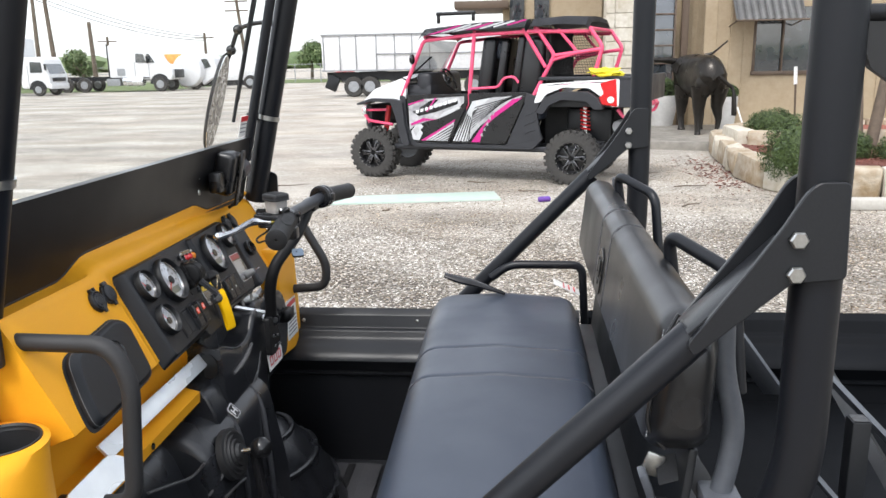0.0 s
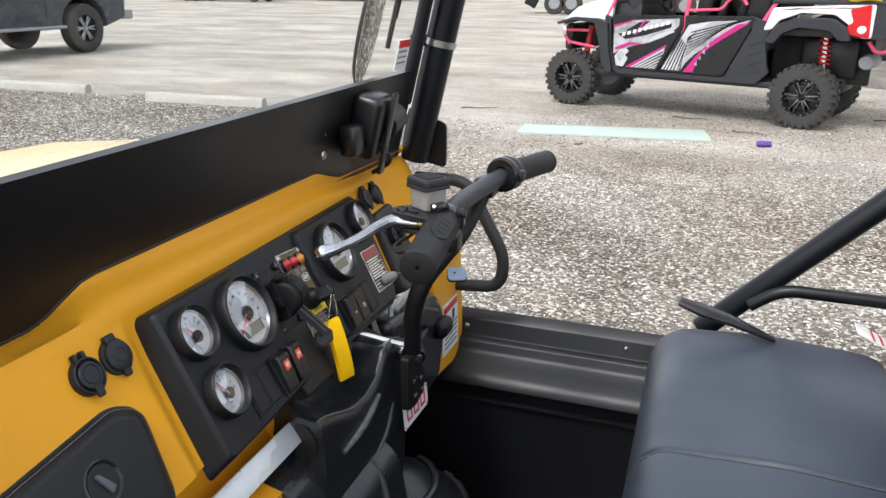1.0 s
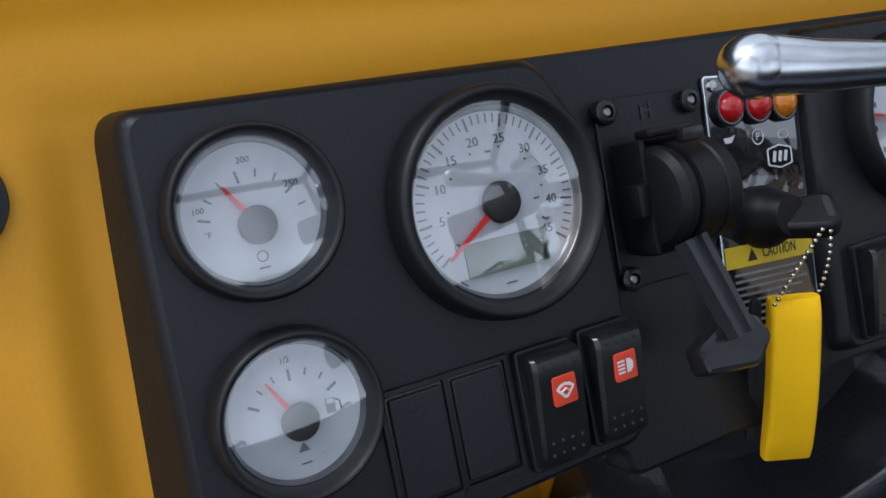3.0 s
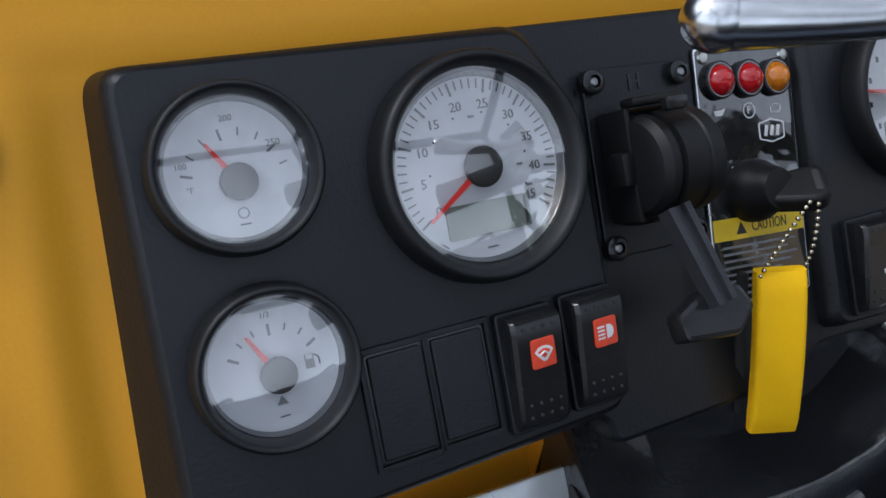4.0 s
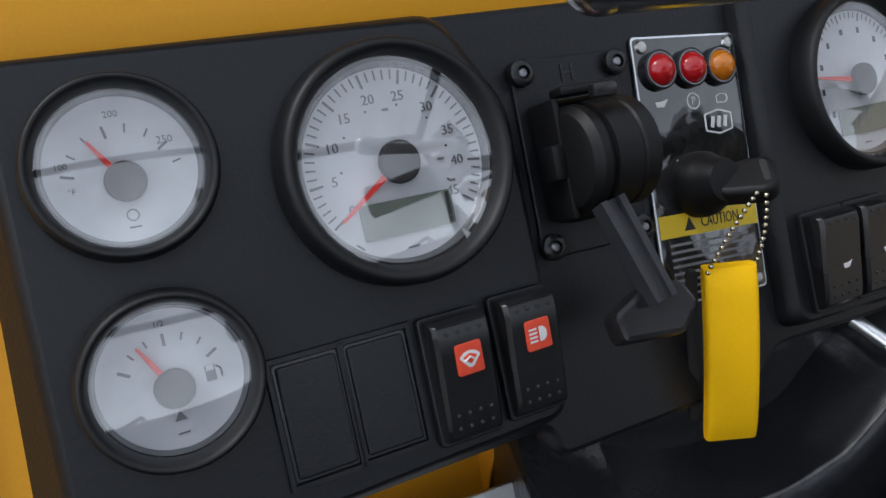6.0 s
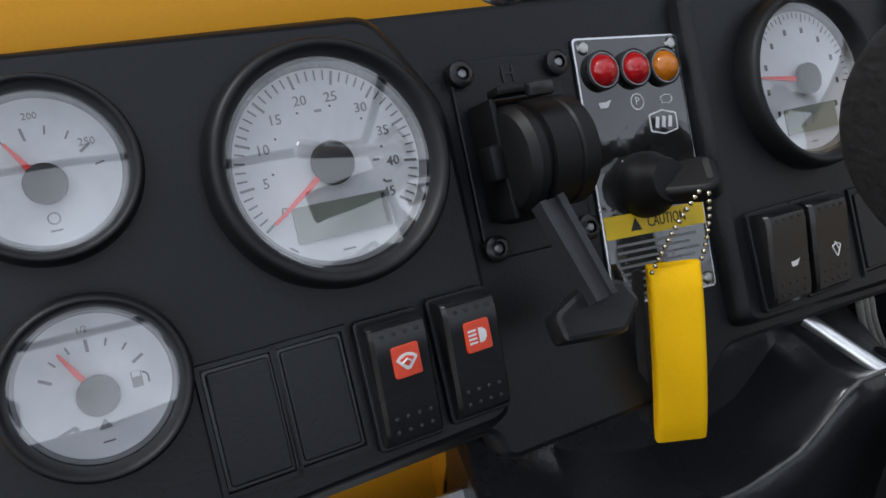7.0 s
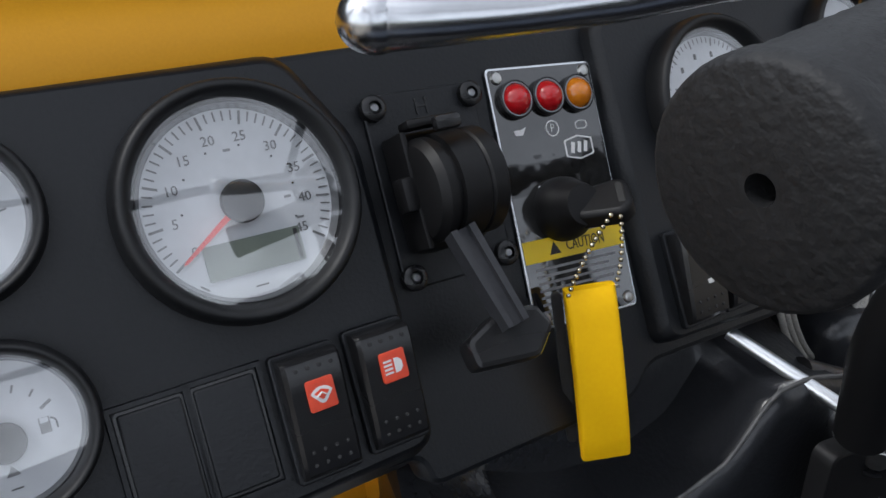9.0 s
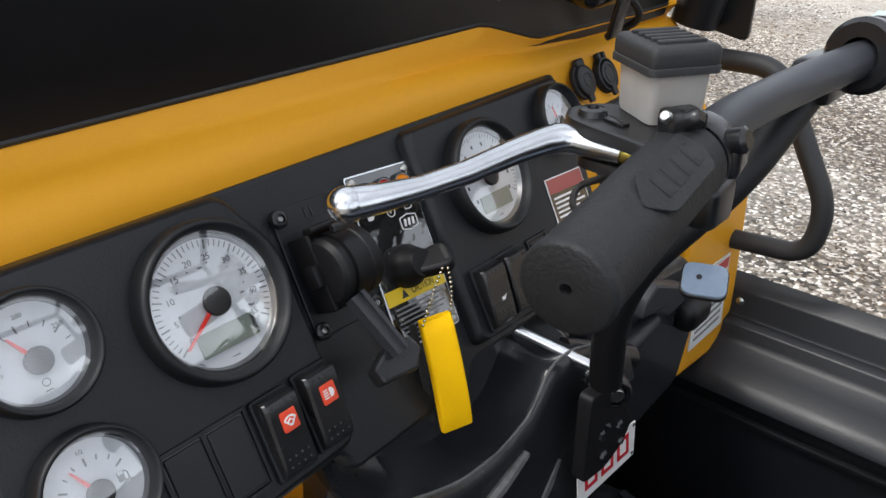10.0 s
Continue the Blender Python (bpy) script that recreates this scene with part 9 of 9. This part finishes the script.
bpart("quarter_panel", plate([(0.63, 1.25), (0.40, 1.18), (0.46, 0.98), (0.40, 0.62), (0.86, 0.53), (0.63, 1.08)], 0.012, 0.04, 0.02), BLACK, "black ribbed quarter panel")
for k in range(3):
    bpart("panel_rib", box(0.16, 0.012, 0.016, (0.55, 0.014, 0.72 + 0.12 * k), 0.004, rot=RY(24)), BLACK)
bpart("rear_bulkhead", box(0.05, W - 0.25, 0.78, (0.36, -W / 2, 1.65), 0.02), NETM, "black padded rear bulkhead")
bpart("seat_head", box(0.12, 0.3, 0.25, (1.06, -0.38, 1.82), 0.05, 3), VINYL)
# rear suspension
bpart("shock_body", tube([(-0.1, -0.3, 1.08), (-0.12, -0.3, 0.55)], 0.035, 12), ZINC, "bright damper body")
pts = [(-0.1 - 0.02 * k / 60, -0.3 + 0.055 * math.sin(k * 0.72), 1.06 - 0.34 * k / 60) for k in range(61)]
pts = [(p[0] + 0.055 * math.cos(k * 0.72), p[1], p[2]) for k, p in enumerate(pts)]
bpart("coil_spring", tube(pts, 0.013, 6), REDS, "red coil spring")
bpart("swing_arm", tube([(0.5, -0.4, 0.5), (0.0, -0.25, 0.42)], 0.035, 8), BLACK)
bpart("axle_guard", box(0.5, 0.6, 0.2, (-0.1, -W / 2, 0.5), 0.04), BLACK)
bpart("engine_block", box(0.6, 0.7, 0.45, (-0.15, -W / 2, 0.8), 0.05), STEEL, "dark engine block")
bpart("exhaust", lathe([(0, -0.25), (0.07, -0.25), (0.085, -0.2), (0.085, 0.2), (0.07, 0.25), (0, 0.25)], 16), TRUCKG, "grey exhaust silencer", None, T(-0.55, -0.5, 0.78) @ RX(90))
for x in (0.1, -0.25):
    bpart("link_arm", tube([(x, -0.15, 0.4), (x - 0.1, -0.6, 0.62)], 0.02, 8), REDS if x > 0 else BLACK)
bpart("front_shock", tube([(2.75, -0.28, 1.05), (2.8, -0.22, 0.55)], 0.04, 10), REDS, "red front spring")
bpart("front_arm", tube([(2.5, -0.5, 0.5), (2.88, -0.2, 0.42)], 0.03, 8), BLACK)
